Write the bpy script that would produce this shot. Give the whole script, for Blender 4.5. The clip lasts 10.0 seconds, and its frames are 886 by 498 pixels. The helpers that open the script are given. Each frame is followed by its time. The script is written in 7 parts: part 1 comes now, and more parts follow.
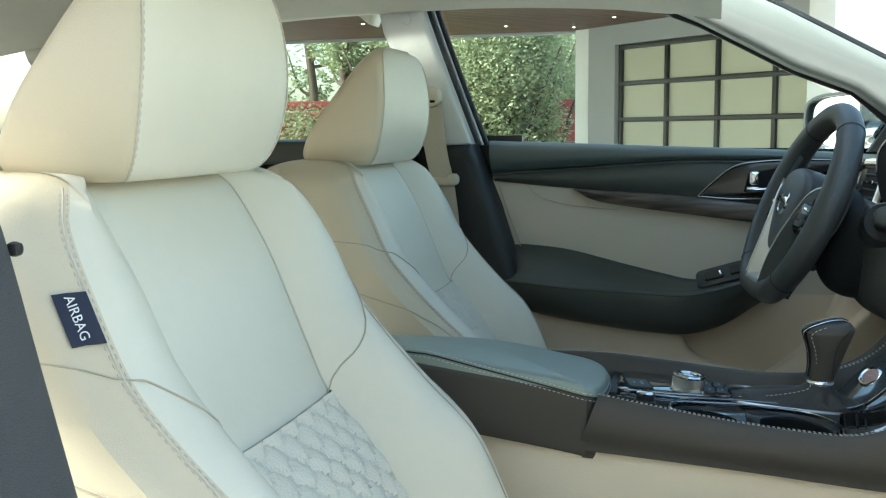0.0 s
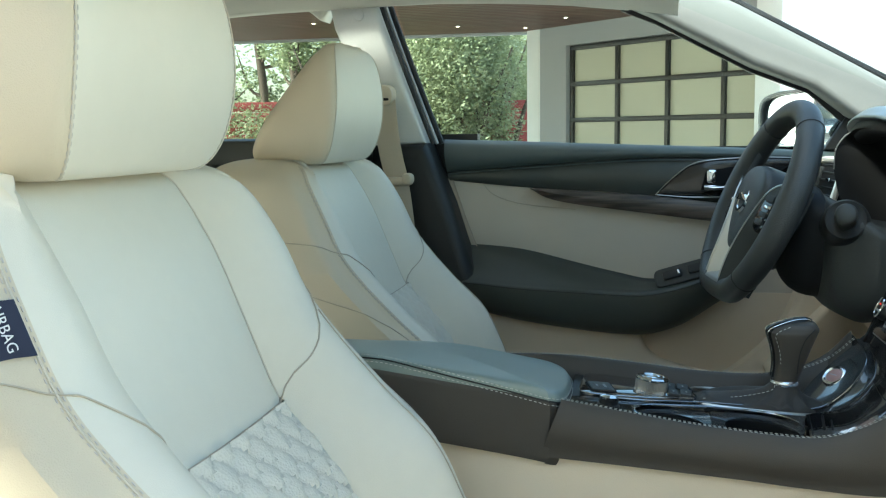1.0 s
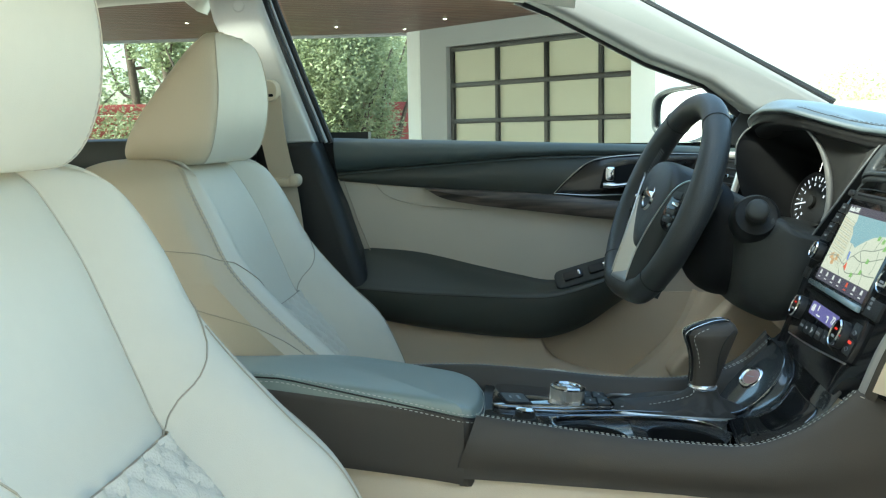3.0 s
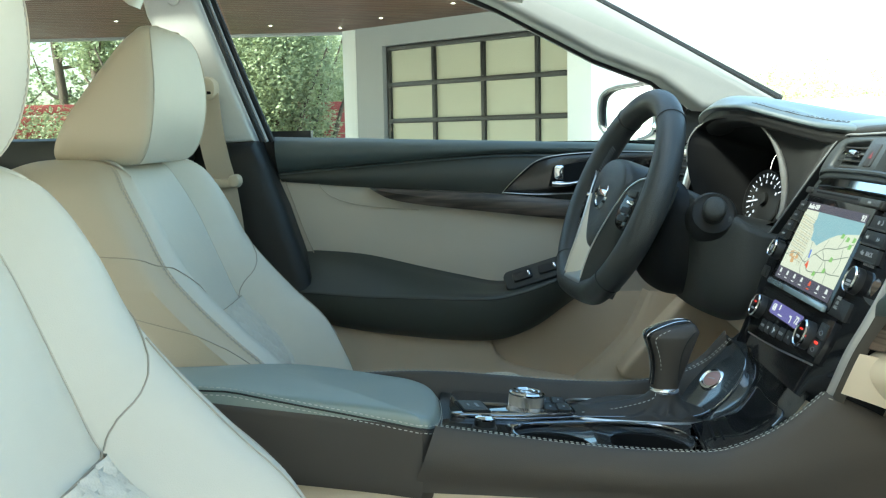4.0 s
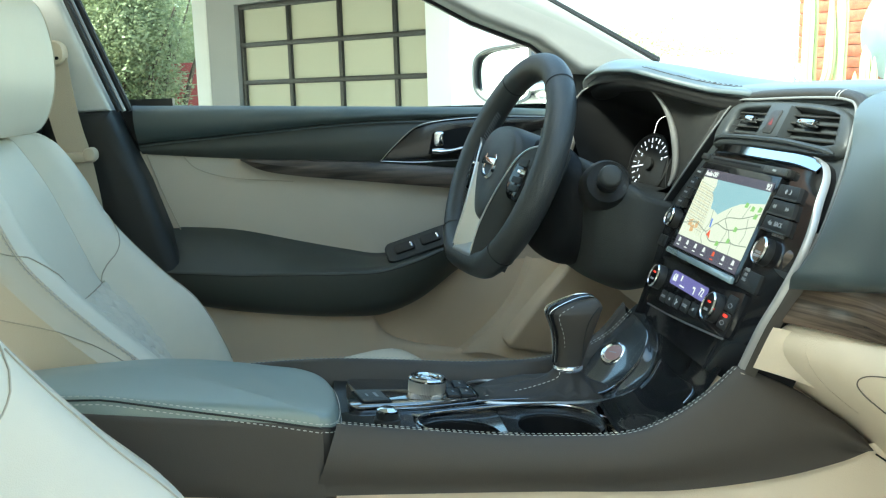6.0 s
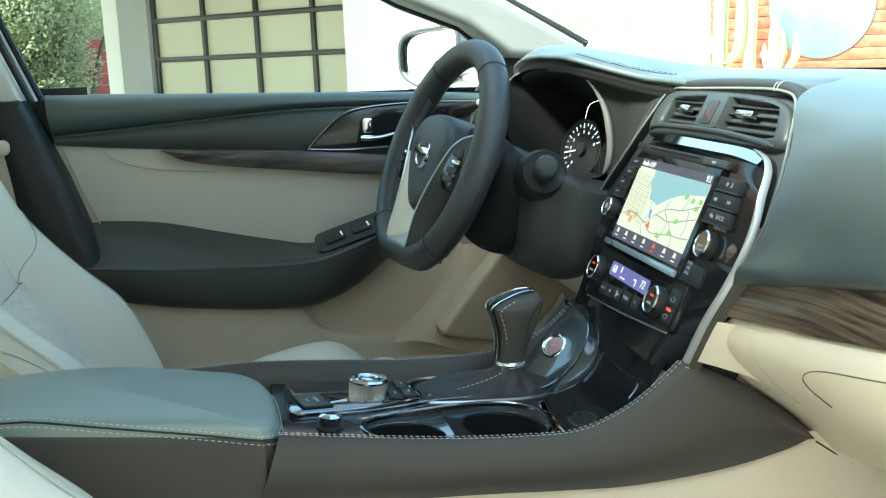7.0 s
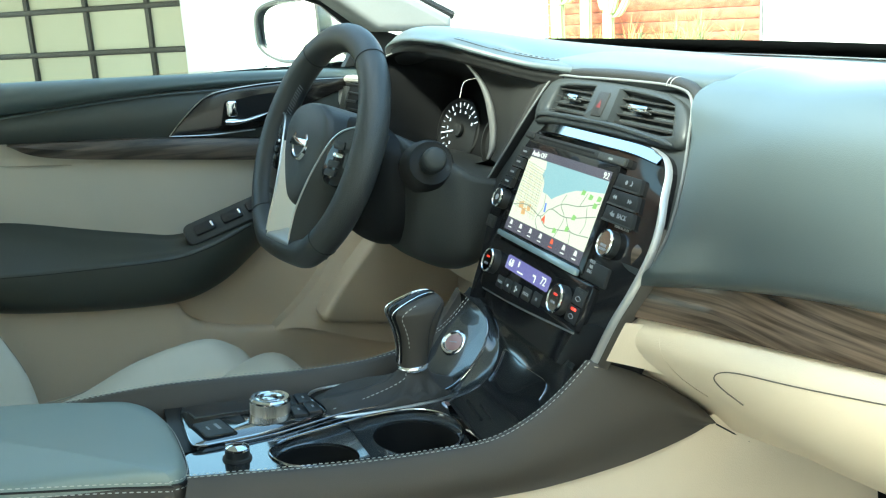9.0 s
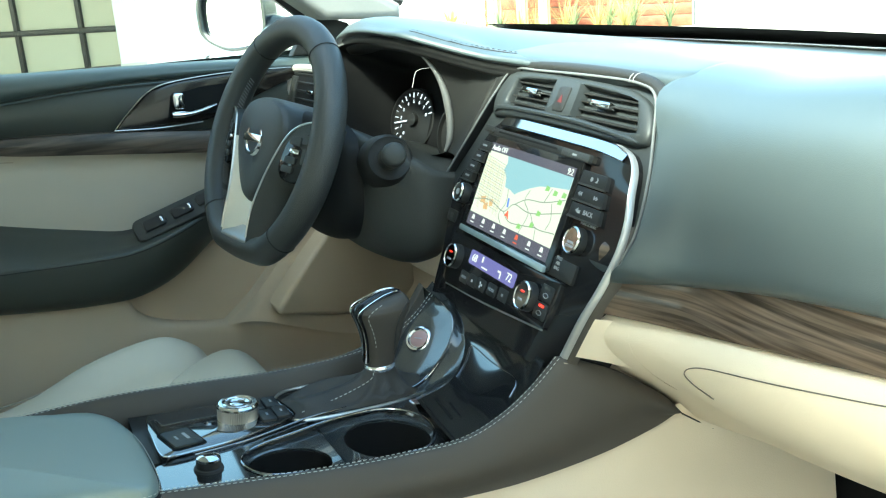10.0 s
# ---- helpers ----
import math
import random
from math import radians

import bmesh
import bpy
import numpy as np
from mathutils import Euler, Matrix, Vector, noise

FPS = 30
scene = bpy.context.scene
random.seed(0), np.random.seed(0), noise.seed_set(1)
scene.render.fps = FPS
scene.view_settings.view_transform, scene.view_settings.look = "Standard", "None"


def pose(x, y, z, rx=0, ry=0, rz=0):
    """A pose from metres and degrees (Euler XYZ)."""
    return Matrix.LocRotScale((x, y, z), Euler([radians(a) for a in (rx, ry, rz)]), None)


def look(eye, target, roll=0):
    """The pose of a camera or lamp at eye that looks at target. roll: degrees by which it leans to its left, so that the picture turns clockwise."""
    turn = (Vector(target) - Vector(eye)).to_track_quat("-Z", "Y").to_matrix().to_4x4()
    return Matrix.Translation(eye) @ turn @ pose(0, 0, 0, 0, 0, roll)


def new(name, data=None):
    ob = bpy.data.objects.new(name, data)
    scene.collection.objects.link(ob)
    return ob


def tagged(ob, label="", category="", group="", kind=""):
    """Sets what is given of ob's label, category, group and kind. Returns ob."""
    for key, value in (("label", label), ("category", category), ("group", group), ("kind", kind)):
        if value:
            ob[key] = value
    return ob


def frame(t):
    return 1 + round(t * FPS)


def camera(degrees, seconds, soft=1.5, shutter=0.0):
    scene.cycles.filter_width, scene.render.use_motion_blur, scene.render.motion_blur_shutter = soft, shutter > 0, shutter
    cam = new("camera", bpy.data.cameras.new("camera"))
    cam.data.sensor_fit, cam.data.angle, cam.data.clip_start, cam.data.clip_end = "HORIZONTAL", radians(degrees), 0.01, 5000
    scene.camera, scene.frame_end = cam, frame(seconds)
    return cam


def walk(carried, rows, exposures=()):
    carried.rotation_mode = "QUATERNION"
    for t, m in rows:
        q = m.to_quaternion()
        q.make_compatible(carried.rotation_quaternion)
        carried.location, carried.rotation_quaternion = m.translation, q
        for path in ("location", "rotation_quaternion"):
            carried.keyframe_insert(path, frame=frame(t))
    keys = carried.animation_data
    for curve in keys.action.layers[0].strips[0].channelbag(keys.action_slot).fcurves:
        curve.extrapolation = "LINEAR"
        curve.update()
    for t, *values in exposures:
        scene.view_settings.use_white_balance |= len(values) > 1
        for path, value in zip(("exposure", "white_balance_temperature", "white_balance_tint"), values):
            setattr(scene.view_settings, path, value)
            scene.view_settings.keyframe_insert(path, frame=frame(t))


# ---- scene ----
# The plan is drawn in plan units: x to the front of the car, y to the driver's side, z up.
# K turns plan units into metres; the window sill keeps its height of 0.98 m over the driveway.
K, Z0 = 1.05, 0.98


def W(p):
    return (p[0] * K, p[1] * K, Z0 + (p[2] - Z0) * K)


GROUND = Z0 - Z0 / K

cam = camera(48.64, 10.0, soft=1.2)
PATH = [
    (0, (0.4808, -1.1592, 0.9974), (0.0945, 0.2793, 0.8200), -0.52),
    (0.5, (0.4734, -1.1409, 0.9950), (0.1206, 0.3061, 0.8173), -0.53),
    (1, (0.4667, -1.1225, 0.9927), (0.1505, 0.3332, 0.8162), -0.65),
    (1.5, (0.4589, -1.1037, 0.9905), (0.1851, 0.3606, 0.8145), -0.76),
    (2, (0.4503, -1.0830, 0.9881), (0.2201, 0.3889, 0.8129), -0.81),
    (2.5, (0.4404, -1.0608, 0.9863), (0.2560, 0.4175, 0.8110), -0.89),
    (4, (0.4088, -0.9941, 0.9817), (0.3678, 0.4948, 0.8047), -1.19),
    (4.5, (0.3999, -0.9750, 0.9818), (0.4083, 0.5134, 0.7960), -1.29),
    (5, (0.3920, -0.9567, 0.9833), (0.4508, 0.5282, 0.7797), -1.44),
    (5.5, (0.3838, -0.9395, 0.9863), (0.4979, 0.5396, 0.7641), -1.60),
    (7, (0.3642, -0.8939, 1.0109), (0.6511, 0.5505, 0.7257), -2.32),
    (7.5, (0.3574, -0.8812, 1.0236), (0.7042, 0.5454, 0.7161), -2.66),
    (8, (0.3500, -0.8674, 1.0362), (0.7525, 0.5392, 0.7057), -2.94),
    (8.5, (0.3417, -0.8552, 1.0505), (0.7946, 0.5300, 0.6952), -3.30),
    (9, (0.3336, -0.8426, 1.0646), (0.8307, 0.5207, 0.6847), -3.71),
    (9.5, (0.3250, -0.8322, 1.0776), (0.8628, 0.5085, 0.6733), -4.04),
    (10, (0.3164, -0.8244, 1.0870), (0.8918, 0.4946, 0.6637), -4.22),
]
EXPOSURES = [(0, 2.16, 6330, -6), (2, 2.22, 6330, -7), (4.5, 2.51, 6300, -9), (7, 2.72, 6380, -11), (10, 2.85, 6320, -14)]

walk(cam, [(t, look(W(eye), W(aim), roll)) for t, eye, aim, roll in PATH], EXPOSURES)

# ---- light ----
world = bpy.data.worlds.new("sky")
scene.world = world
world.use_nodes = True
wn = world.node_tree.nodes
sky = wn.new("ShaderNodeTexSky")
sky.sky_type, sky.sun_disc = "NISHITA", False
sky.sun_elevation, sky.sun_rotation = radians(45), radians(243)
sky.air_density, sky.dust_density = 1.1, 2.5
world.node_tree.links.new(sky.outputs[0], wn["Background"].inputs[0])
wn["Background"].inputs[1].default_value = 0.135
sun = new("sun", bpy.data.lights.new("sun", "SUN"))
sun.data.energy, sun.data.angle, sun.data.color = 3.2, radians(12), (1.0, 0.97, 0.92)
sun.matrix_world = look((-5.6, -2.8, 6.3), (0, 0, 0))


# ---- materials ----
def mat(name, color, rough=0.5, metal=0.0, grain=0.0, scale=60.0, bump=0.0, bscale=400.0, coat=0.0, spec=0.5, var=0.06):
    """A surface with two scales of colour variation (var, grain) and fine relief (bump)."""
    m = bpy.data.materials.new(name)
    m.use_nodes = True
    n, l = m.node_tree.nodes, m.node_tree.links
    b = n["Principled BSDF"]
    b.inputs["Roughness"].default_value, b.inputs["Metallic"].default_value = rough, metal
    b.inputs["Coat Weight"].default_value, b.inputs["Specular IOR Level"].default_value = coat, spec
    tex = n.new("ShaderNodeTexCoord")
    big, fine = n.new("ShaderNodeTexNoise"), n.new("ShaderNodeTexNoise")
    big.inputs["Scale"].default_value, fine.inputs["Scale"].default_value = scale * 0.08, scale
    big.inputs["Detail"].default_value, fine.inputs["Detail"].default_value = 3, 4
    for t in (big, fine):
        l.new(tex.outputs["Object"], t.inputs["Vector"])
    mixed = n.new("ShaderNodeMath")
    mixed.operation = "MULTIPLY_ADD"
    l.new(fine.outputs[0], mixed.inputs[0])
    mixed.inputs[1].default_value = grain / max(var, 1e-3)
    l.new(big.outputs[0], mixed.inputs[2])
    ramp = n.new("ShaderNodeMapRange")
    ramp.inputs[1].default_value, ramp.inputs[2].default_value = 0.2, 0.8 + grain / max(var, 1e-3)
    ramp.inputs[3].default_value, ramp.inputs[4].default_value = 1 - var, 1 + var
    l.new(mixed.outputs[0], ramp.inputs[0])
    tint = n.new("ShaderNodeMix")
    tint.data_type, tint.blend_type = "RGBA", "MULTIPLY"
    tint.inputs[0].default_value = 1
    tint.inputs[6].default_value = (*color, 1)
    l.new(ramp.outputs[0], tint.inputs[7])
    l.new(tint.outputs[2], b.inputs["Base Color"])
    rr = n.new("ShaderNodeMapRange")
    rr.inputs[3].default_value, rr.inputs[4].default_value = max(rough - 0.06, 0.02), min(rough + 0.06, 1)
    l.new(big.outputs[0], rr.inputs[0])
    l.new(rr.outputs[0], b.inputs["Roughness"])
    if bump:
        t = n.new("ShaderNodeTexVoronoi")
        t.inputs["Scale"].default_value = bscale
        l.new(tex.outputs["Object"], t.inputs["Vector"])
        bm = n.new("ShaderNodeBump")
        bm.inputs["Strength"].default_value, bm.inputs["Distance"].default_value = bump, 0.001
        l.new(t.outputs["Distance"], bm.inputs["Height"])
        l.new(bm.outputs[0], b.inputs["Normal"])
    return m


def wood(name, dark, light, rough, stretch, rot=(0, 0, 0), scale=9.0, coat=0.0):
    """Long dark and light grain bands."""
    m = mat(name, dark, rough, coat=coat)
    n, l = m.node_tree.nodes, m.node_tree.links
    tex, mp = n.new("ShaderNodeTexCoord"), n.new("ShaderNodeMapping")
    mp.inputs["Rotation"].default_value = [radians(a) for a in rot]
    mp.inputs["Scale"].default_value = stretch
    l.new(tex.outputs["Object"], mp.inputs[0])
    w = n.new("ShaderNodeTexNoise")
    w.inputs["Scale"].default_value, w.inputs["Detail"].default_value, w.inputs["Distortion"].default_value = scale, 6, 0.6
    l.new(mp.outputs[0], w.inputs["Vector"])
    r = n.new("ShaderNodeValToRGB")
    r.color_ramp.elements[0].position, r.color_ramp.elements[1].position = 0.36, 0.66
    r.color_ramp.elements[0].color, r.color_ramp.elements[1].color = (*dark, 1), (*light, 1)
    l.new(w.outputs[0], r.inputs[0])
    l.new(r.outputs[0], n["Principled BSDF"].inputs["Base Color"])
    return m


def glow(name, color, strength, base=(0.02, 0.02, 0.02)):
    m = mat(name, base, 0.2)
    b = m.node_tree.nodes["Principled BSDF"]
    b.inputs["Emission Color"].default_value = (*color, 1)
    b.inputs["Emission Strength"].default_value = strength
    return m


def glass(name, tint=(0.9, 0.95, 0.93)):
    m = bpy.data.materials.new(name)
    m.use_nodes = True
    n, l = m.node_tree.nodes, m.node_tree.links
    n.remove(n["Principled BSDF"])
    tr, gl, mx, lw, fr = n.new("ShaderNodeBsdfTransparent"), n.new("ShaderNodeBsdfGlossy"), n.new("ShaderNodeMixShader"), n.new("ShaderNodeLayerWeight"), n.new("ShaderNodeMapRange")
    tr.inputs[0].default_value, gl.inputs["Roughness"].default_value, lw.inputs[0].default_value = (*tint, 1), 0.0, 0.12
    fr.inputs[3].default_value, fr.inputs[4].default_value = 0.010, 0.07
    l.new(lw.outputs["Facing"], fr.inputs[0])
    l.new(fr.outputs[0], mx.inputs[0])
    l.new(tr.outputs[0], mx.inputs[1])
    l.new(gl.outputs[0], mx.inputs[2])
    l.new(mx.outputs[0], n["Material Output"].inputs[0])
    return m


CREAM = mat("cream_leather", (0.66, 0.62, 0.52), 0.45, bump=0.12, bscale=1100, grain=0.02)
# tanner than CREAM: on seat and headrest sides it carries their shade
CREAM_SIDE = mat("cream_vinyl", (0.58, 0.50, 0.37), 0.5, bump=0.2, bscale=900)
QUILT = mat("perforated_leather", (0.66, 0.62, 0.53), 0.5, bump=0.45, bscale=420)
GAP = mat("shut_line_shadow", (0.14, 0.115, 0.09), 0.8)
SEAM = mat("seam_shadow_thread", (0.42, 0.37, 0.29), 0.8)
THREAD = mat("pale_thread", (0.50, 0.50, 0.45), 0.7)
CREASE = mat("cream_piping", (0.56, 0.51, 0.42), 0.7)
SILL = mat("teal_charcoal_leather", (0.060, 0.080, 0.076), 0.42, bump=0.12, bscale=1100, grain=0.02, spec=0.8)
CHAR = mat("charcoal_leather", (0.045, 0.060, 0.063), 0.40, bump=0.12, bscale=1100, grain=0.02, spec=1.0)
SLATE = mat("slate_gloss_plastic", (0.032, 0.036, 0.038), 0.20, coat=1.0, spec=0.8)
VENT_GREY = mat("grey_vent_plastic", (0.030, 0.034, 0.035), 0.45, bump=0.1, bscale=1100, spec=0.35)
BEZEL = mat("dark_gloss_bezel", (0.012, 0.010, 0.009), 0.16, coat=0.2)
BOOT = mat("dark_boot_leather", (0.050, 0.046, 0.041), 0.55, bump=0.2, bscale=900, spec=0.3)
CHAR_SOFT = mat("charcoal_soft_plastic", (0.046, 0.048, 0.045), 0.45, bump=0.3, bscale=900, spec=0.3)
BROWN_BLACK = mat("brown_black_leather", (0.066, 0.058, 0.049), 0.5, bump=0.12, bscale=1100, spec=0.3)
RIM_LEATHER = mat("black_rim_leather", (0.044, 0.046, 0.044), 0.40, bump=0.3, bscale=800)
BLACK = mat("black_plastic", (0.021, 0.021, 0.020), 0.45, bump=0.15, bscale=1200, spec=0.35)
CHAR_DOOR = mat("dark_charcoal_door_leather", (0.050, 0.054, 0.045), 0.42, bump=0.12, bscale=1100, grain=0.02)
# pale grey-green: the sky's sheen on the lid is painted into this colour
ARM_SHEEN = mat("sky_sheen_armrest_leather", (0.20, 0.245, 0.215), 0.5, bump=0.12, bscale=1100, grain=0.02, spec=0.8)
PIANO = mat("piano_black", (0.013, 0.013, 0.014), 0.07, coat=0.0, spec=0.3, var=0.02)
DARK_CHROME = mat("dark_chrome", (0.34, 0.35, 0.36), 0.10, 1.0, var=0.02)
STITCH = mat("taupe_thread", (0.50, 0.46, 0.42), 0.8)
LACQUER = mat("deep_black_lacquer", (0.014, 0.015, 0.016), 0.06, coat=1.0, spec=1.0, var=0.02)
DEEP = mat("deep_black", (0.010, 0.010, 0.010), 0.8, spec=0.15)
PILLAR_GREY = mat("grey_pillar_trim", (0.25, 0.25, 0.235), 0.8, grain=0.04, scale=300)
CHROME = mat("chrome", (0.75, 0.76, 0.77), 0.08, 1.0, var=0.02)
SATIN = mat("satin_silver", (0.62, 0.61, 0.58), 0.32, 1.0, var=0.03)
SATIN_PAINT = mat("silver_paint", (0.36, 0.355, 0.34), 0.34, 0.55, var=0.03)
BEIGE = mat("beige_plastic", (0.74, 0.63, 0.48), 0.55, bump=0.2, bscale=800)
DOOR_CREAM = mat("door_cream_leather", (0.54, 0.48, 0.39), 0.5, bump=0.2, bscale=800)
HEADLINER = mat("headliner_cloth", (0.62, 0.60, 0.54), 0.95, grain=0.04, scale=300)
PILLAR = mat("pillar_grey_cloth", (0.62, 0.62, 0.58), 0.9, grain=0.04, scale=300)
CARPET = mat("dark_carpet", (0.02, 0.02, 0.02), 1.0, grain=0.3, scale=500)
ZEBRA = wood("dark_zebrano", (0.030, 0.020, 0.013), (0.15, 0.108, 0.078), 0.22, (0.5, 0.22, 8.0), (-10, 0, 0), 30.0)
COLUMN = mat("matt_black_column", (0.016, 0.016, 0.016), 0.6, bump=0.15, bscale=1200, spec=0.2)
SPOKE = mat("champagne_silver", (0.80, 0.75, 0.66), 0.36, 0.5, var=0.03)
SILVER = mat("bright_silver_paint", (0.46, 0.46, 0.45), 0.32, 0.45, var=0.03)
ZEBRA_DOOR = wood("dark_zebrano_door", (0.030, 0.022, 0.016), (0.15, 0.115, 0.09), 0.40, (0.5, 6.0, 7.0), (0, -12, 0), 13.0)
BEIGE_LOW = mat("dark_beige_plastic", (0.68, 0.56, 0.42), 0.6, bump=0.2, bscale=800)
for m in (CHAR, ARM_SHEEN):
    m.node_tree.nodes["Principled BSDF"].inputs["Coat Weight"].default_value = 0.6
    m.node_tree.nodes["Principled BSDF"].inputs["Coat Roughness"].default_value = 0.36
GLASS = glass("clear_glass")
GLASS_TINT = glass("tinted_glass", (0.80, 0.84, 0.82))
MIRROR = mat("mirror", (0.86, 0.88, 0.88), 0.01, 1.0, var=0.0)
BODY = mat("dark_car_paint", (0.02, 0.022, 0.025), 0.25, 0.4, coat=1.0)
RUBBER = mat("black_rubber", (0.012, 0.012, 0.012), 0.6)
BELT = mat("beige_webbing", (0.48, 0.43, 0.34), 0.85, bump=0.5, bscale=900)
BELT_DARK = mat("grey_webbing", (0.06, 0.06, 0.065), 0.8, bump=0.5, bscale=900)
TAG = mat("navy_label", (0.012, 0.016, 0.04), 0.7)
WHITE_PRINT = mat("white_print", (0.75, 0.75, 0.75), 0.6)
GREY_PRINT = mat("grey_print", (0.32, 0.33, 0.34), 0.6)


# ---- mesh tools, in plan units ----
def finish(name, verts, faces, material, parent=None, label="", sharp=40):
    me = bpy.data.meshes.new(name)
    me.from_pydata([W(v) for v in verts], [], faces)
    me.materials.append(material)
    me.validate()
    me.polygons.foreach_set("use_smooth", [True] * len(me.polygons))
    me.set_sharp_from_angle(angle=radians(sharp))
    ob = new(name, me)
    if parent is not None:
        ob.parent = parent
    if label:
        ob["label"] = label
    return ob


def part(name, geo, material, parent=None, label="", sharp=40):
    """Links a mesh as one object under a thing or under a part."""
    return finish(name, geo[0], geo[1], material, parent, label, sharp)


def thing(name, label, category, group="", kind=""):
    return tagged(new(name), label, category, group, kind)


def join(*geos):
    verts, faces = [], []
    for v, f in geos:
        k = len(verts)
        verts += list(v)
        faces += [tuple(i + k for i in q) for q in f]
    return verts, faces


def move(geo, m):
    return [tuple(m @ Vector(v)) for v in geo[0]], geo[1]


def spline(pts, n, closed=False):
    """n points on a Catmull-Rom line through the given ones, by equal steps of the parameter."""
    p = np.array(pts, float)
    k = len(p)
    t = np.linspace(0, k if closed else k - 1, n, endpoint=not closed)
    i = np.minimum(t.astype(int), k - 1 if closed else k - 2)
    f = (t - i)[:, None]
    if closed:
        a, b, c, d = p[(i - 1) % k], p[i % k], p[(i + 1) % k], p[(i + 2) % k]
    else:
        q = np.vstack([2 * p[0] - p[1], p, 2 * p[-1] - p[-2]])
        a, b, c, d = q[i], q[i + 1], q[i + 2], q[i + 3]
    return 0.5 * (2 * b + (c - a) * f + (2 * a - 5 * b + 4 * c - d) * f**2 + (3 * b - a - 3 * c + d) * f**3)


def grid(P, close_u=False, close_v=False, caps=False):
    """A sheet through rows of points."""
    P = np.asarray(P, float)
    n, m = P.shape[:2]
    verts = [tuple(v) for v in P.reshape(-1, 3)]
    faces = []
    for i in range(n if close_u else n - 1):
        for j in range(m if close_v else m - 1):
            a, b = i * m + j, ((i + 1) % n) * m + j
            c, d = ((i + 1) % n) * m + (j + 1) % m, i * m + (j + 1) % m
            faces.append((a, b, c, d))
    if caps:
        faces += [tuple(range(m)), tuple(range((n - 1) * m, n * m))[::-1]]
    return verts, faces


def loft(sections, n, m, closed=True, caps=True):
    """A smooth body through sections: m points round each, n rows along."""
    rows = np.array([spline(s, m, closed) for s in sections])
    return grid(np.swapaxes(np.array([spline(rows[:, j], n) for j in range(m)]), 0, 1), close_v=closed, caps=caps and closed)


def tube(path, r, sides=8, closed=False, caps=True):
    p = np.array(path, float)
    tan = np.roll(p, -1, 0) - np.roll(p, 1, 0) if closed else np.gradient(p, axis=0)
    tan /= np.linalg.norm(tan, axis=1)[:, None] + 1e-12
    up = np.array([0, 0, 1.0]) if abs(tan[0][2]) < 0.9 else np.array([1.0, 0, 0])
    rings = []
    r = np.broadcast_to(np.asarray(r, float), (len(p),))
    for q, d, rad in zip(p, tan, r):
        a = np.cross(up, d)
        a /= np.linalg.norm(a) + 1e-12
        b = np.cross(d, a)
        up = b
        rings.append([q + rad * (math.cos(w) * a + math.sin(w) * b) for w in np.linspace(0, 2 * math.pi, sides, endpoint=False)])
    return grid(rings, close_u=closed, close_v=True, caps=caps and not closed)


def lathe(profile, m, sides=32):
    """A turned body: (radius, height) pairs round the local z axis of the pose m."""
    rings = [[m @ Vector((r * math.cos(a), r * math.sin(a), h)) for a in np.linspace(0, 2 * math.pi, sides, endpoint=False)] for r, h in profile]
    return grid([[tuple(v) for v in ring] for ring in rings], close_v=True, caps=True)


def bevelled(bm, r, seg=2):
    bmesh.ops.recalc_face_normals(bm, faces=bm.faces)
    if r:
        bmesh.ops.bevel(bm, geom=bm.edges[:], offset=r, segments=seg, affect="EDGES", profile=0.5, clamp_overlap=True)
    verts = [tuple(v.co) for v in bm.verts]
    bm.verts.index_update()
    faces = [tuple(v.index for v in f.verts) for f in bm.faces]
    bm.free()
    return verts, faces


def box(x0, x1, y0, y1, z0, z1, r=0.0, m=None, seg=2):
    bm = bmesh.new()
    bmesh.ops.create_cube(bm, size=1)
    for v in bm.verts:
        v.co = ((x0 + x1) / 2 + v.co.x * (x1 - x0), (y0 + y1) / 2 + v.co.y * (y1 - y0), (z0 + z1) / 2 + v.co.z * (z1 - z0))
    geo = bevelled(bm, r, seg)
    return move(geo, m) if m else geo


def slab(poly, d0, d1, m=None, r=0.0, seg=2):
    """A plate with the outline poly in the local xy plane, from depth d0 to d1."""
    bm = bmesh.new()
    low = [bm.verts.new((x, y, d0)) for x, y in poly]
    high = [bm.verts.new((x, y, d1)) for x, y in poly]
    bm.faces.new(low[::-1])
    bm.faces.new(high)
    for i in range(len(poly)):
        j = (i + 1) % len(poly)
        bm.faces.new((low[i], low[j], high[j], high[i]))
    bmesh.ops.recalc_face_normals(bm, faces=bm.faces)
    if r:
        edges = [e for e in bm.edges if len(e.link_faces) == 2 and all(v in high for v in e.verts)]
        bmesh.ops.bevel(bm, geom=edges, offset=r, segments=seg, affect="EDGES", profile=0.5, clamp_overlap=True)
    geo = bevelled(bm, 0)
    return move(geo, m) if m else geo


def rounded(w, h, r, cx=0.0, cy=0.0, n=5):
    """The outline of a rectangle with round corners."""
    out = []
    for sx, sy, a0 in ((1, 1, 0), (-1, 1, 90), (-1, -1, 180), (1, -1, 270)):
        for k in range(n):
            a = radians(a0 + 90 * k / (n - 1))
            out.append((cx + sx * (w / 2 - r) + r * math.cos(a), cy + sy * (h / 2 - r) + r * math.sin(a)))
    return out


def axes(o, ax, ay, az):
    m = Matrix.Identity(4)
    for c, v in enumerate((ax, ay, az)):
        for r in range(3):
            m[r][c] = v[r]
    m.translation = Vector(o)
    return m


# side view: local x along the car, local y up, local z to the passenger side (out of the driver's door)
SIDE = axes((0, 0, 0), (1, 0, 0), (0, 0, 1), (0, -1, 0))


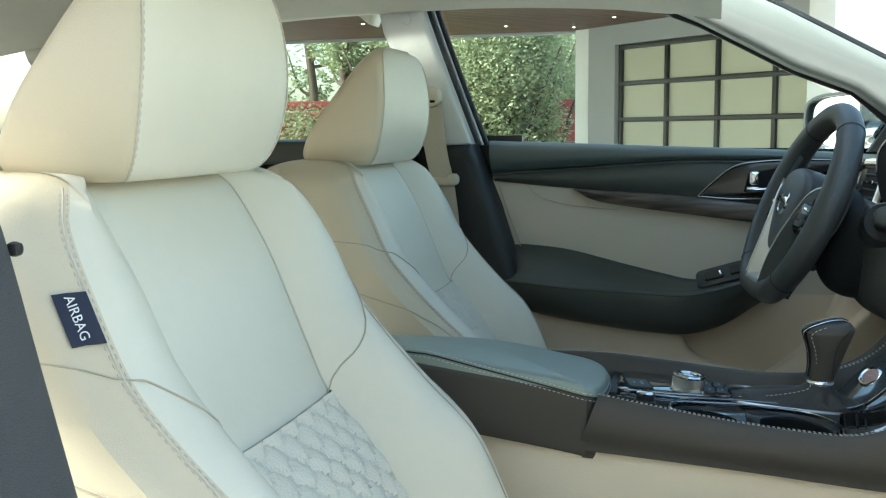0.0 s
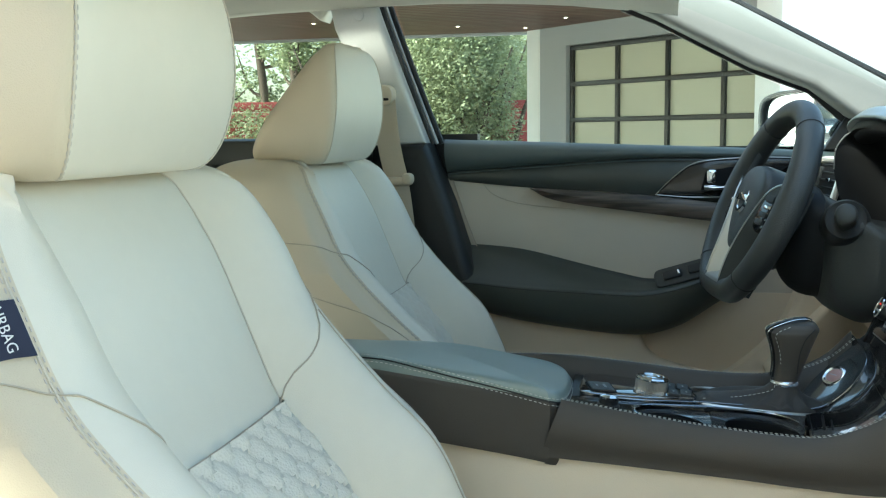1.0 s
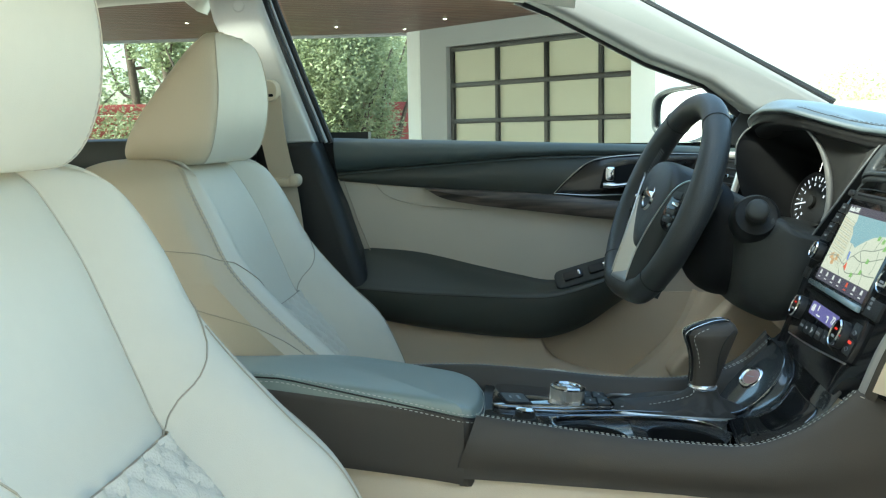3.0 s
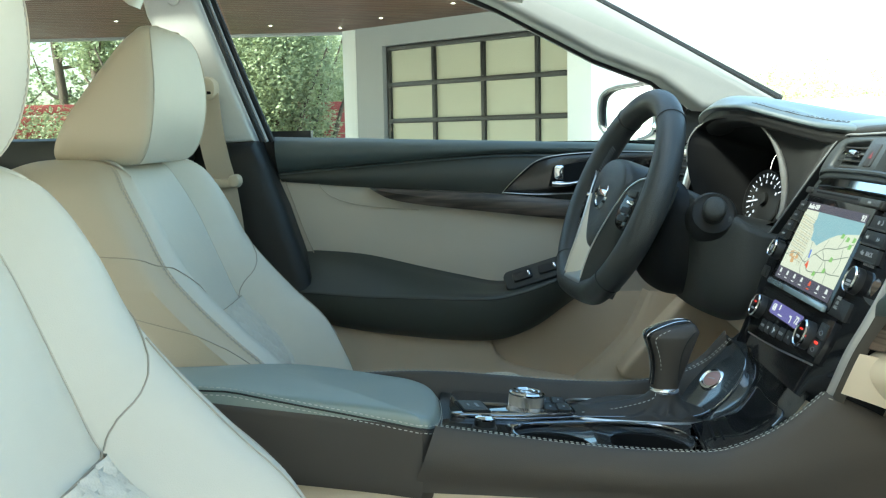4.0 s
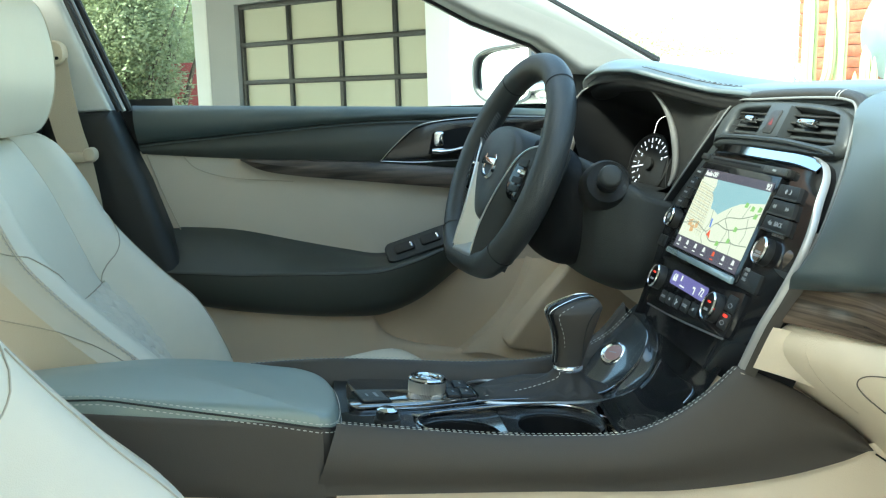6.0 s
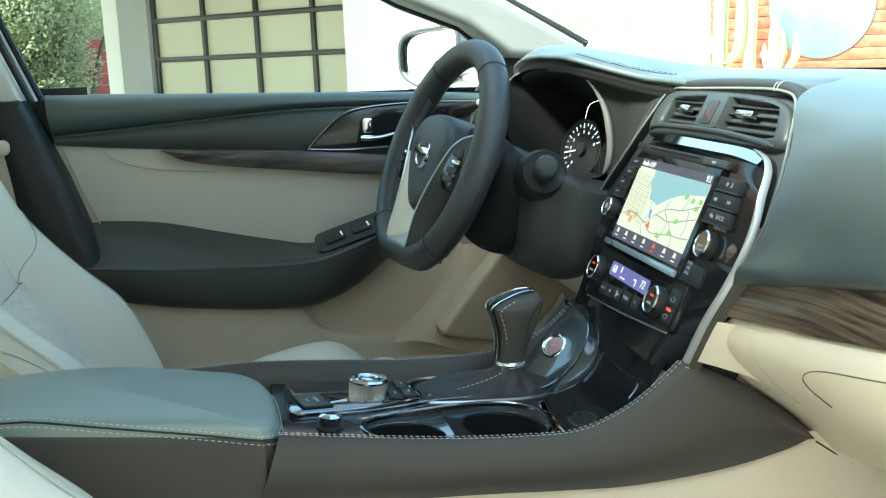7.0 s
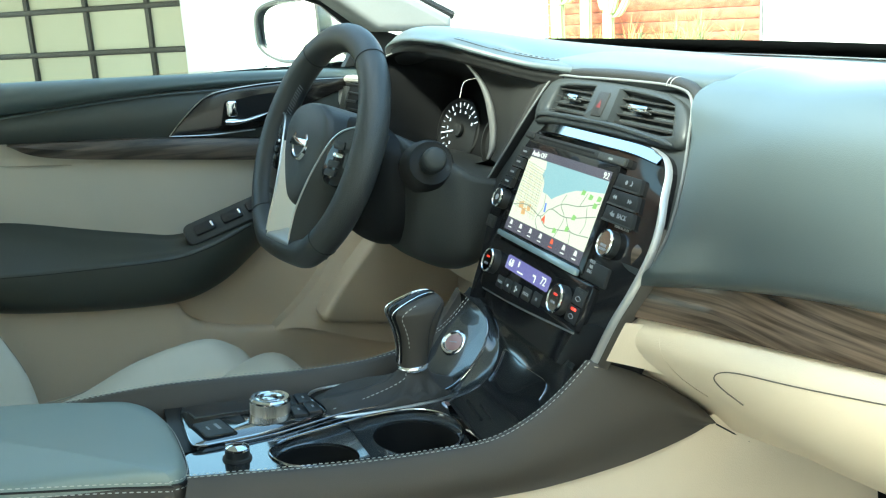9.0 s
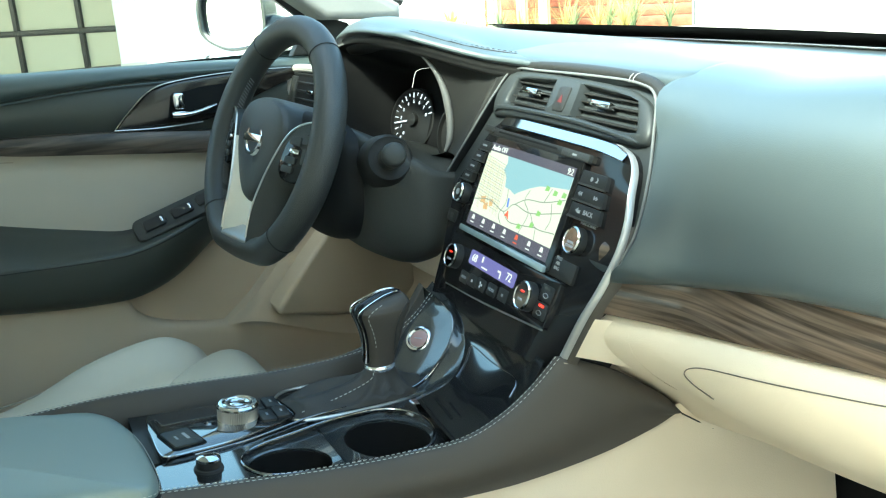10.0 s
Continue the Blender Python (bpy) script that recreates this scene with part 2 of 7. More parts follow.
def stitches(path, length=0.006, gap=0.0035, r=0.0008):
    """Short thread dashes along a line."""
    p = np.array(path, float)
    s = np.r_[0, np.cumsum(np.linalg.norm(np.diff(p, axis=0), axis=1))]
    out, at = [], 0.0
    while at + length < s[-1]:
        a, b = [np.array([np.interp(q, s, p[:, k]) for k in range(3)]) for q in (at, at + length)]
        out.append(tube([a, (a + b) / 2, b], [r * 0.7, r, r * 0.7], 5))
        at += length + gap
    return join(*out)


def writing(text, size, m, material, name, parent, align="CENTER", depth=0.0006):
    """Raised letters in the local xy plane of m."""
    cu = bpy.data.curves.new(name, "FONT")
    cu.body, cu.size, cu.align_x, cu.align_y, cu.extrude = text, size, align, "CENTER", depth / 2
    cu.resolution_u = 3
    ob = bpy.data.objects.new(name, cu)
    me = bpy.data.meshes.new_from_object(ob)
    bpy.data.objects.remove(ob)
    return part(name, ([tuple(m @ v.co) for v in me.vertices], [tuple(f.vertices) for f in me.polygons]), material, parent)


# ---- outside: driveway, garage, walls, plants ----
ASPHALT = mat("grey_concrete", (0.52, 0.49, 0.43), 0.9, grain=0.15, scale=20, bump=0.3, bscale=150)
PLASTER = mat("white_plaster", (0.80, 0.80, 0.78), 0.85, grain=0.03, scale=60, bump=0.2, bscale=200)
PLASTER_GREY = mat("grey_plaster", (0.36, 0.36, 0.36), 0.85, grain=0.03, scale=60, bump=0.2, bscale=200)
SOFFIT = wood("red_brown_cedar", (0.10, 0.042, 0.028), (0.17, 0.075, 0.05), 0.45, (0.35, 3.0, 3.0), (0, 0, 0), 4)
REDWOOD = wood("red_cedar_boards", (0.20, 0.045, 0.02), (0.33, 0.10, 0.05), 0.6, (0.35, 3.0, 3.0), (0, 0, 30), 4)
FENCE_RED = mat("red_fence_paint", (0.28, 0.05, 0.045), 0.7, grain=0.1, scale=30)
FROST = mat("frosted_cream_glass", (0.47, 0.46, 0.35), 0.35, grain=0.02, scale=10, var=0.08)
ALU = mat("black_aluminium", (0.012, 0.012, 0.012), 0.4)
BARK = mat("bark", (0.10, 0.075, 0.055), 0.9, grain=0.3, scale=60, bump=0.8, bscale=80)
CACTUS = mat("cactus_skin", (0.34, 0.39, 0.20), 0.6, grain=0.15, scale=60, bump=0.4, bscale=120)


def leafy(name, a, b):
    m = mat(name, a, 0.55, var=0.3, grain=0.2, scale=8)
    n, l = m.node_tree.nodes, m.node_tree.links
    geo, ramp = n.new("ShaderNodeNewGeometry"), n.new("ShaderNodeValToRGB")
    ramp.color_ramp.elements[0].color, ramp.color_ramp.elements[1].color = (*a, 1), (*b, 1)
    l.new(geo.outputs["Random Per Island"], ramp.inputs[0])
    l.new(ramp.outputs[0], n["Principled BSDF"].inputs["Base Color"])
    # light shines through the thin leaves
    thin, mix = n.new("ShaderNodeBsdfTranslucent"), n.new("ShaderNodeMixShader")
    mix.inputs[0].default_value = 0.4
    l.new(ramp.outputs[0], thin.inputs[0])
    l.new(n["Principled BSDF"].outputs[0], mix.inputs[1])
    l.new(thin.outputs[0], mix.inputs[2])
    l.new(mix.outputs[0], n["Material Output"].inputs[0])
    return m


LEAF = leafy("hedge_leaves", (0.23, 0.26, 0.14), (0.38, 0.41, 0.24))
LEAF_FAR = leafy("tree_leaves", (0.21, 0.25, 0.13), (0.38, 0.42, 0.25))

tagged(part("ground", ([(-300, -300, GROUND), (300, -300, GROUND), (300, 300, GROUND), (-300, 300, GROUND)], [(0, 1, 2, 3)]), ASPHALT),
       "grey concrete driveway and land", "ground", kind="structure")

# unseen wall, added on the passenger's side to block low sky and bounce light
house = thing("wall_bounce", "unseen tan wall added to shape light from the passenger's side", "wall", kind="structure")
part("wall", box(-9.0, 2.4, -3.2, -2.95, GROUND, 2.15), mat("tan_plaster", (0.64, 0.57, 0.47), 0.9, grain=0.05, scale=40, bump=0.3, bscale=150), house)
part("coping", box(-9.0, 2.44, -3.25, -2.90, 2.15, 2.22, 0.02), PLASTER, house)

# the garage wall runs along GD from GP, seen obliquely
GP, GD = Vector((-0.445, 9.41, 0)), Vector((0.487, -0.454, 0))
GU = GD.normalized()
GN = Vector((GU.y, -GU.x, 0))
GN = GN if GN.y < 0 else -GN
PANEL = GD.length
WALL = axes(GP, GU, (0, 0, 1), GN)
RAILS = (1.863, 1.487, 1.111, 0.735, 0.36, GROUND + 0.02)
NCOL = 4


def wall_piece(name, x0, x1, z0, z1, d0, d1, material, parent=None, r=0.0, m=WALL):
    return part(name, move(box(x0, x1, z0, z1, d0, d1, r), m), material, parent)


SOFFIT_Z = 2.10
wall = thing("wall_garage", "grey plastered wall with a wide door opening", "wall", kind="structure")
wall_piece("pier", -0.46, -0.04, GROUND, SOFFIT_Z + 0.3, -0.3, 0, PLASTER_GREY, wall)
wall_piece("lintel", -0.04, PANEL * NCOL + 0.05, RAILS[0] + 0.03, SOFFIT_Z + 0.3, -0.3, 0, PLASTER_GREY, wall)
gdoor = thing("garage_door", "sectional garage door with frosted cream glass panes in black aluminium frames", "garage door")
for k in range(NCOL + 1):
    wall_piece("stile", k * PANEL - 0.022, k * PANEL + 0.022, RAILS[-1], RAILS[0] + 0.02, -0.10, -0.04, ALU, gdoor, 0.004)
for z in RAILS:
    wall_piece("rail", -0.02, PANEL * NCOL + 0.02, z - 0.024, z + 0.024, -0.098, -0.036, ALU, gdoor, 0.004)
for k in range(NCOL):
    for a, b in zip(RAILS[1:], RAILS):
        wall_piece("pane", k * PANEL + 0.01, (k + 1) * PANEL - 0.01, a + 0.01, b - 0.01, -0.085, -0.075, FROST, gdoor)
post = wall_piece("post", -0.68, -0.462, GROUND, SOFFIT_Z, -0.3, 0.006, PLASTER, r=0.01)
tagged(post, "square white plastered carport post", "post", kind="structure")

# carport ceiling of cedar boards with recessed lamps
sof = part("ceiling", join(*[box(-9.0, 1.4, d, d + 0.118, SOFFIT_Z, SOFFIT_Z + 0.02, 0.004) for d in np.arange(4.6, 9.9, 0.12)],
                           box(-9.0, 1.4, 4.6, 9.9, SOFFIT_Z + 0.021, SOFFIT_Z + 0.25)), SOFFIT)
tagged(sof, "red-brown cedar board carport ceiling", "ceiling", kind="structure")
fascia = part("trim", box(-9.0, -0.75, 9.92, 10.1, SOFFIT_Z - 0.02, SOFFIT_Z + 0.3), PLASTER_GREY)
tagged(fascia, "grey edge beam of the carport ceiling", "beam", kind="structure")
LAMP_GLOW = glow("warm_lamp", (1.0, 0.85, 0.6), 12)
for a, b in ((-1.57, 9.10), (-0.41, 8.65), (-0.91, 9.46), (-2.9, 8.4), (-4.3, 9.1), (0.3, 7.7)):
    m = axes((a, b, SOFFIT_Z - 0.004), (1, 0, 0), (0, -1, 0), (0, 0, -1))
    lamp = thing("ceiling_lamp", "small round recessed warm ceiling lamp", "ceiling lamp", "carport lamps")
    part("trim_ring", lathe([(0.030, 0), (0.030, 0.006), (0.018, 0.006), (0.018, 0.002)], m, 20), SATIN_PAINT, lamp)
    part("bulb", lathe([(0.001, 0.005), (0.015, 0.005), (0.015, 0.001)], m, 16), LAMP_GLOW, lamp)


# sunlit white house wall right of the garage
def upright(name, a, b, z0, z1, thick, material, parent=None):
    """A wall from a to b in plan, thick behind its line."""
    a, b = Vector((*a, 0)), Vector((*b, 0))
    u = (b - a).normalized()
    n = Vector((u.y, -u.x, 0))
    m = axes(a, u, (0, 0, 1), n)
    return part(name, move(box(0, (b - a).length, z0, z1, -thick, 0), m), material, parent)


def bearing(az, d):
    """A place at an azimuth from the +y axis and a distance from the middle of the camera's way."""
    return (0.4 + d * math.sin(radians(az)), -0.95 + d * math.cos(radians(az)))


w2 = upright("wall_white", bearing(7.2, 8.45), bearing(12.0, 9.6), GROUND, 2.8, 0.25, PLASTER)
tagged(w2, "sunlit white plastered house wall", "wall", kind="structure")
w3 = upright("wall_garden", bearing(12.5, 16.0), bearing(26.2, 15.0), GROUND, 1.35, 0.25, PLASTER)
tagged(w3, "low white garden wall in bright sun", "wall", kind="structure")
w5 = upright("wall_house", bearing(38.0, 13.5), bearing(64.0, 13.0), GROUND, 3.4, 0.25, PLASTER)
tagged(w5, "white plastered house front in bright sun", "wall", kind="structure")

# red cedar wall with a large round grey mirror, and the cactus bed before it
ra, rb = Vector((*bearing(26.4, 14.6), 0)), Vector((*bearing(37.8, 13.4), 0))
RU = (rb - ra).normalized()
RED = axes(ra, RU, (0, 0, 1), Vector((RU.y, -RU.x, 0)))
RL = (rb - ra).length
redwall = thing("wall_cedar", "red cedar board wall in sunlight", "wall", kind="structure")
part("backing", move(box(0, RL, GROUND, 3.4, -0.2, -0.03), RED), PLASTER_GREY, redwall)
for i in range(22):
    z = GROUND + i * 0.15
    part("board", move(box(0, RL, z + 0.004, z + 0.146, -0.029, 0.0, 0.005), RED), REDWOOD, redwall)
DISC = mat("blue_grey_disc", (0.14, 0.19, 0.19), 0.3, var=0.15)
disc = part("round_window", lathe([(0.001, 0.03), (0.68, 0.03), (0.70, 0.015), (0.70, 0.0)], RED @ Matrix.Translation((RL * 0.52, 1.52, 0.002)), 48), DISC)
tagged(disc, "large round blue-grey disc on the cedar wall", "wall disc")
doorf = thing("door_1", "red-framed door in the white house front", "door", kind="structure")
da, db = Vector((*bearing(46.2, 13.2), 0)), Vector((*bearing(56, 13.0), 0))
DU = (db - da).normalized()
DM = axes(da, DU, (0, 0, 1), Vector((DU.y, -DU.x, 0)))
for x0, x1, z0, z1 in ((0, 0.14, 0.9, 2.8), (1.7, 1.84, 0.9, 2.8), (0.14, 1.7, 0.9, 1.06)):
    part("frame", move(box(x0, x1, z0, z1, 0.004, 0.06, 0.005), DM), mat("orange_red_paint", (0.55, 0.10, 0.05), 0.5), doorf)
part("pane", move(box(0.14, 1.7, 1.06, 2.8, 0.006, 0.02), DM), mat("pale_pane", (0.6, 0.55, 0.5), 0.3), doorf)


def column_cactus(x, d, arms, h, r):
    c = thing("cactus", "tall ribbed pale green column cactus in the bed", "cactus", "cacti in the bed")
    m = RED @ Matrix.Translation((x, 0, d))

    def stem(path, rad, name):
        p = spline([tuple(m @ Vector(q)) for q in path], 14)
        rings = []
        for i, q in enumerate(p):
            f = rad * min(1, 1.05 * (1 - (i / 13) ** 6) + 0.05)
            rings.append([q + np.array((f * (1 + 0.14 * math.cos(8 * w)) * math.cos(w), f * (1 + 0.14 * math.cos(8 * w)) * math.sin(w), 0)) for w in np.linspace(0, 2 * math.pi, 32, endpoint=False)])
        part(name, grid(rings, close_v=True, caps=True), CACTUS, c)

    stem([(0, GROUND, 0), (0, h * 0.4, 0), (0.02, h * 0.8, 0), (0.0, h, 0)], r, "trunk")
    for s, z0, z1 in arms:
        stem([(0, z0, 0), (s * 0.5, z0 + 0.03, 0.02), (s * 0.9, z0 + 0.22, 0.02), (s, (z0 + z1) / 2, 0.02), (s, z1, 0.02)], r * 0.72, "arm")


column_cactus(RL * 0.21, 0.9, ((0.30, 0.8, 2.1), (-0.16, 0.95, 1.2)), 2.3, 0.085)
column_cactus(RL * 0.42, 0.7, ((0.13, 0.65, 1.22), (0.30, 0.6, 1.16), (-0.11, 0.7, 1.05)), 1.36, 0.07)
column_cactus(RL * 0.33, 0.8, (), 2.2, 0.07)


def blades(name, label, places, n, h, w, material, group):
    """Tufts of long pointed leaves."""
    for x, d, s in places:
        verts, faces = [], []
        for i in range(n):
            a, lean = random.uniform(0, 6.283), random.uniform(0.1, 0.9)
            hh, o = h * s * random.uniform(0.6, 1.1), RED @ Vector((x, 0, d))
            u = Vector((math.cos(a), math.sin(a), 0))
            side = Vector((-u.y, u.x, 0)) * w * s
            for j in range(4):
                f = j / 3
                q = Vector((o.x, o.y, GROUND)) + u * (lean * hh * f * f) + Vector((0, 0, hh * f * (1 - 0.25 * lean * f)))
                verts += [tuple(q - side * (1 - f)), tuple(q + side * (1 - f))]
            k = len(verts) - 8
            faces += [(k + 2 * j, k + 2 * j + 1, k + 2 * j + 3, k + 2 * j + 2) for j in range(3)]
        tagged(part(name, (verts, faces), material), label, "plant", group)


AGAVE = leafy("agave_leaves", (0.12, 0.17, 0.09), (0.30, 0.34, 0.18))
blades("agave", "spiky grey-green agave in the cactus bed", [(RL * f, d, s) for f, d, s in ((0.05, 1.2, 1.1), (0.14, 0.6, 0.9), (0.32, 1.4, 0.9), (0.6, 1.0, 1.0), (0.72, 0.7, 1.1), (0.86, 1.0, 1.2), (0.97, 0.6, 1.0))], 30, 0.55, 0.02, AGAVE, "agaves in the bed")
blades("grass_tuft", "dry yellow grass tuft in the cactus bed", [(RL * f, d, s) for f, d, s in ((0.1, 1.5, 1), (0.22, 1.7, 1.1), (0.45, 1.6, 1), (0.55, 1.8, 0.9), (0.66, 1.7, 1.1), (0.8, 1.7, 1), (0.92, 1.8, 1.1))], 60, 0.62, 0.006, leafy("dry_grass", (0.30, 0.24, 0.08), (0.5, 0.42, 0.18)), "grass tufts in the bed")


# ---- hedge, trees and fence behind the carport ----
def leaves(centres, count, size, spread):
    """Small folded leaves scattered in clumps."""
    verts, faces = [], []
    for _ in range(count):
        c = random.choice(centres)
        d = Vector((random.gauss(0, 1), random.gauss(0, 1), random.gauss(0, 1)))
        d = d.normalized() * c[3] * random.uniform(0.55, 1.05) ** 0.6
        p = Vector(c[:3]) + Vector((d.x, d.y * 0.8, d.z))
        a = Vector((random.gauss(0, 1), random.gauss(0, 1), random.gauss(0, 0.6))).normalized() * size * random.uniform(0.6, 1.4)
        b = a.cross(Vector((random.gauss(0, 1), random.gauss(0, 1), random.gauss(0, 1)))).normalized() * a.length * 0.45
        k = len(verts)
        verts += [tuple(p - a), tuple(p + b + a * 0.1), tuple(p + a), tuple(p - b + a * 0.1)]
        faces.append((k, k + 1, k + 2, k + 3))
    return verts, faces


FAR = 1.22


def behind(px, d):
    """A place in plan behind the carport: px degrees from +y, d from the camera's way."""
    return bearing(px, d * FAR)


def bush(az, d, h, w, count, material, name="bush", label="dense green leafy bush behind the fence", clumps=26):
    c, h = [], 1 + (h - 1) * FAR
    for _ in range(clumps):
        x, y = behind(az + random.uniform(-w, w), d + random.uniform(-0.6, 0.6))
        c.append((x, y, random.uniform(GROUND + 0.2, h), random.uniform(0.25, 0.55)))
    o = thing(name, label, "bush", "bushes behind the fence")
    x, y = behind(az, d)
    for k in range(5):
        part("stem", tube(spline([(x + 0.2 * (k - 2), y, GROUND), (x + 0.3 * (k - 2), y, h * 0.4), (x + 0.5 * (k - 2), y, h * 0.75)], 6), [0.05, 0.045, 0.04, 0.03, 0.02, 0.012], 6), BARK, o)
    part("leaves", leaves(c, count, 0.028, 1), material, o)


for az, d, h, w in ((-14.8, 11.2, 2.3, 1.6), (-12.2, 11.0, 2.5, 1.6), (-10.0, 11.3, 2.5, 1.1), (-16.8, 11.5, 2.6, 1.5), (-10.5, 13.2, 3.0, 2.5), (-8.0, 14.5, 2.4, 0.8)):
    bush(az, d, h, w, 30000, LEAF, clumps=64)


def tree(az, d, h, crown, count):
    h, crown = 1 + (h - 1) * FAR, crown * FAR
    x, y = behind(az, d)
    o = thing("tree", "slender garden tree with an open crown", "tree", "trees behind the fence")
    top = (x + random.uniform(-0.3, 0.3), y, h)
    part("trunk", tube(spline([(x, y, GROUND), (x + 0.05, y, h * 0.35), (x - 0.06, y, h * 0.7), top], 12), np.linspace(0.10, 0.03, 12), 10), BARK, o)
    c = []
    for _ in range(9):
        z0 = random.uniform(0.3, 0.85) * h
        e = (x + random.uniform(-1, 1) * crown, y + random.uniform(-0.8, 0.8) * crown, z0 + random.uniform(0.1, 0.9))
        part("limb", tube(spline([(x, y, z0), ((x + e[0]) / 2, (y + e[1]) / 2, z0 + 0.15), e], 7), np.linspace(0.035, 0.008, 7), 6), BARK, o)
        c += [(*e, random.uniform(0.2, 0.42)), ((x + e[0]) / 2, (y + e[1]) / 2, z0 + 0.3, random.uniform(0.15, 0.3))]
    part("crown", leaves(c, count, 0.04, 1), LEAF_FAR, o)


for az, d, h in ((-20.5, 11.3, 0.9), (-23.5, 11.2, 1.1), (-27.0, 11.4, 1.0)):
    bush(az, d, h, 1.4, 4500, LEAF, "bush", "low loose shrub before the fence", 14)
for az, d, h, cr in ((-18.6, 12.6, 3.2, 0.6), (-20.6, 12.4, 3.0, 0.5), (-22.5, 13.5, 3.6, 0.8), (-25.5, 14.8, 3.5, 0.8), (-28.5, 16, 3.8, 0.9), (-15.0, 17.0, 4.2, 1.2), (-9.0, 17.0, 4.4, 1.3), (-33, 15, 3.8, 1.0)):
    tree(az, d, h, cr, 3200)
PALE = leafy("pale_leaves", (0.30, 0.36, 0.14), (0.55, 0.60, 0.30))
for az, h in ((17.5, 1.75), (19.5, 1.55), (21.8, 1.4)):
    bush(az, 15.5, h, 1.1, 2600, PALE, "bush", "pale sunlit green bush beyond the garden wall", 14)

fence = thing("fence", "red painted board fence behind the bushes", "fence")
fa, fb = Vector((*behind(-34, 11.9), 0)), Vector((*behind(-5.2, 11.7), 0))
FU = (fb - fa).normalized()
FM = axes(fa, FU, (0, 0, 1), Vector((FU.y, -FU.x, 0)))
for i in range(9):
    z = GROUND + 0.05 + i * 0.152
    part("board", move(box(0, (fb - fa).length, z, z + 0.138, -0.02, 0.0, 0.004), FM), FENCE_RED, fence)
for i in range(5):
    part("post", move(box(i * 1.5, i * 1.5 + 0.09, GROUND, 1.42, -0.11, -0.021, 0.004), FM), FENCE_RED, fence)

# ---- car shell ----
# floor, roof, headliner
fl = part("floor", box(-1.0, 1.35, -0.66, 0.70, 0.26, 0.30), CARPET)
tagged(fl, "dark carpeted car floor", "car floor", kind="structure")
sillp = part("trim_sill", box(-0.35, 0.95, -0.80, -0.664, 0.18, 0.335, 0.015), BODY)
tagged(sillp, "dark painted door sill", "door sill", kind="structure")
roof_rows = []
for x, z in ((-1.2, 1.17), (-0.8, 1.235), (-0.3, 1.268), (0.1, 1.27), (0.36, 1.255), (0.50, 1.235)):
    roof_rows.append([(x, y, z - 0.05 * (abs(y) / 0.62) ** 4) for y in (-0.60, -0.5, -0.3, 0, 0.3, 0.5, 0.62)])
lining = loft(roof_rows, 18, 21, closed=False)
outer = ([(v[0], v[1] * 1.03, v[2] + 0.035) for v in lining[0]], lining[1])
hl = part("ceiling_lining", lining, HEADLINER)
tagged(hl, "pale cloth headliner", "headliner", kind="structure")
rf = part("roof", outer, BODY)
tagged(rf, "dark painted car roof", "car roof", kind="structure")


def side_plate(name, poly, y0, y1, material, parent=None, r=0.0, label=""):
    """A plate in side view, from y0 (far) to y1 (towards the cabin)."""
    return part(name, slab(poly, -y0, -y1, SIDE, r, 3), material, parent, label)


# driver's side: pillars and roof rail
apil = side_plate("pillar_front", [(0.40, 1.222), (0.463, 1.193), (0.63, 1.103), (0.731, 1.063), (0.800, 1.010), (0.93, 1.000), (0.93, 1.025), (0.77, 1.117), (0.605, 1.208), (0.52, 1.25), (0.40, 1.26)], 0.75, 0.675, PILLAR_GREY, r=0.03)
screen_seal = part("screen_seal", tube(spline([(0.94, 0.70, 1.026), (0.77, 0.70, 1.120), (0.605, 0.70, 1.211), (0.52, 0.70, 1.253)], 16), 0.007, 8), RUBBER)
tagged(screen_seal, "black rubber seal beside the windscreen pillar", "door seal", kind="structure")
tagged(apil, "pale grey windscreen pillar trim", "pillar", kind="structure")
gp2 = side_plate("pillar_rubber", [(0.40, 1.212), (0.463, 1.186), (0.63, 1.096), (0.731, 1.056), (0.79, 1.004), (0.81, 1.0), (0.735, 1.066), (0.634, 1.107), (0.467, 1.197), (0.40, 1.224)], 0.765, 0.7505, RUBBER)
tagged(gp2, "black rubber door seal along the pillar", "door seal", kind="structure")
bpil = thing("pillar_middle", "centre pillar with pale grey upper and black lower trim", "pillar", kind="structure")
side_plate("upper_trim", [(-0.150, 1.26), (-0.135, 1.19), (-0.095, 1.10), (-0.075, 0.97), (0.044, 0.972), (0.001, 1.085), (-0.044, 1.205), (-0.058, 1.26)], 0.745, 0.69, PILLAR, bpil, 0.012)
side_plate("lower_trim", [(-0.055, 0.970), (0.044, 0.974), (0.092, 0.86), (0.155, 0.66), (0.20, 0.45), (0.20, 0.28), (0.05, 0.28), (0.06, 0.55), (0.02, 0.75), (-0.03, 0.90)], 0.748, 0.672, BLACK, bpil, 0.025)
side_plate("clip", rounded(0.022, 0.022, 0.0108, -0.085, 1.215), 0.6895, 0.687, PILLAR, bpil, 0.002)
rail = part("roof_rail", tube(spline([(-0.9, 0.66, 1.17), (-0.45, 0.68, 1.243), (-0.1, 0.69, 1.262), (0.2, 0.69, 1.262), (0.42, 0.69, 1.24)], 24), 0.035, 12), HEADLINER)
tagged(rail, "pale cloth roof rail", "roof rail", kind="structure")
rail_p = part("roof_rail", tube(spline([(-0.9, -0.61, 1.17), (-0.45, -0.63, 1.230), (-0.1, -0.64, 1.245), (0.2, -0.64, 1.245), (0.42, -0.64, 1.225), (0.62, -0.66, 1.15), (0.80, -0.68, 1.06), (0.92, -0.69, 1.0)], 36), np.interp(np.linspace(0, 1, 36), (0, 0.6, 1), (0.05, 0.05, 0.035)), 12), HEADLINER)
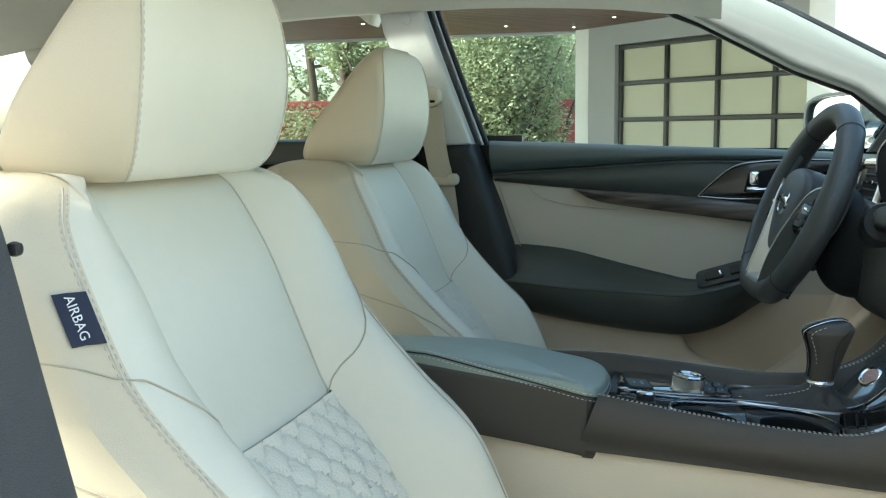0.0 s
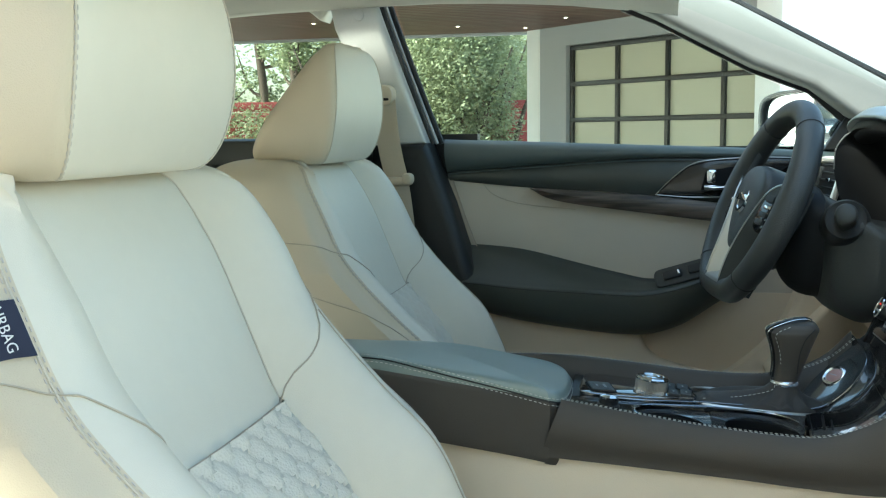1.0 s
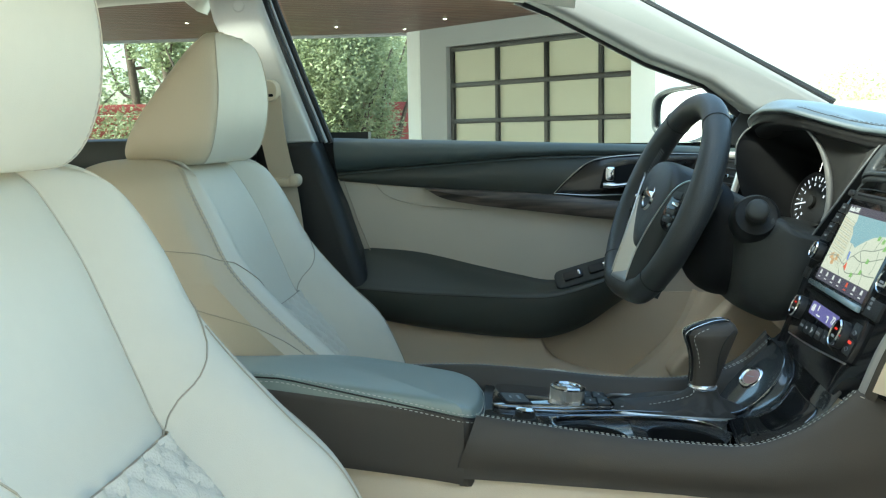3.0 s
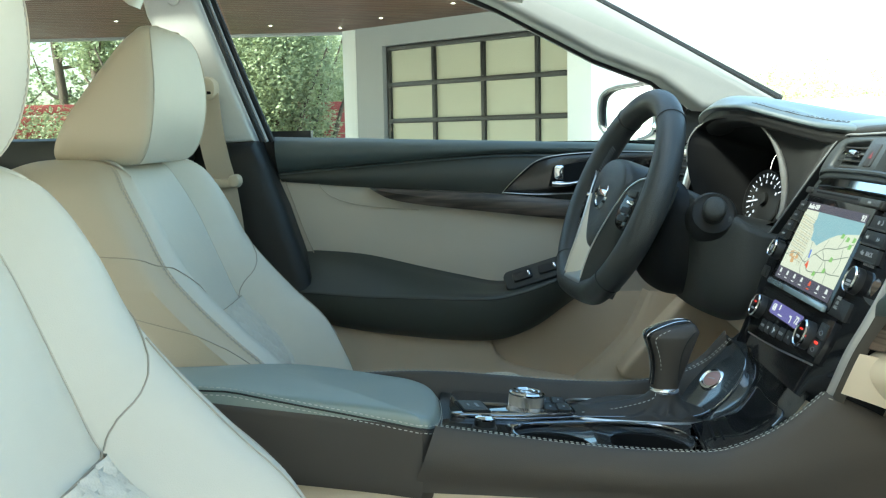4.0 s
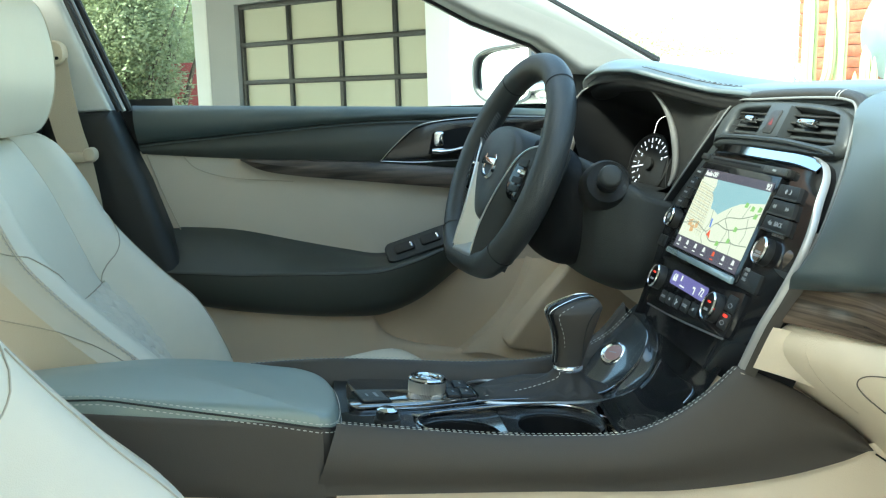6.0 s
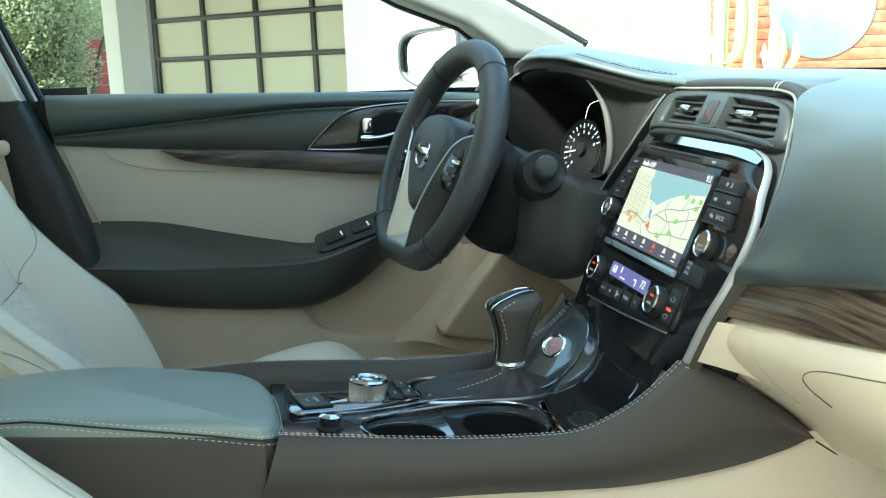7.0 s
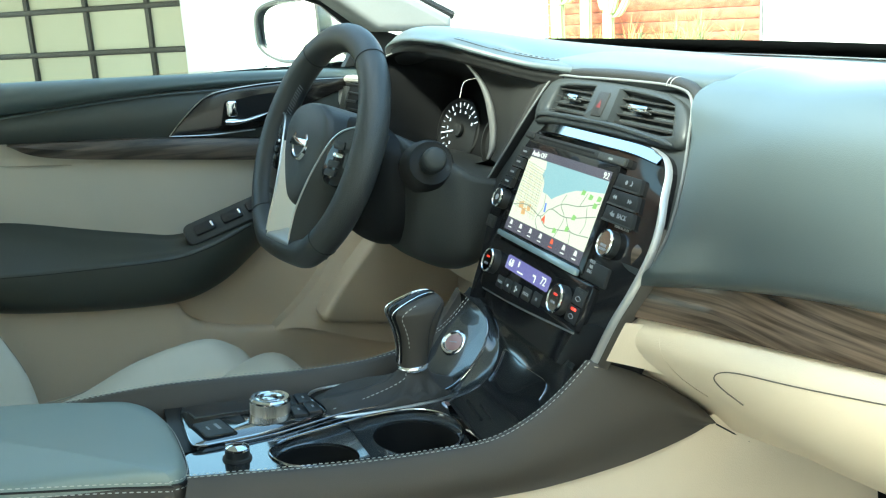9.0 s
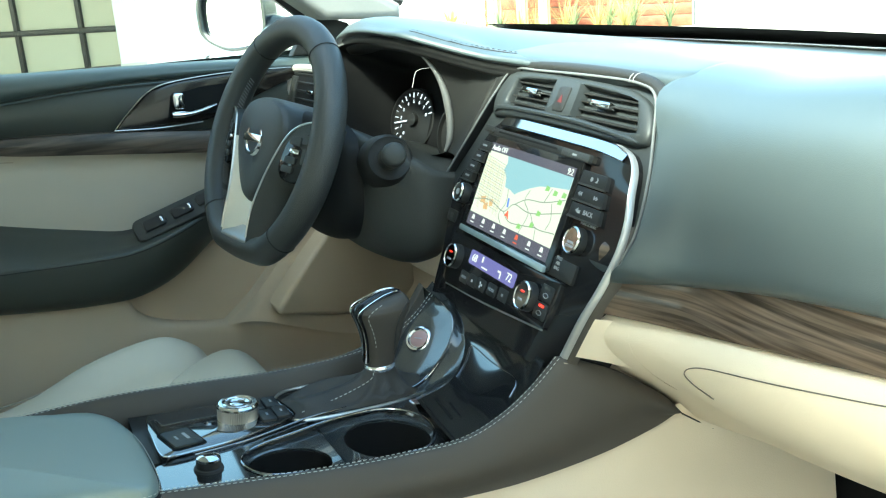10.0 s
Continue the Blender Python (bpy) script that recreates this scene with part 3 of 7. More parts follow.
tagged(rail_p, "pale cloth roof rail over the open passenger door", "roof rail", kind="structure")
seal = thing("door_seal", "black window frame seals of the front door", "door seal", kind="structure")
for dx, r, y in ((0.0, 0.0045, 0.706), (0.0065, 0.0035, 0.712), (0.014, 0.0055, 0.720)):
    part("seal", tube(spline([(0.053 + dx, y, 0.972), (0.013 + dx, y, 1.075), (-0.030 + dx, y, 1.19), (-0.050 + dx, y, 1.25)], 14), r, 8), RUBBER if r > 0.004 else SATIN_PAINT, seal)
# rear door window surround
rw = thing("window_rear_door", "rear door window in pale surround", "car window", kind="structure")
side_plate("pillar_back", [(-1.0, 0.985), (-0.43, 0.985), (-0.475, 1.10), (-0.462, 1.19), (-0.43, 1.222), (-0.30, 1.238), (-0.20, 1.236), (-0.168, 1.21), (-0.145, 1.26), (-0.5, 1.27), (-1.0, 1.22)], 0.77, 0.70, HEADLINER, rw, 0.01)
side_plate("pane", [(-0.50, 0.94), (-0.05, 0.94), (-0.10, 1.25), (-0.50, 1.25)], 0.768, 0.764, GLASS_TINT, rw)
# back of the cabin
back = thing("wall_cabin_back", "pale rear cabin trim with parcel shelf", "cabin wall", kind="structure")
part("panel", box(-1.06, -1.02, -0.70, 0.77, 0.28, 1.0), CREAM_SIDE, back)
part("shelf", box(-1.25, -1.02, -0.70, 0.77, 0.96, 1.0, 0.01), CHAR_SOFT, back)
part("side_trim", slab([(-1.2, 0.98), (-0.55, 0.98), (-0.62, 1.14), (-0.72, 1.2), (-1.2, 1.2)], 0.70, 0.73, SIDE), HEADLINER, back)

# windscreen, side glass
scr = thing("window_screen", "curved windscreen with dark lower band", "windscreen", kind="structure")
ws = [[(1.30, y, 0.955 - 0.02 * abs(y)), (1.02, y, 1.03), (0.78, y, 1.128), (0.52, y, 1.245)] for y in (-0.70, -0.35, 0.0, 0.35, 0.70)]
ws = [[(x - 0.10 * (abs(y) / 0.7) ** 2, y, z) for x, y, z in row] for row in ws]
part("pane", loft(ws, 16, 12, closed=False), GLASS, scr).visible_shadow = False
fw = side_plate("window_1", [(0.07, 0.93), (0.79, 0.93), (0.79, 1.01), (0.63, 1.10), (0.40, 1.24), (0.0, 1.26), (-0.03, 1.24)], 0.760, 0.757, GLASS)
fw.visible_shadow = False
tagged(fw, "clear front door window", "car window", kind="structure")


# ---- driver's door ----
door = thing("door_2", "closed front door with cream leather, charcoal armrest and dark wood strip", "car door", kind="structure")
side_plate("door_skin", [(0.05, 0.28), (0.95, 0.28), (0.90, 0.96), (0.05, 0.965)], 0.86, 0.80, BODY, door)


def door_band(name, top, bottom, n, rows, bulge, y, material, label=""):
    """A padded strip of the door between two lines in side view, swelling to the cabin by bulge."""
    t, b = spline(top, n), spline(bottom, n)
    P = []
    for i in range(rows):
        f = i / (rows - 1)
        P.append([(q[0], y - bulge * math.sin(math.pi * (0.08 + 0.84 * f)), q[1]) for q in t * (1 - f) + b * f])
    back = [[(q[0], y + 0.05, q[1]) for q in t], [(q[0], y + 0.05, q[1]) for q in b]]
    v, f = grid(np.array([back[0]] + P + [back[1]]))
    return part(name, (v, f), material, door, label, sharp=60)


door_band("sill_pad", [(0.068, 0.980), (0.332, 0.970), (0.626, 0.959), (0.82, 0.948)], [(0.073, 0.917), (0.272, 0.931), (0.488, 0.942), (0.82, 0.932)], 40, 8, 0.018, 0.742, SILL, "charcoal leather sill pad")
door_band("upper_pad", [(0.073, 0.917), (0.272, 0.931), (0.488, 0.942), (0.82, 0.932)], [(0.078, 0.901), (0.236, 0.887), (0.467, 0.872), (0.82, 0.83)], 40, 10, 0.010, 0.742, CHAR_DOOR, "dark charcoal leather upper pad")
line = [(x, 0.732, z) for x, z in spline([(0.076, 0.914), (0.272, 0.928), (0.488, 0.939), (0.78, 0.930)], 60)]
part("piping", tube(line, 0.0013, 6), CHAR, door)
part("thread", stitches([(x, 0.729, z + 0.006) for x, y, z in line], 0.005, 0.003, 0.0004), CHAR, door)
door_band("insert", [(0.082, 0.902), (0.236, 0.888), (0.467, 0.872), (0.82, 0.84)], [(0.13, 0.760), (0.30, 0.72), (0.46, 0.67), (0.82, 0.66)], 40, 12, 0.004, 0.745, DOOR_CREAM, "cream leather insert")
part("insert_seam", tube(spline([(0.14, 0.7395, 0.898), (0.165, 0.7385, 0.873), (0.22, 0.738, 0.856), (0.32, 0.738, 0.846)], 24), 0.0009, 5), SEAM, door)
door_band("edge_trim", [(0.070, 0.905), (0.0835, 0.9035)], [(0.122, 0.765), (0.1335, 0.765)], 6, 10, 0.004, 0.742, DOOR_CREAM)
part("edge_gap", tube([(0.0838, 0.738, 0.902), (0.108, 0.737, 0.83), (0.1335, 0.738, 0.765)], 0.0012, 5), SEAM, door)
# wood strip, a thin pointed blade
wt = spline([(0.236, 0.887), (0.35, 0.880), (0.467, 0.872), (0.605, 0.857), (0.80, 0.836)], 40)
wb = spline([(0.236, 0.886), (0.270, 0.868), (0.329, 0.856), (0.427, 0.844), (0.585, 0.825), (0.80, 0.80)], 40)
P = [[(q[0], 0.722 - 0.006 * math.sin(math.pi * f), q[1]) for q in wt * (1 - f) + wb * f] for f in (0, 0.15, 0.5, 0.85, 1)]
P = [[(q[0], 0.75, q[2]) for q in P[0]]] + P + [[(q[0], 0.75, q[2]) for q in P[-1]]]
part("wood_strip", grid(P), ZEBRA_DOOR, door, "dark zebrano wood strip")
# armrest: sections across, along the car
secs = []
for x, zt, zf, zb, yi in ((0.105, 0.769, 0.716, 0.655, 0.672), (0.15, 0.768, 0.714, 0.648, 0.664), (0.227, 0.760, 0.708, 0.634, 0.658), (0.325, 0.738, 0.704, 0.622, 0.655), (0.40, 0.722, 0.701, 0.616, 0.656), (0.46, 0.712, 0.702, 0.617, 0.658), (0.52, 0.722, 0.716, 0.637, 0.664), (0.575, 0.742, 0.735, 0.672, 0.680), (0.64, 0.762, 0.756, 0.715, 0.715)):
    secs.append([(x, 0.76, zt + 0.002), (x, 0.73, zt), (x, yi + 0.03, (zt + 2 * zf) / 3 + 0.002), (x, yi + 0.008, zf + 0.003), (x, yi, zf - 0.006), (x, yi + 0.004, (zf + zb) / 2), (x, yi + 0.022, zb + 0.008), (x, 0.73, zb), (x, 0.76, zb + 0.002)])
part("armrest", loft(secs, 40, 40, closed=True), CHAR_DOOR, door, "charcoal leather armrest")
part("armrest_seam", tube(spline([(x, yi - 0.0005, zf - 0.004) for x, zf, yi in ((0.11, 0.716, 0.672), (0.15, 0.714, 0.664), (0.227, 0.708, 0.658), (0.325, 0.704, 0.655), (0.40, 0.701, 0.656), (0.46, 0.702, 0.658), (0.52, 0.716, 0.664), (0.57, 0.733, 0.678))], 50), 0.001, 5), BLACK, door)
# window switch panel on the armrest
SWX = Vector((0.957, 0.0, 0.29))
SWN = Vector((-0.20, -0.72, 0.66)).normalized()
SWY = SWN.cross(SWX).normalized()
SW = axes((0.540, 0.690, 0.742), SWY.cross(SWN).normalized(), SWY, SWN)
swp = part("switch_panel", slab(rounded(0.150, 0.040, 0.012), -0.03, 0.004, SW, 0.004), CHAR_SOFT, door, "charcoal window switch panel")
for sx, sy in ((-0.042, 0.0), (0.004, 0.0), (0.046, 0.002)):
    swt = part("switch", slab(rounded(0.034, 0.018, 0.004, sx, sy), 0.004, 0.0085, SW, 0.002), BLACK, swp)
    part("switch_edge", slab(rounded(0.0035, 0.010, 0.0012, sx + 0.012, sy), 0.0085, 0.0095, SW, 0.0006), CHROME, swt)
# lower door
door_band("lower_panel", [(0.15, 0.660), (0.30, 0.64), (0.44, 0.63), (0.60, 0.69), (0.86, 0.69)], [(0.155, 0.30), (0.35, 0.30), (0.60, 0.30), (0.75, 0.30), (0.86, 0.30)], 40, 12, 0.010, 0.74, BEIGE_LOW, "beige plastic lower door panel")
ledge = spline([(0.155, 0.660), (0.300, 0.646), (0.400, 0.634), (0.440, 0.618), (0.455, 0.592), (0.475, 0.575), (0.510, 0.562), (0.550, 0.553), (0.593, 0.545), (0.642, 0.534), (0.700, 0.523), (0.791, 0.505), (0.880, 0.492)], 80)
prof_ = ((0.738, -0.004), (0.716, 0.0), (0.708, -0.003), (0.704, -0.009), (0.703, -0.020))
rows = [[(x, y, z + dz) for x, z in ledge] for y, dz in prof_]
rows += [[(x, y, z * (1 - f) + 0.30 * f) for x, z in ledge] for y, f in ((0.700, 0.15), (0.698, 0.4), (0.704, 0.7), (0.715, 1.0))]
part("pocket", grid(np.array(rows)), BEIGE_LOW, door, "beige door pocket", sharp=80)

# footwell side trim: a raised panel whose edge runs up from the pocket, with a second panel before it
E1 = ((0.585, 0.540), (0.632, 0.577), (0.668, 0.613), (0.688, 0.641), (0.700, 0.664), (0.715, 0.700))
kick = part("trim_kick", loft([[(x, 0.738, z) for x, z in E1], [(x + 0.004, 0.712, z) for x, z in E1], [(x + 0.010, 0.704, z) for x, z in E1],
                               [(x + 0.06, 0.686, z) for x, z in E1], [(0.775 + 0.06 * k, 0.655, 0.50 + 0.044 * k) for k in range(6)], [(0.92 + 0.01 * k, 0.60, 0.49 + 0.046 * k) for k in range(6)], [(1.10, 0.45, 0.45 + 0.055 * k) for k in range(6)]], 40, 30, closed=False), BEIGE_LOW)
tagged(kick, "beige plastic footwell side trim", "trim", kind="structure")
part("side_panel", slab([(0.757, 0.684), (0.727, 0.650), (0.699, 0.617), (0.668, 0.581), (0.6615, 0.570), (0.6635, 0.562), (0.672, 0.558), (0.707, 0.551), (0.765, 0.539), (0.90, 0.515), (0.90, 0.72), (0.79, 0.72)], -0.705, -0.640, SIDE, 0.008, 3), BEIGE_LOW, kick)
# handle bezel and chrome release
bz = part("handle_bezel", slab([(0.467, 0.874), (0.49, 0.898), (0.527, 0.928), (0.57, 0.938), (0.66, 0.942), (0.76, 0.940), (0.76, 0.925), (0.70, 0.905), (0.64, 0.880), (0.60, 0.872)], -0.75, -0.724, SIDE, 0.004), BEZEL, door, "dark gloss door handle bezel")
part("bezel_edge", tube(spline([(0.467, 0.723, 0.875), (0.49, 0.722, 0.899), (0.527, 0.722, 0.929), (0.57, 0.722, 0.939), (0.66, 0.722, 0.943), (0.75, 0.722, 0.940)], 30), 0.0009, 6), SATIN, bz)
part("bezel_edge", tube(spline([(0.467, 0.723, 0.875), (0.53, 0.722, 0.871), (0.60, 0.722, 0.872)], 12), 0.0010, 6), SATIN, bz)
part("recess", slab([(0.548, 0.884), (0.556, 0.918), (0.60, 0.926), (0.70, 0.928), (0.66, 0.900), (0.62, 0.884)], -0.723, -0.7215, SIDE), DEEP, bz)
part("release", loft([[(x, y + a, z + b) for a, b in ((0.007, 0), (0, h), (-0.007, 0), (0, -h))] for x, y, z, h in ((0.553, 0.712, 0.890, 0.005), (0.568, 0.709, 0.889, 0.005), (0.585, 0.708, 0.890, 0.004), (0.606, 0.710, 0.894, 0.004), (0.622, 0.714, 0.898, 0.003))], 16, 16), CHROME, bz, "chrome door release lever")
part("lock_tab", slab(rounded(0.018, 0.026, 0.005, 0.566, 0.909), -0.722, -0.710, SIDE, 0.004), CHROME, bz, "chrome lock tab")
# rear door upper trim, seen between the seats
rd = thing("door_3", "closed rear door with charcoal pad and chrome handle line", "car door", kind="structure")
part("sill_pad", box(-0.98, -0.08, 0.70, 0.78, 0.93, 0.985, 0.014), CHAR_DOOR, rd)
part("shut_face", box(-0.10, 0.13, 0.752, 0.78, 0.28, 0.99), BLACK, rd)
part("upper_pad", box(-0.98, -0.08, 0.715, 0.78, 0.84, 0.929, 0.008), CHAR_SOFT, rd)
part("insert", box(-0.98, -0.05, 0.72, 0.78, 0.30, 0.839, 0.006), DOOR_CREAM, rd)
part("handle_line", tube(spline([(-0.50, 0.708, 0.862), (-0.44, 0.704, 0.895), (-0.38, 0.704, 0.915), (-0.30, 0.704, 0.922)], 16), 0.004, 6), CHROME, rd)
part("handle_recess", slab([(-0.50, 0.858), (-0.44, 0.892), (-0.38, 0.912), (-0.20, 0.92), (-0.20, 0.858)], -0.72, -0.712, SIDE), DEEP, rd)

# seat belt on the driver's pillar
belt = thing("seat_belt", "beige seat belt hanging from the centre pillar", "seat belt")
bl = spline([(-0.036, 0.684, 1.056), (-0.028, 0.672, 1.00), (-0.018, 0.664, 0.95), (-0.006, 0.660, 0.90), (0.006, 0.658, 0.80), (0.014, 0.66, 0.62)], 24)
part("webbing", loft([[(x - 0.019, y + 0.001, z), (x - 0.019, y - 0.001, z), (x + 0.019, y - 0.007, z), (x + 0.019, y - 0.005, z)] for x, y, z in bl], 24, 12), BELT, belt)
part("anchor", slab(rounded(0.044, 0.040, 0.017, -0.036, 1.064), -0.690, -0.664, SIDE, 0.009), CREAM_SIDE, belt, "beige upper belt anchor")
part("slot", slab(rounded(0.028, 0.005, 0.002, -0.036, 1.056), -0.6638, -0.6630, SIDE), DEEP, belt)
part("tongue", join(box(-0.034, 0.024, 0.640, 0.660, 0.896, 0.912, 0.006), slab([(x, y) for x, y in rounded(0.020, 0.022, 0.009, 0.016, 0.908)], -0.660, -0.636, SIDE, 0.006)), CREAM_SIDE, belt, "beige belt tongue")

# ---- outside mirror ----
mir = thing("wing_mirror", "dark wing mirror on the driver's door", "wing mirror")
sh = [(0.664, 1.0), (0.665, 1.038), (0.676, 1.056), (0.700, 1.066), (0.735, 1.070), (0.768, 1.074), (0.780, 1.064), (0.780, 0.985), (0.768, 0.964), (0.735, 0.955), (0.708, 0.956), (0.682, 0.969), (0.668, 0.984)]
MC = (0.722, 1.012)
MN = Vector((-0.76, -0.645, 0.07)).normalized()  # the glass looks back along the car


def on_mirror(x, z, k, push=0.0):
    """A point of the outline, drawn across the car, carried onto the slanting glass plane."""
    d = Vector((MC[0] + (x - MC[0]) * k, 0.955, MC[1] + (z - MC[1]) * k)) - Vector((0.36, -0.90, 1.01))
    f = (Vector((0.78, 0.955, 1.01)) - Vector((0.36, -0.90, 1.01))).dot(MN) / d.dot(MN)
    return tuple(Vector((0.36, -0.90, 1.01)) + d * f - MN * push)


part("housing", loft([[on_mirror(x, z, k, h) for x, z in sh] for k, h in ((0.2, 0.10), (0.7, 0.085), (0.95, 0.05), (1.0, 0.0), (0.98, -0.006), (0.88, -0.004), (0.85, 0.008), (0.2, 0.010))], 24, 56), BODY, mir)
part("glass", grid(np.array([[on_mirror(x, z, k, 0.0045) for x, z in map(tuple, spline(sh, 52, True))] for k in (0.87, 0.5, 0.02)]), close_v=True), MIRROR, mir, "mirror glass")
part("arm", loft([[(0.80 + a, y, 0.985 + b) for a, b in ((-0.03, 0), (0, 0.028), (0.04, 0.0), (0, -0.02))] for y in (0.98, 0.9, 0.82, 0.76)], 10, 16), BODY, mir)
part("sail", slab([(0.76, 0.955), (0.80, 1.02), (0.86, 1.0), (0.90, 0.955)], -0.765, -0.745, SIDE, 0.004), BLACK, mir)


# ---- seats ----
C = -0.424  # middle of the passenger seat
# height, insert x, ridge x, insert half width, ridge half width, outer half width, back x
ROWS = ((0.972, -0.010, -0.012, 0.055, 0.075, 0.088, -0.030), (0.969, 0.018, 0.042, 0.090, 0.128, 0.144, -0.055), (0.957, 0.040, 0.074, 0.109, 0.168, 0.187, -0.072), (0.935, 0.056, 0.093, 0.115, 0.194, 0.216, -0.078), (0.890, 0.082, 0.118, 0.115, 0.205, 0.230, -0.070),
        (0.840, 0.104, 0.142, 0.114, 0.206, 0.232, -0.056), (0.800, 0.121, 0.174, 0.113, 0.204, 0.232, -0.042), (0.755, 0.142, 0.218, 0.112, 0.200, 0.230, -0.024), (0.710, 0.182, 0.265, 0.111, 0.198, 0.229, -0.004), (0.660, 0.216, 0.292, 0.110, 0.197, 0.229, 0.016), (0.600, 0.240, 0.312, 0.110, 0.197, 0.229, 0.035), (0.500, 0.262, 0.325, 0.11, 0.197, 0.229, 0.06))
NR, NB, NI = 72, 18, 16
RZ = spline(ROWS, NR)


def seat_ring(r):
    """The front of the backrest at one height: from the outer side over one bolster, the insert and the other bolster."""
    z, xi, xr, wi, wr, wo, xb = r
    side = [(wo - 0.02, xb), (wo, xb + 0.03), (wo + 0.004, (xb + xr) / 2), (wo, xr - 0.03), (wr + 0.010, xr - 0.020), (wr, xr - 0.010), (wr - 0.018, xr - 0.001), (wi + 0.050, xr), (wi + 0.028, xi + 0.72 * (xr - xi)), (wi + 0.010, xi + 0.20 * (xr - xi)), (wi + 0.001, xi - 0.003)]
    return side, z, xi, wi


def seat_surface():
    left, mid, right = [], [], []
    for r in RZ:
        side, z, xi, wi = seat_ring(r)
        s = spline(side, NB)
        right.append([(x, C + l, z) for l, x in s])
        left.append([(x, C - l, z) for l, x in s])
        mid.append([(xi - 0.003 + 0.0045 * min(1, 8 * (1 - abs(f))) + 0.004 * (1 - f * f), C + f * (wi + 0.001), z) for f in np.linspace(-1, 1, NI)])
    return np.array(left), np.array(mid), np.array(right)


SL, SM, SR = seat_surface()
KV = int(np.argmin(abs(RZ[:, 0] - 0.755)))


def on_bolster(P, u, z):
    """A point of a bolster sheet by its share u from the outside to the insert and its height."""
    k = np.interp(-z, -RZ[:, 0], np.arange(NR))
    i, j = int(min(k, NR - 2)), int(min(u * (NB - 1), NB - 2))
    f, g = k - i, u * (NB - 1) - j
    return P[i, j] * (1 - f) * (1 - g) + P[i + 1, j] * f * (1 - g) + P[i, j + 1] * (1 - f) * g + P[i + 1, j + 1] * f * g


def lift(path, out=0.0008):
    return [np.array(q) + np.array((out, 0, 0)) for q in path]


def quilted(P, n=56, m=44, cell=0.040, depth=0.0062):
    """A padded sheet with a diamond quilt over the grid P."""
    rows = np.array([spline(P[:, j], n) for j in range(P.shape[1])]).swapaxes(0, 1)
    rows = np.array([spline(r, m) for r in rows])
    y, s = rows[:, :, 1] - C, rows[:, :, 2] * 1.35
    a, b = (y * 1.25 + s) / cell, (y * 1.25 - s) / cell
    ridge = np.minimum(abs(a - np.round(a)), abs(b - np.round(b))) * 2
    edge = np.minimum(1, 9 * (1 - abs(np.linspace(-1, 1, m))))[None, :]
    h = depth * (1 - (1 - np.clip(ridge * 1.6, 0, 1)) ** 2) * edge
    rows[:, :, 0] += h * 0.85
    rows[:, :, 2] += h * 0.5
    return grid(rows)


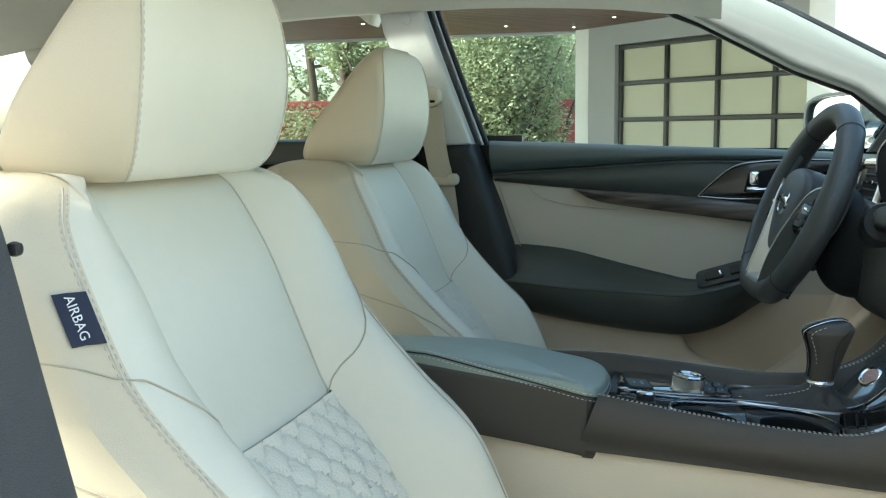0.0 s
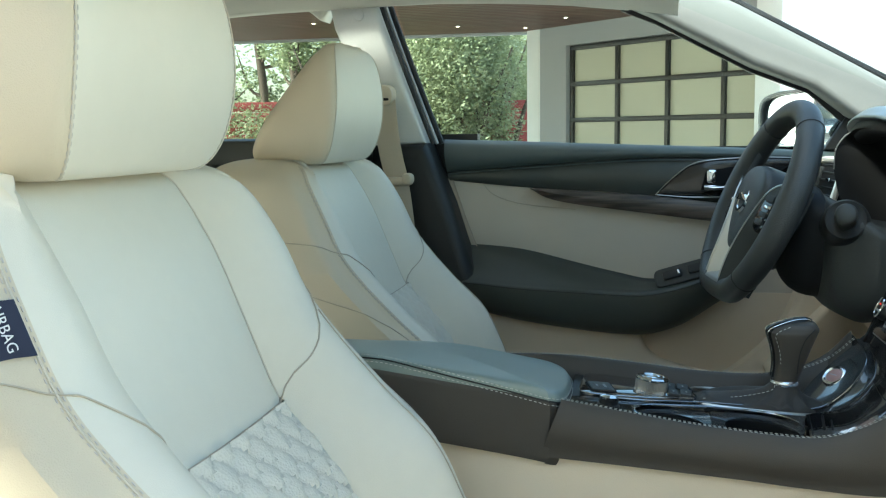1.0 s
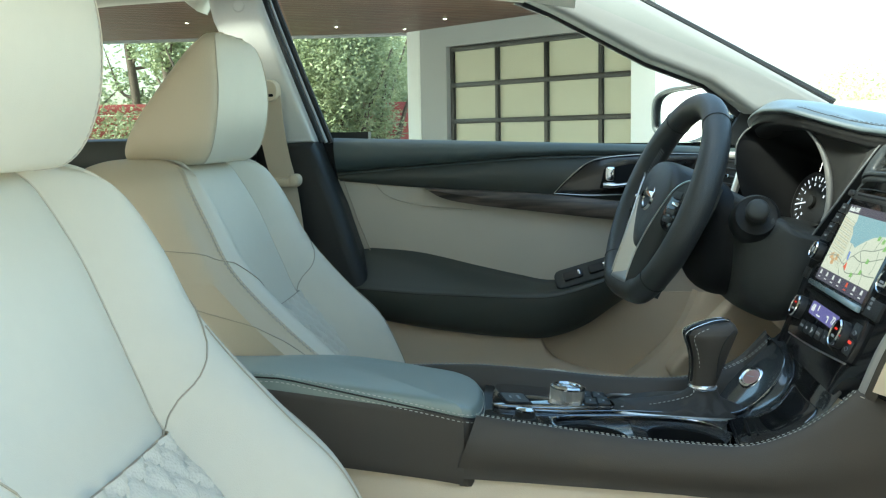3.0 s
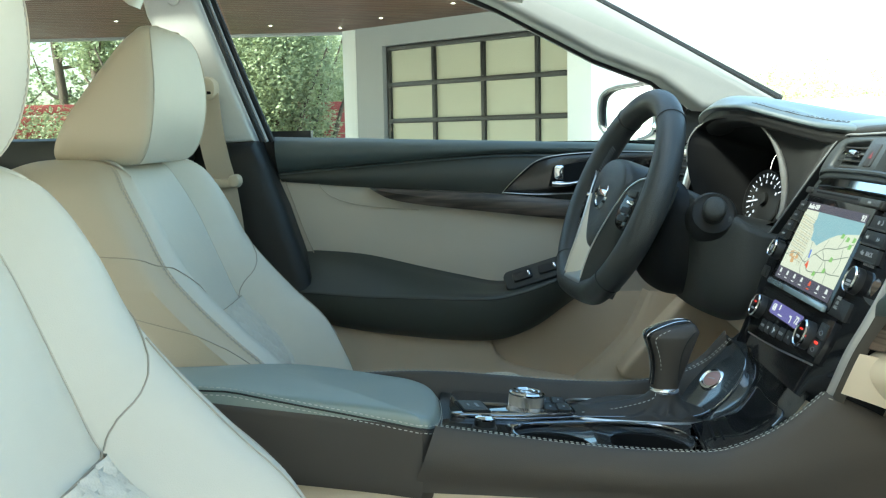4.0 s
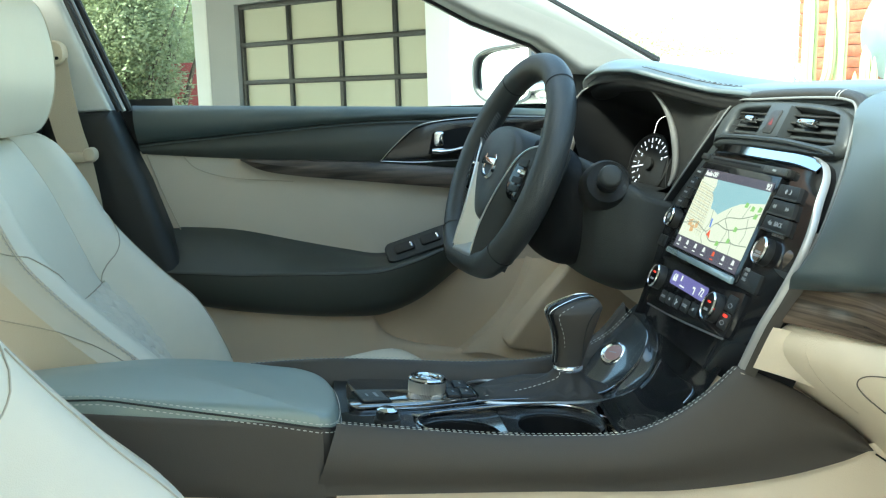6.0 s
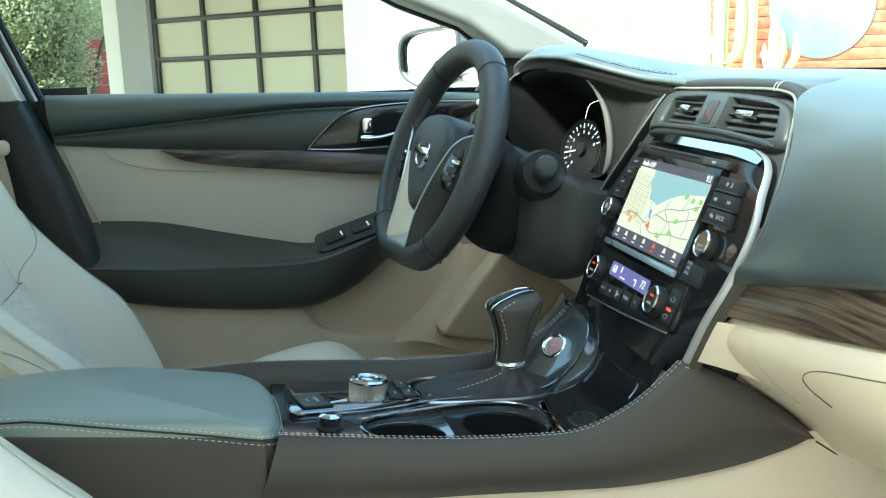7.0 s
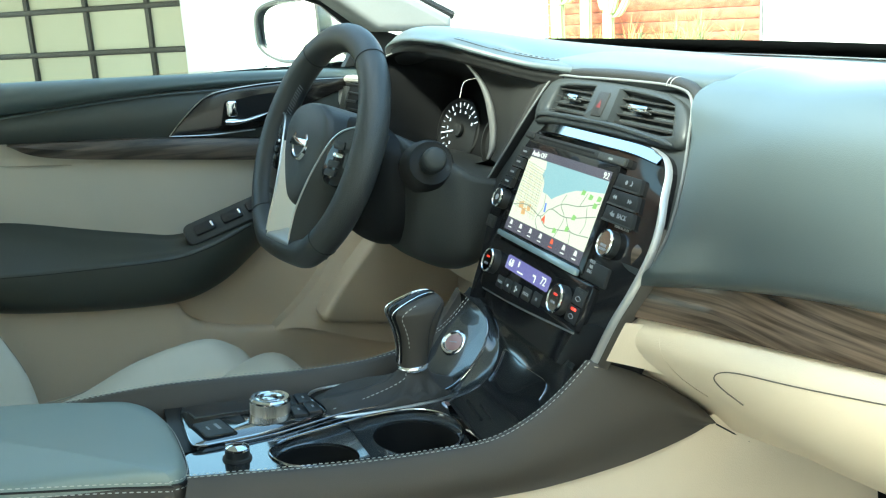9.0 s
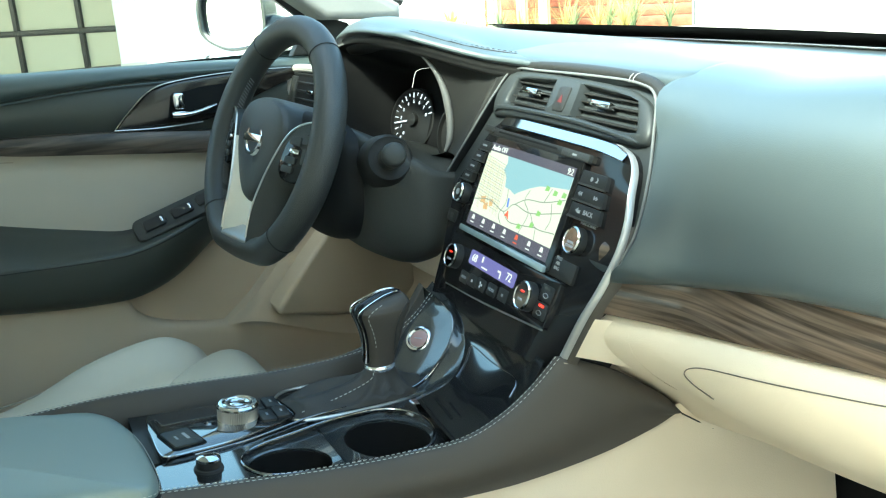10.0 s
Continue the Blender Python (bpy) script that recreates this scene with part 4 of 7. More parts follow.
def make_seat(stitched=True):
    seat = thing("car_seat", "cream leather car seat with quilted lower backrest and headrest", "car seat", "front seats")
    bk = part("backrest", grid(np.concatenate([SR[:, :1], SR[:, :1] * 0.5 + SL[:, :1] * 0.5 - np.array((0.02, 0, 0)), SL[:, :1]], 1)), CREAM_SIDE, seat)
    part("center_panel", grid(SM[: KV + 1]), CREAM, bk)
    part("quilted_panel", quilted(SM[KV:]), QUILT, bk, "perforated diamond-quilted leather panel")
    for P, nm in ((SL, "bolster"), (SR, "bolster")):
        part(nm, grid(P[:, 9:]), CREAM, bk)
        part("side_panel", grid(P[:, :10]), CREAM_SIDE, bk, "leather side panel, tan with painted shade")
        s = 1 if P is SR else -1
        # seams: insert edge, ridge, wing curve, cross seam
        part("seam", tube(lift([P[i, NB - 1] for i in range(3, NR)]), 0.0008, 5), CREASE, bk)
        u = 0.50
        part("seam", tube(lift([on_bolster(P, u, z) for z in np.linspace(0.962, 0.56, 60)]), 0.0008, 5), CREASE, bk)
        for du in (-0.012, 0.016):
            part("stitching", stitches(lift([on_bolster(P, u + du, z) for z in np.linspace(0.958, 0.60, 70)], 0.0006), 0.0034, 0.0030, 0.0006), STITCH, bk)
        part("seam", tube(lift([on_bolster(P, q, z) for q, z in spline([(0.99, 0.757), (0.9, 0.775), (0.78, 0.80), (0.66, 0.825), (0.58, 0.840), (0.545, 0.843)], 24)]), 0.0008, 5), SEAM, bk)
        if P is SL:
            part("seam", tube(lift([on_bolster(P, q, z) + np.array((0, -0.0008, 0)) for q, z in spline([(0.16, 0.812), (0.24, 0.785), (0.33, 0.755), (0.42, 0.72), (0.47, 0.68)], 30)]), 0.0007, 5), SEAM, bk)
        if P is SR:
            part("seam", tube(lift([on_bolster(P, q, z) for q, z in spline([(0.62, 0.826), (0.64, 0.79), (0.66, 0.74), (0.67, 0.68), (0.66, 0.62)], 40)]), 0.0007, 5), SEAM, bk)
        part("seam", tube(lift([on_bolster(P, q, z) for q, z in spline([(0.545, 0.843), (0.44, 0.848), (0.30, 0.858), (0.15, 0.866)], 20)]), 0.0007, 5), SEAM, bk)
    part("seam", tube(lift([SM[KV, j] for j in range(NI)]), 0.0013, 5), SEAM, bk)
    # headrest
    hs = []
    for z, x0, x1, w in ((0.962, -0.020, 0.058, 0.090), (0.966, -0.042, 0.078, 0.115), (0.985, -0.045, 0.092, 0.127), (1.02, -0.027, 0.102, 0.134), (1.06, 0.002, 0.106, 0.133), (1.095, 0.028, 0.104, 0.127), (1.120, 0.046, 0.100, 0.115), (1.135, 0.060, 0.094, 0.094), (1.142, 0.070, 0.086, 0.052)):
        hs.append([(x1, C, z), (x1 - 0.001, C + 0.5 * w, z), (x1 - 0.003, C + 0.86 * w, z), (x1 - 0.012, C + 0.985 * w, z), ((x0 + x1) / 2, C + w * 1.0, z), (x0 + 0.018, C + 0.9 * w, z), (x0, C + 0.5 * w, z), (x0, C - 0.5 * w, z), (x0 + 0.018, C - 0.9 * w, z), ((x0 + x1) / 2, C - w * 1.0, z), (x1 - 0.012, C - 0.985 * w, z), (x1 - 0.003, C - 0.86 * w, z), (x1 - 0.001, C - 0.5 * w, z)])
    rings = np.array([spline(s, 52, True) for s in hs])
    rings = np.array([spline(rings[:, j], 34) for j in range(52)]).swapaxes(0, 1)
    front = np.concatenate([rings[:, 43:], rings[:, :10]], 1)
    hr = part("headrest", grid(front * 0.97 + front.mean(axis=(0, 1)) * 0.03 + np.array((-0.004, 0, 0))), CREAM_SIDE, seat)
    part("front_panel", grid(front), CREAM, hr)
    # the side's shade is put into its tan colour
    part("side_panel", grid(rings[:, 9:44]), CREAM_SIDE, hr, "leather headrest side, tan with painted shade")
    for k in (0, -1):
        part("cap", grid(np.array([rings[k], rings[k] * 0.01 + rings[k].mean(axis=0) * 0.99]), close_v=True), CREAM_SIDE, hr)
    for j in (9, 43):
        part("seam", tube([rings[i, j] + np.array((0.0006, 0.0008 * (1 if j < 26 else -1), 0)) for i in range(1, 31)], 0.0008, 5), CREASE, hr)
        for dj in (-1, 1) if stitched else ():
            p = [rings[i, j] * 0.75 + rings[i, j + dj] * 0.25 + np.array((0.0004, 0.0006 * (1 if j < 26 else -1), 0)) for i in range(1, 31)]
            part("stitching", stitches(p, 0.0034, 0.0030, 0.0005), STITCH, hr)
    part("post_cover", loft([[(x + 0.03 * math.cos(a), C + 0.10 * math.sin(a), z) for a in np.linspace(0, 6.283, 10, endpoint=False)] for x, z in ((-0.01, 0.955), (-0.012, 0.972))], 4, 24), SEAM, hr)
    # cushion with side and front bolsters
    P = []
    for x, zc, zr in ((0.20, 0.50, 0.56), (0.30, 0.515, 0.545), (0.37, 0.530, 0.560), (0.45, 0.548, 0.592), (0.54, 0.560, 0.608), (0.585, 0.556, 0.592), (0.61, 0.54, 0.565), (0.622, 0.50, 0.51), (0.615, 0.44, 0.44)):
        P.append([(x, C - 0.235, zr - 0.16), (x, C - 0.240, zr - 0.05), (x, C - 0.222, zr - 0.006), (x, C - 0.195, zr), (x, C - 0.155, (zc + zr) / 2), (x, C - 0.135, zc), (x, C - 0.07, zc + 0.004), (x, C, zc + 0.005), (x, C + 0.07, zc + 0.004), (x, C + 0.135, zc), (x, C + 0.155, (zc + zr) / 2), (x, C + 0.195, zr), (x, C + 0.222, zr - 0.006), (x, C + 0.240, zr - 0.05), (x, C + 0.235, zr - 0.16)])
    cu = part("cushion", loft(P, 40, 60, closed=False), CREAM, seat)
    for s in (-1, 1):
        part("seam", tube(spline([(0.24, C + s * 0.137, 0.514), (0.36, C + s * 0.137, 0.5385), (0.45, C + s * 0.137, 0.5515), (0.53, C + s * 0.137, 0.559), (0.575, C + s * 0.137, 0.554), (0.602, C + s * 0.137, 0.536)], 30), 0.0012, 5), SEAM, cu)
        part("seam", tube(spline([(0.24, C + s * 0.21, 0.55), (0.37, C + s * 0.21, 0.561), (0.45, C + s * 0.21, 0.592), (0.54, C + s * 0.21, 0.608), (0.585, C + s * 0.21, 0.591)], 30), 0.0011, 5), SEAM, cu)
    part("extension", loft([[(x, C + w * l, z0 + (z1 - z0) * h) for l, h in ((-1, 0.1), (-0.96, 0.85), (-0.8, 1), (0, 1.04), (0.8, 1), (0.96, 0.85), (1, 0.1), (0, 0))] for x, w, z0, z1 in ((0.53, 0.145, 0.44, 0.560), (0.575, 0.147, 0.43, 0.588), (0.62, 0.147, 0.43, 0.602), (0.652, 0.145, 0.43, 0.590), (0.672, 0.142, 0.43, 0.555), (0.676, 0.135, 0.44, 0.49))], 16, 40), CREAM, cu, "cream leather thigh support")
    part("base", box(0.16, 0.56, C - 0.22, C + 0.22, 0.31, 0.46, 0.02), BLACK, seat)
    return seat


seat_p = make_seat()
part("airbag_tag", grid(np.array([[tuple(on_bolster(SL, u, z) + np.array((0.0022, -0.0012, 0))) for z in np.linspace(0.900, 0.868, 6)] for u in np.linspace(0.50, 0.35, 6)])), TAG, seat_p, "navy cloth label")
a, b, c = (np.array(on_bolster(SL, u, z)) for u, z in ((0.425, 0.898), (0.425, 0.870), (0.47, 0.884)))
ux = Vector(b - a).normalized()
uz = Vector((0.62, -0.75, 0.22)).normalized()
uy = uz.cross(ux).normalized()
writing("AIRBAG", 0.0086, axes(Vector((a + b) / 2) + uz * 0.004, ux, uy, ux.cross(uy)), WHITE_PRINT, "lettering", seat_p)

# the driver's seat has slightly flatter bolsters
RZ = spline([(z, xi, xi + 0.95 * (xr - xi), wi, wr, wo, xb) for z, xi, xr, wi, wr, wo, xb in ROWS], NR)
SL, SM, SR = seat_surface()
seat_d = make_seat(False)
seat_d.location = (-0.082 * K, 0.775 * K, -0.014 * K)
seat_d["label"] = "cream leather driver's seat behind the steering wheel"

# dark belt and pillar of the open passenger door
pb = thing("pillar_passenger", "dark grey centre pillar trim at the open passenger door", "pillar", kind="structure")
part("lower_trim", loft([[(x - 0.055, -0.80, z), (x - 0.05, -0.735, z), (x - 0.015, -0.722, z), (x, -0.728, z), (x + 0.004, -0.76, z), (x, -0.80, z)] for x, z in ((0.119, 0.972), (0.130, 0.938), (0.146, 0.875), (0.164, 0.805), (0.19, 0.70), (0.21, 0.5), (0.22, 0.3))], 24, 24), BELT_DARK, pb)
part("upper_trim", loft([[(x - 0.10, -0.76, z), (x - 0.09, -0.70, z), (x - 0.02, -0.69, z), (x, -0.71, z), (x, -0.76, z)] for x, z in ((0.05, 0.98), (-0.02, 1.10), (-0.09, 1.20), (-0.12, 1.26))], 12, 20), PILLAR, pb)
part("latch", box(0.124, 0.132, -0.724, -0.716, 0.934, 0.942, 0.003), BLACK, pb)


# ---- centre console ----
YR, YL = -0.128, 0.098  # right and left edge
con = thing("center_console", "charcoal leather centre console with piano black top", "centre console")


def edge_line(y, n=60):
    """The stitched top edge of the console in side view."""
    return [(x, y, z) for x, z in spline([(0.374, 0.714), (0.44, 0.704), (0.512, 0.694), (0.58, 0.688), (0.630, 0.687), (0.668, 0.699), (0.698, 0.717), (0.728, 0.742)], n)]


def low_line(y, n=60):
    return [(x, y, z) for x, z in spline([(0.352, 0.655), (0.44, 0.650), (0.549, 0.643), (0.61, 0.638), (0.68, 0.634), (0.76, 0.638), (0.82, 0.648), (0.850, 0.657)], n)]


top, low = np.array(edge_line(YR)), np.array(low_line(YR + 0.006))
fore = np.array([(x, YR, z) for x, z in spline([(0.728, 0.742), (0.750, 0.732), (0.780, 0.717), (0.822, 0.688), (0.845, 0.669), (0.851, 0.662)], 14)])
top_all = spline(np.vstack([top, fore[1:]]), 60)
rows = []
for f in np.linspace(0, 1, 10):
    r = top_all * (1 - f) + spline(low, 60) * f
    r[:, 1] = YR - 0.008 * math.sin(math.pi * min(1, f * 1.15)) - 0.002 * f
    rows.append(r)
lip = np.array(top_all) + np.array((0, 0.012, -0.001))
part("side_panel", grid(np.array([lip, top_all + np.array((0, 0.003, 0.0022))] + rows)), BROWN_BLACK, con, "dark leather side panel with pale double stitching", sharp=80)
for dy, dz in ((0.0015, 0.0028), (0.0075, 0.0022)):
    part("stitching", stitches([(x, YR + dy, z + dz) for x, y, z in edge_line(YR, 90)], 0.0030, 0.0020, 0.00036), THREAD, con)
part("stitching", stitches([(x, YR - 0.001, z - 0.004) for x, y, z in fore], 0.0042, 0.0026, 0.0007), SEAM, con)
# lower beige side of the tunnel
rows = []
for f in np.linspace(0, 1, 10):
    rows.append([(x + 0.02 * f, YR + 0.009 - 0.024 * math.sin(f * 1.4), z * (1 - f) + 0.30 * f) for x, y, z in spline([(0.02, 0, 0.667), (0.20, 0, 0.662), (0.35, 0, 0.656), (0.549, 0, 0.643), (0.68, 0, 0.634), (0.78, 0, 0.640), (0.86, 0, 0.66), (1.05, 0, 0.66)], 40)])
part("tunnel_side", grid(np.array(rows)), BEIGE, con, "beige lower tunnel side")
# left wall
tl = np.array([(x, YL + 0.035 * max(0, (x - 0.58) / 0.12) ** 1.5, z) for x, z in spline([(0.18, 0.708), (0.27, 0.711), (0.36, 0.712), (0.44, 0.706), (0.512, 0.699), (0.58, 0.697), (0.63, 0.702), (0.67, 0.718), (0.702, 0.746)], 70)])
part("side_wall", grid(np.array([tl + np.array((0, -0.016, -0.03)), tl + np.array((0, -0.012, -0.001)), tl + np.array((0, -0.005, 0.002)), tl, tl * (1, 1, 0) + np.array((0, 0.004, 0.60)), tl * (1, 1, 0) + np.array((0, 0.004, 0.30))])), BROWN_BLACK, con, "dark leather side wall", sharp=70)
for dy in (-0.009, -0.003):
    part("stitching", stitches([(x, YL + dy, z + 0.0028) for x, y, z in tl], 0.0030, 0.0020, 0.00036), THREAD, con)
part("rear_block", box(0.05, 0.366, YR + 0.012, YL, 0.32, 0.66, 0.004), BLACK, con)
part("tray_floor", box(0.355, 0.70, -0.10, YL - 0.004, 0.55, 0.595), BLACK, con)
# armrest lid with rounded front corners
ao = [(0.05, -0.130), (0.33, -0.131), (0.360, -0.128), (0.374, -0.112), (0.377, -0.06), (0.372, 0.02), (0.355, 0.075), (0.32, 0.096), (0.20, 0.102), (0.05, 0.104)]
AZ = lambda x: 0.7433 - 0.135 * max(0, x - 0.19) - 0.007 * min(1, max(0, (x - 0.2) / 0.17))


def lid(x, y, s, dz):
    x, y = 0.20 + (x - 0.20) * s, -0.013 + (y + 0.013) * s
    return (x, y, AZ(x) - (0.10 + 0.10 * min(1.4, max(0, (0.37 - x) / 0.22))) * (y + 0.013) + dz)


# lid top is lighter than its sides, with sky sheen in the colour
arm = part("armrest", loft([[lid(x, y, s, dz) for x, y in ao] for s, dz in ((0.985, -0.079), (0.998, -0.068), (1.0, -0.018), (0.998, -0.009), (0.985, -0.003), (0.96, -0.0005), (0.90, 0.001), (0.75, 0.002), (0.5, 0.003), (0.1, 0.0035))], 26, 60), ARM_SHEEN, con, "padded leather armrest lid, sky sheen in its grey-green colour", sharp=70)
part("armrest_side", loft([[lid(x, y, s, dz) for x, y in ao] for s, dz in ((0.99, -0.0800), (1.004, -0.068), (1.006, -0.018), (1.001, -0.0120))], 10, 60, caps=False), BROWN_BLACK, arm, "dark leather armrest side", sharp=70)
edge2 = [(x, y) for x, y in spline(ao, 260, True)][2:170]
for sc, dz in ((1.0045, -0.0080), (1.0085, -0.0150)):
    part("stitching", stitches([lid(x, y, sc, dz) for x, y in edge2], 0.0030, 0.0022, 0.0005), THREAD, arm)
part("seam", tube([lid(x, y, 1.004, -0.0115) for x, y in edge2], 0.0009, 5), BLACK, arm)

# top deck, tilted with the edge line
DECK_N = Vector((0.100, 0.020, 1)).normalized()
DECK_X = Vector((0, 1, 0)).cross(DECK_N).normalized()
DECK = axes((0.374, 0, 0.699), DECK_X, DECK_N.cross(DECK_X), DECK_N)


def ring_plate(c, rx, ry, outer, h0, h1, n=72):
    """A sheet between an oval hole round c and an outer outline."""
    o = np.array(outer + outer[:1], float) - np.array(c)
    inside, out = [], []
    for a in np.linspace(0, 2 * math.pi, n, endpoint=False):
        d = np.array((math.cos(a), math.sin(a)))
        best = 0.0
        for p, q in zip(o, o[1:]):
            m = np.array([d, p - q]).T
            if abs(np.linalg.det(m)) > 1e-12:
                s, f = np.linalg.solve(m, p)
                if s > 0 and -1e-6 <= f <= 1 + 1e-6:
                    best = max(best, s)
        out.append((c[0] + d[0] * best, c[1] + d[1] * best, h0))
        inside.append((c[0] + rx * d[0], c[1] + ry * d[1], h1))
    return out, inside


def closed2(poly, n):
    return [(x, y) for x, y, z in spline([(x, y, 0) for x, y in poly], n, True)]


oval = closed2([(0.253, -0.053), (0.248, -0.022), (0.222, -0.004), (0.1776, -0.0094), (0.1333, -0.0255), (0.0890, -0.0446), (0.0735, -0.0691), (0.086, -0.098), (0.120, -0.108), (0.175, -0.110), (0.225, -0.104), (0.245, -0.083)], 90)
deck_out = closed2([(0.270, -0.117), (0.276, -0.06), (0.266, 0.004), (0.225, 0.017), (0.16, 0.0), (0.10, -0.018), (0.03, -0.038), (0.004, -0.05), (0.002, -0.07), (0.004, -0.116), (0.12, -0.119)], 90)
oc, ic = ring_plate((0.160, -0.062), 0.001, 0.001, deck_out, 0.0, 0.0, 120)
oc2, ic2 = ring_plate((0.160, -0.062), 0.001, 0.001, oval, 0.0, 0.0, 120)
part("cup_deck", move(grid(np.array([[(x, y, -0.004) for x, y, z in oc], oc, oc2, [(x, y, -0.005) for x, y, z in oc2]]), close_v=True), DECK), LACQUER, con, "piano black cup holder deck")
part("cup_ring", move(tube([(x, y, 0.0006) for x, y, z in oc2], 0.0014, 8, closed=True), DECK), DARK_CHROME, con, "dark chrome cup holder rim")
SPLIT = 0.156
for c, rx, ry, half in (((0.210, -0.056), 0.039, 0.043, [p for p in oval if p[0] > SPLIT]), ((0.114, -0.074), 0.036, 0.032, [p for p in oval if p[0] < SPLIT])):
    half = sorted(half, key=lambda p: math.atan2(p[1] - c[1], p[0] - c[0]))
    edge = [(SPLIT, max(p[1] for p in half if abs(p[0] - SPLIT) < 0.012)), (SPLIT, min(p[1] for p in half if abs(p[0] - SPLIT) < 0.012))]
    half = sorted(half + edge, key=lambda p: math.atan2(p[1] - c[1], p[0] - c[0]))
    o_, i_ = ring_plate(c, rx, ry, half, -0.004, -0.006)
    part("cup_tray", move(grid(np.array([o_, i_, [(x, y, -0.009) for x, y, z in i_]]), close_v=True), DECK), SLATE, con)
    part("cup_well", move(grid(np.array([[(c[0] + (x - c[0]) * k, c[1] + (y - c[1]) * k, h) for x, y, z in i_] for k, h in ((1, -0.0085), (0.97, -0.05), (0.92, -0.07), (0.02, -0.071))]), close_v=True), DECK), DEEP, con, "deep black cup well")
# left half: raised controller plate with chrome edge
pl = [(0.012, 0.050), (0.011, 0.0), (0.012, -0.030), (0.018, -0.040), (0.0425, -0.0365), (0.076, -0.0285), (0.11, -0.014), (0.134, -0.001), (0.142, 0.008), (0.139, 0.035), (0.132, 0.058), (0.10, 0.062), (0.03, 0.060)]
plate = [(x, y) for x, y, z in spline([(x, y, 0) for x, y in pl], 48, True)]
part("controller_plate", slab(plate, -0.01, 0.004, DECK, 0.002), LACQUER, con, "piano black controller plate")
part("plate_edge", move(tube([(x, y, 0.004) for x, y in spline([(0.0115, 0.012), (0.012, -0.030), (0.018, -0.040), (0.0425, -0.0365), (0.076, -0.0285), (0.11, -0.014), (0.134, -0.001), (0.142, 0.008), (0.139, 0.035), (0.134, 0.054)], 50)], 0.0009, 6), DECK), DARK_CHROME, con)
part("left_deck", slab([(0.0, -0.030), (0.09, -0.012), (0.19, 0.014), (0.27, 0.034), (0.30, 0.034), (0.30, 0.086), (0.0, 0.086)], -0.02, -0.006, DECK), BLACK, con)
PADM = DECK @ Matrix.Translation((0.0345, -0.0085, 0)) @ Matrix.Rotation(radians(14), 4, "Z")
part("pad_recess", slab(rounded(0.031, 0.042, 0.004), 0.004, 0.0046, PADM), DEEP, con)
pad = part("switch_pad", slab(rounded(0.026, 0.036, 0.003), 0.0047, 0.0066, PADM, 0.001), CHAR_SOFT, con)
part("mark", slab(rounded(0.003, 0.014, 0.001, 0.004, 0.0), 0.0067, 0.0069, PADM), GREY_PRINT, pad)
part("mark", slab(rounded(0.002, 0.008, 0.0008, -0.005, 0.0), 0.0067, 0.0069, PADM), GREY_PRINT, pad)
for dx, dy in ((0.1125, 0.040), (0.1165, 0.0125), (0.1275, 0.0430), (0.1310, 0.0165)):
    bt = part("button", slab(rounded(0.0138, 0.0260, 0.002, dx, dy), 0.004, 0.0066, DECK, 0.0015), BLACK, con)
    part("mark", slab(rounded(0.002, 0.006, 0.0008, dx, dy), 0.0067, 0.0069, DECK), GREY_PRINT, bt)
kn = thing("control_knob", "knurled chrome rotary control knob on the console", "knob")
KM = DECK @ Matrix.Translation((0.0915, 0.0215, -0.0022))
part("base", lathe([(0.0225, 0.003), (0.0225, 0.0045), (0.020, 0.005)], KM, 40), CHROME, kn)
ring = [[KM @ Vector((r * math.cos(a), r * math.sin(a), h)) for a in np.linspace(0, 2 * math.pi, 144, endpoint=False) for r in [0.0183 + (0.0006 if int(round(a / (2 * math.pi) * 144)) % 2 else 0)]] for h in (0.0045, 0.0075, 0.011, 0.0145, 0.018)]
part("knurl", grid([[tuple(v) for v in r] for r in ring], close_v=True, caps=True), SATIN, kn, "knurled metal grip")
part("cap", lathe([(0.0001, 0.0206), (0.0065, 0.0207), (0.0070, 0.0203), (0.0075, 0.0207), (0.0115, 0.0208), (0.0120, 0.0204), (0.0135, 0.0204), (0.0142, 0.0212), (0.0175, 0.0212), (0.0192, 0.0195), (0.0192, 0.0175)], KM, 48), CHROME, kn, "polished knob cap")
sk = thing("small_knob", "small chrome-topped mode knob beside the cup holder", "knob")
SKM = DECK @ Matrix.Translation((0.046, -0.068, 0.0))
part("body", lathe([(0.0125, 0.0), (0.0120, 0.002), (0.0105, 0.0028), (0.0102, 0.0085), (0.0095, 0.009)], SKM, 28), BLACK, sk)
part("cap", lathe([(0.0001, 0.0122), (0.007, 0.0122), (0.0100, 0.0105), (0.0102, 0.0070)], SKM, 28), CHROME, sk)
part("mark", move(box(-0.004, 0.004, -0.001, 0.001, 0.0123, 0.0126), SKM), DEEP, sk)

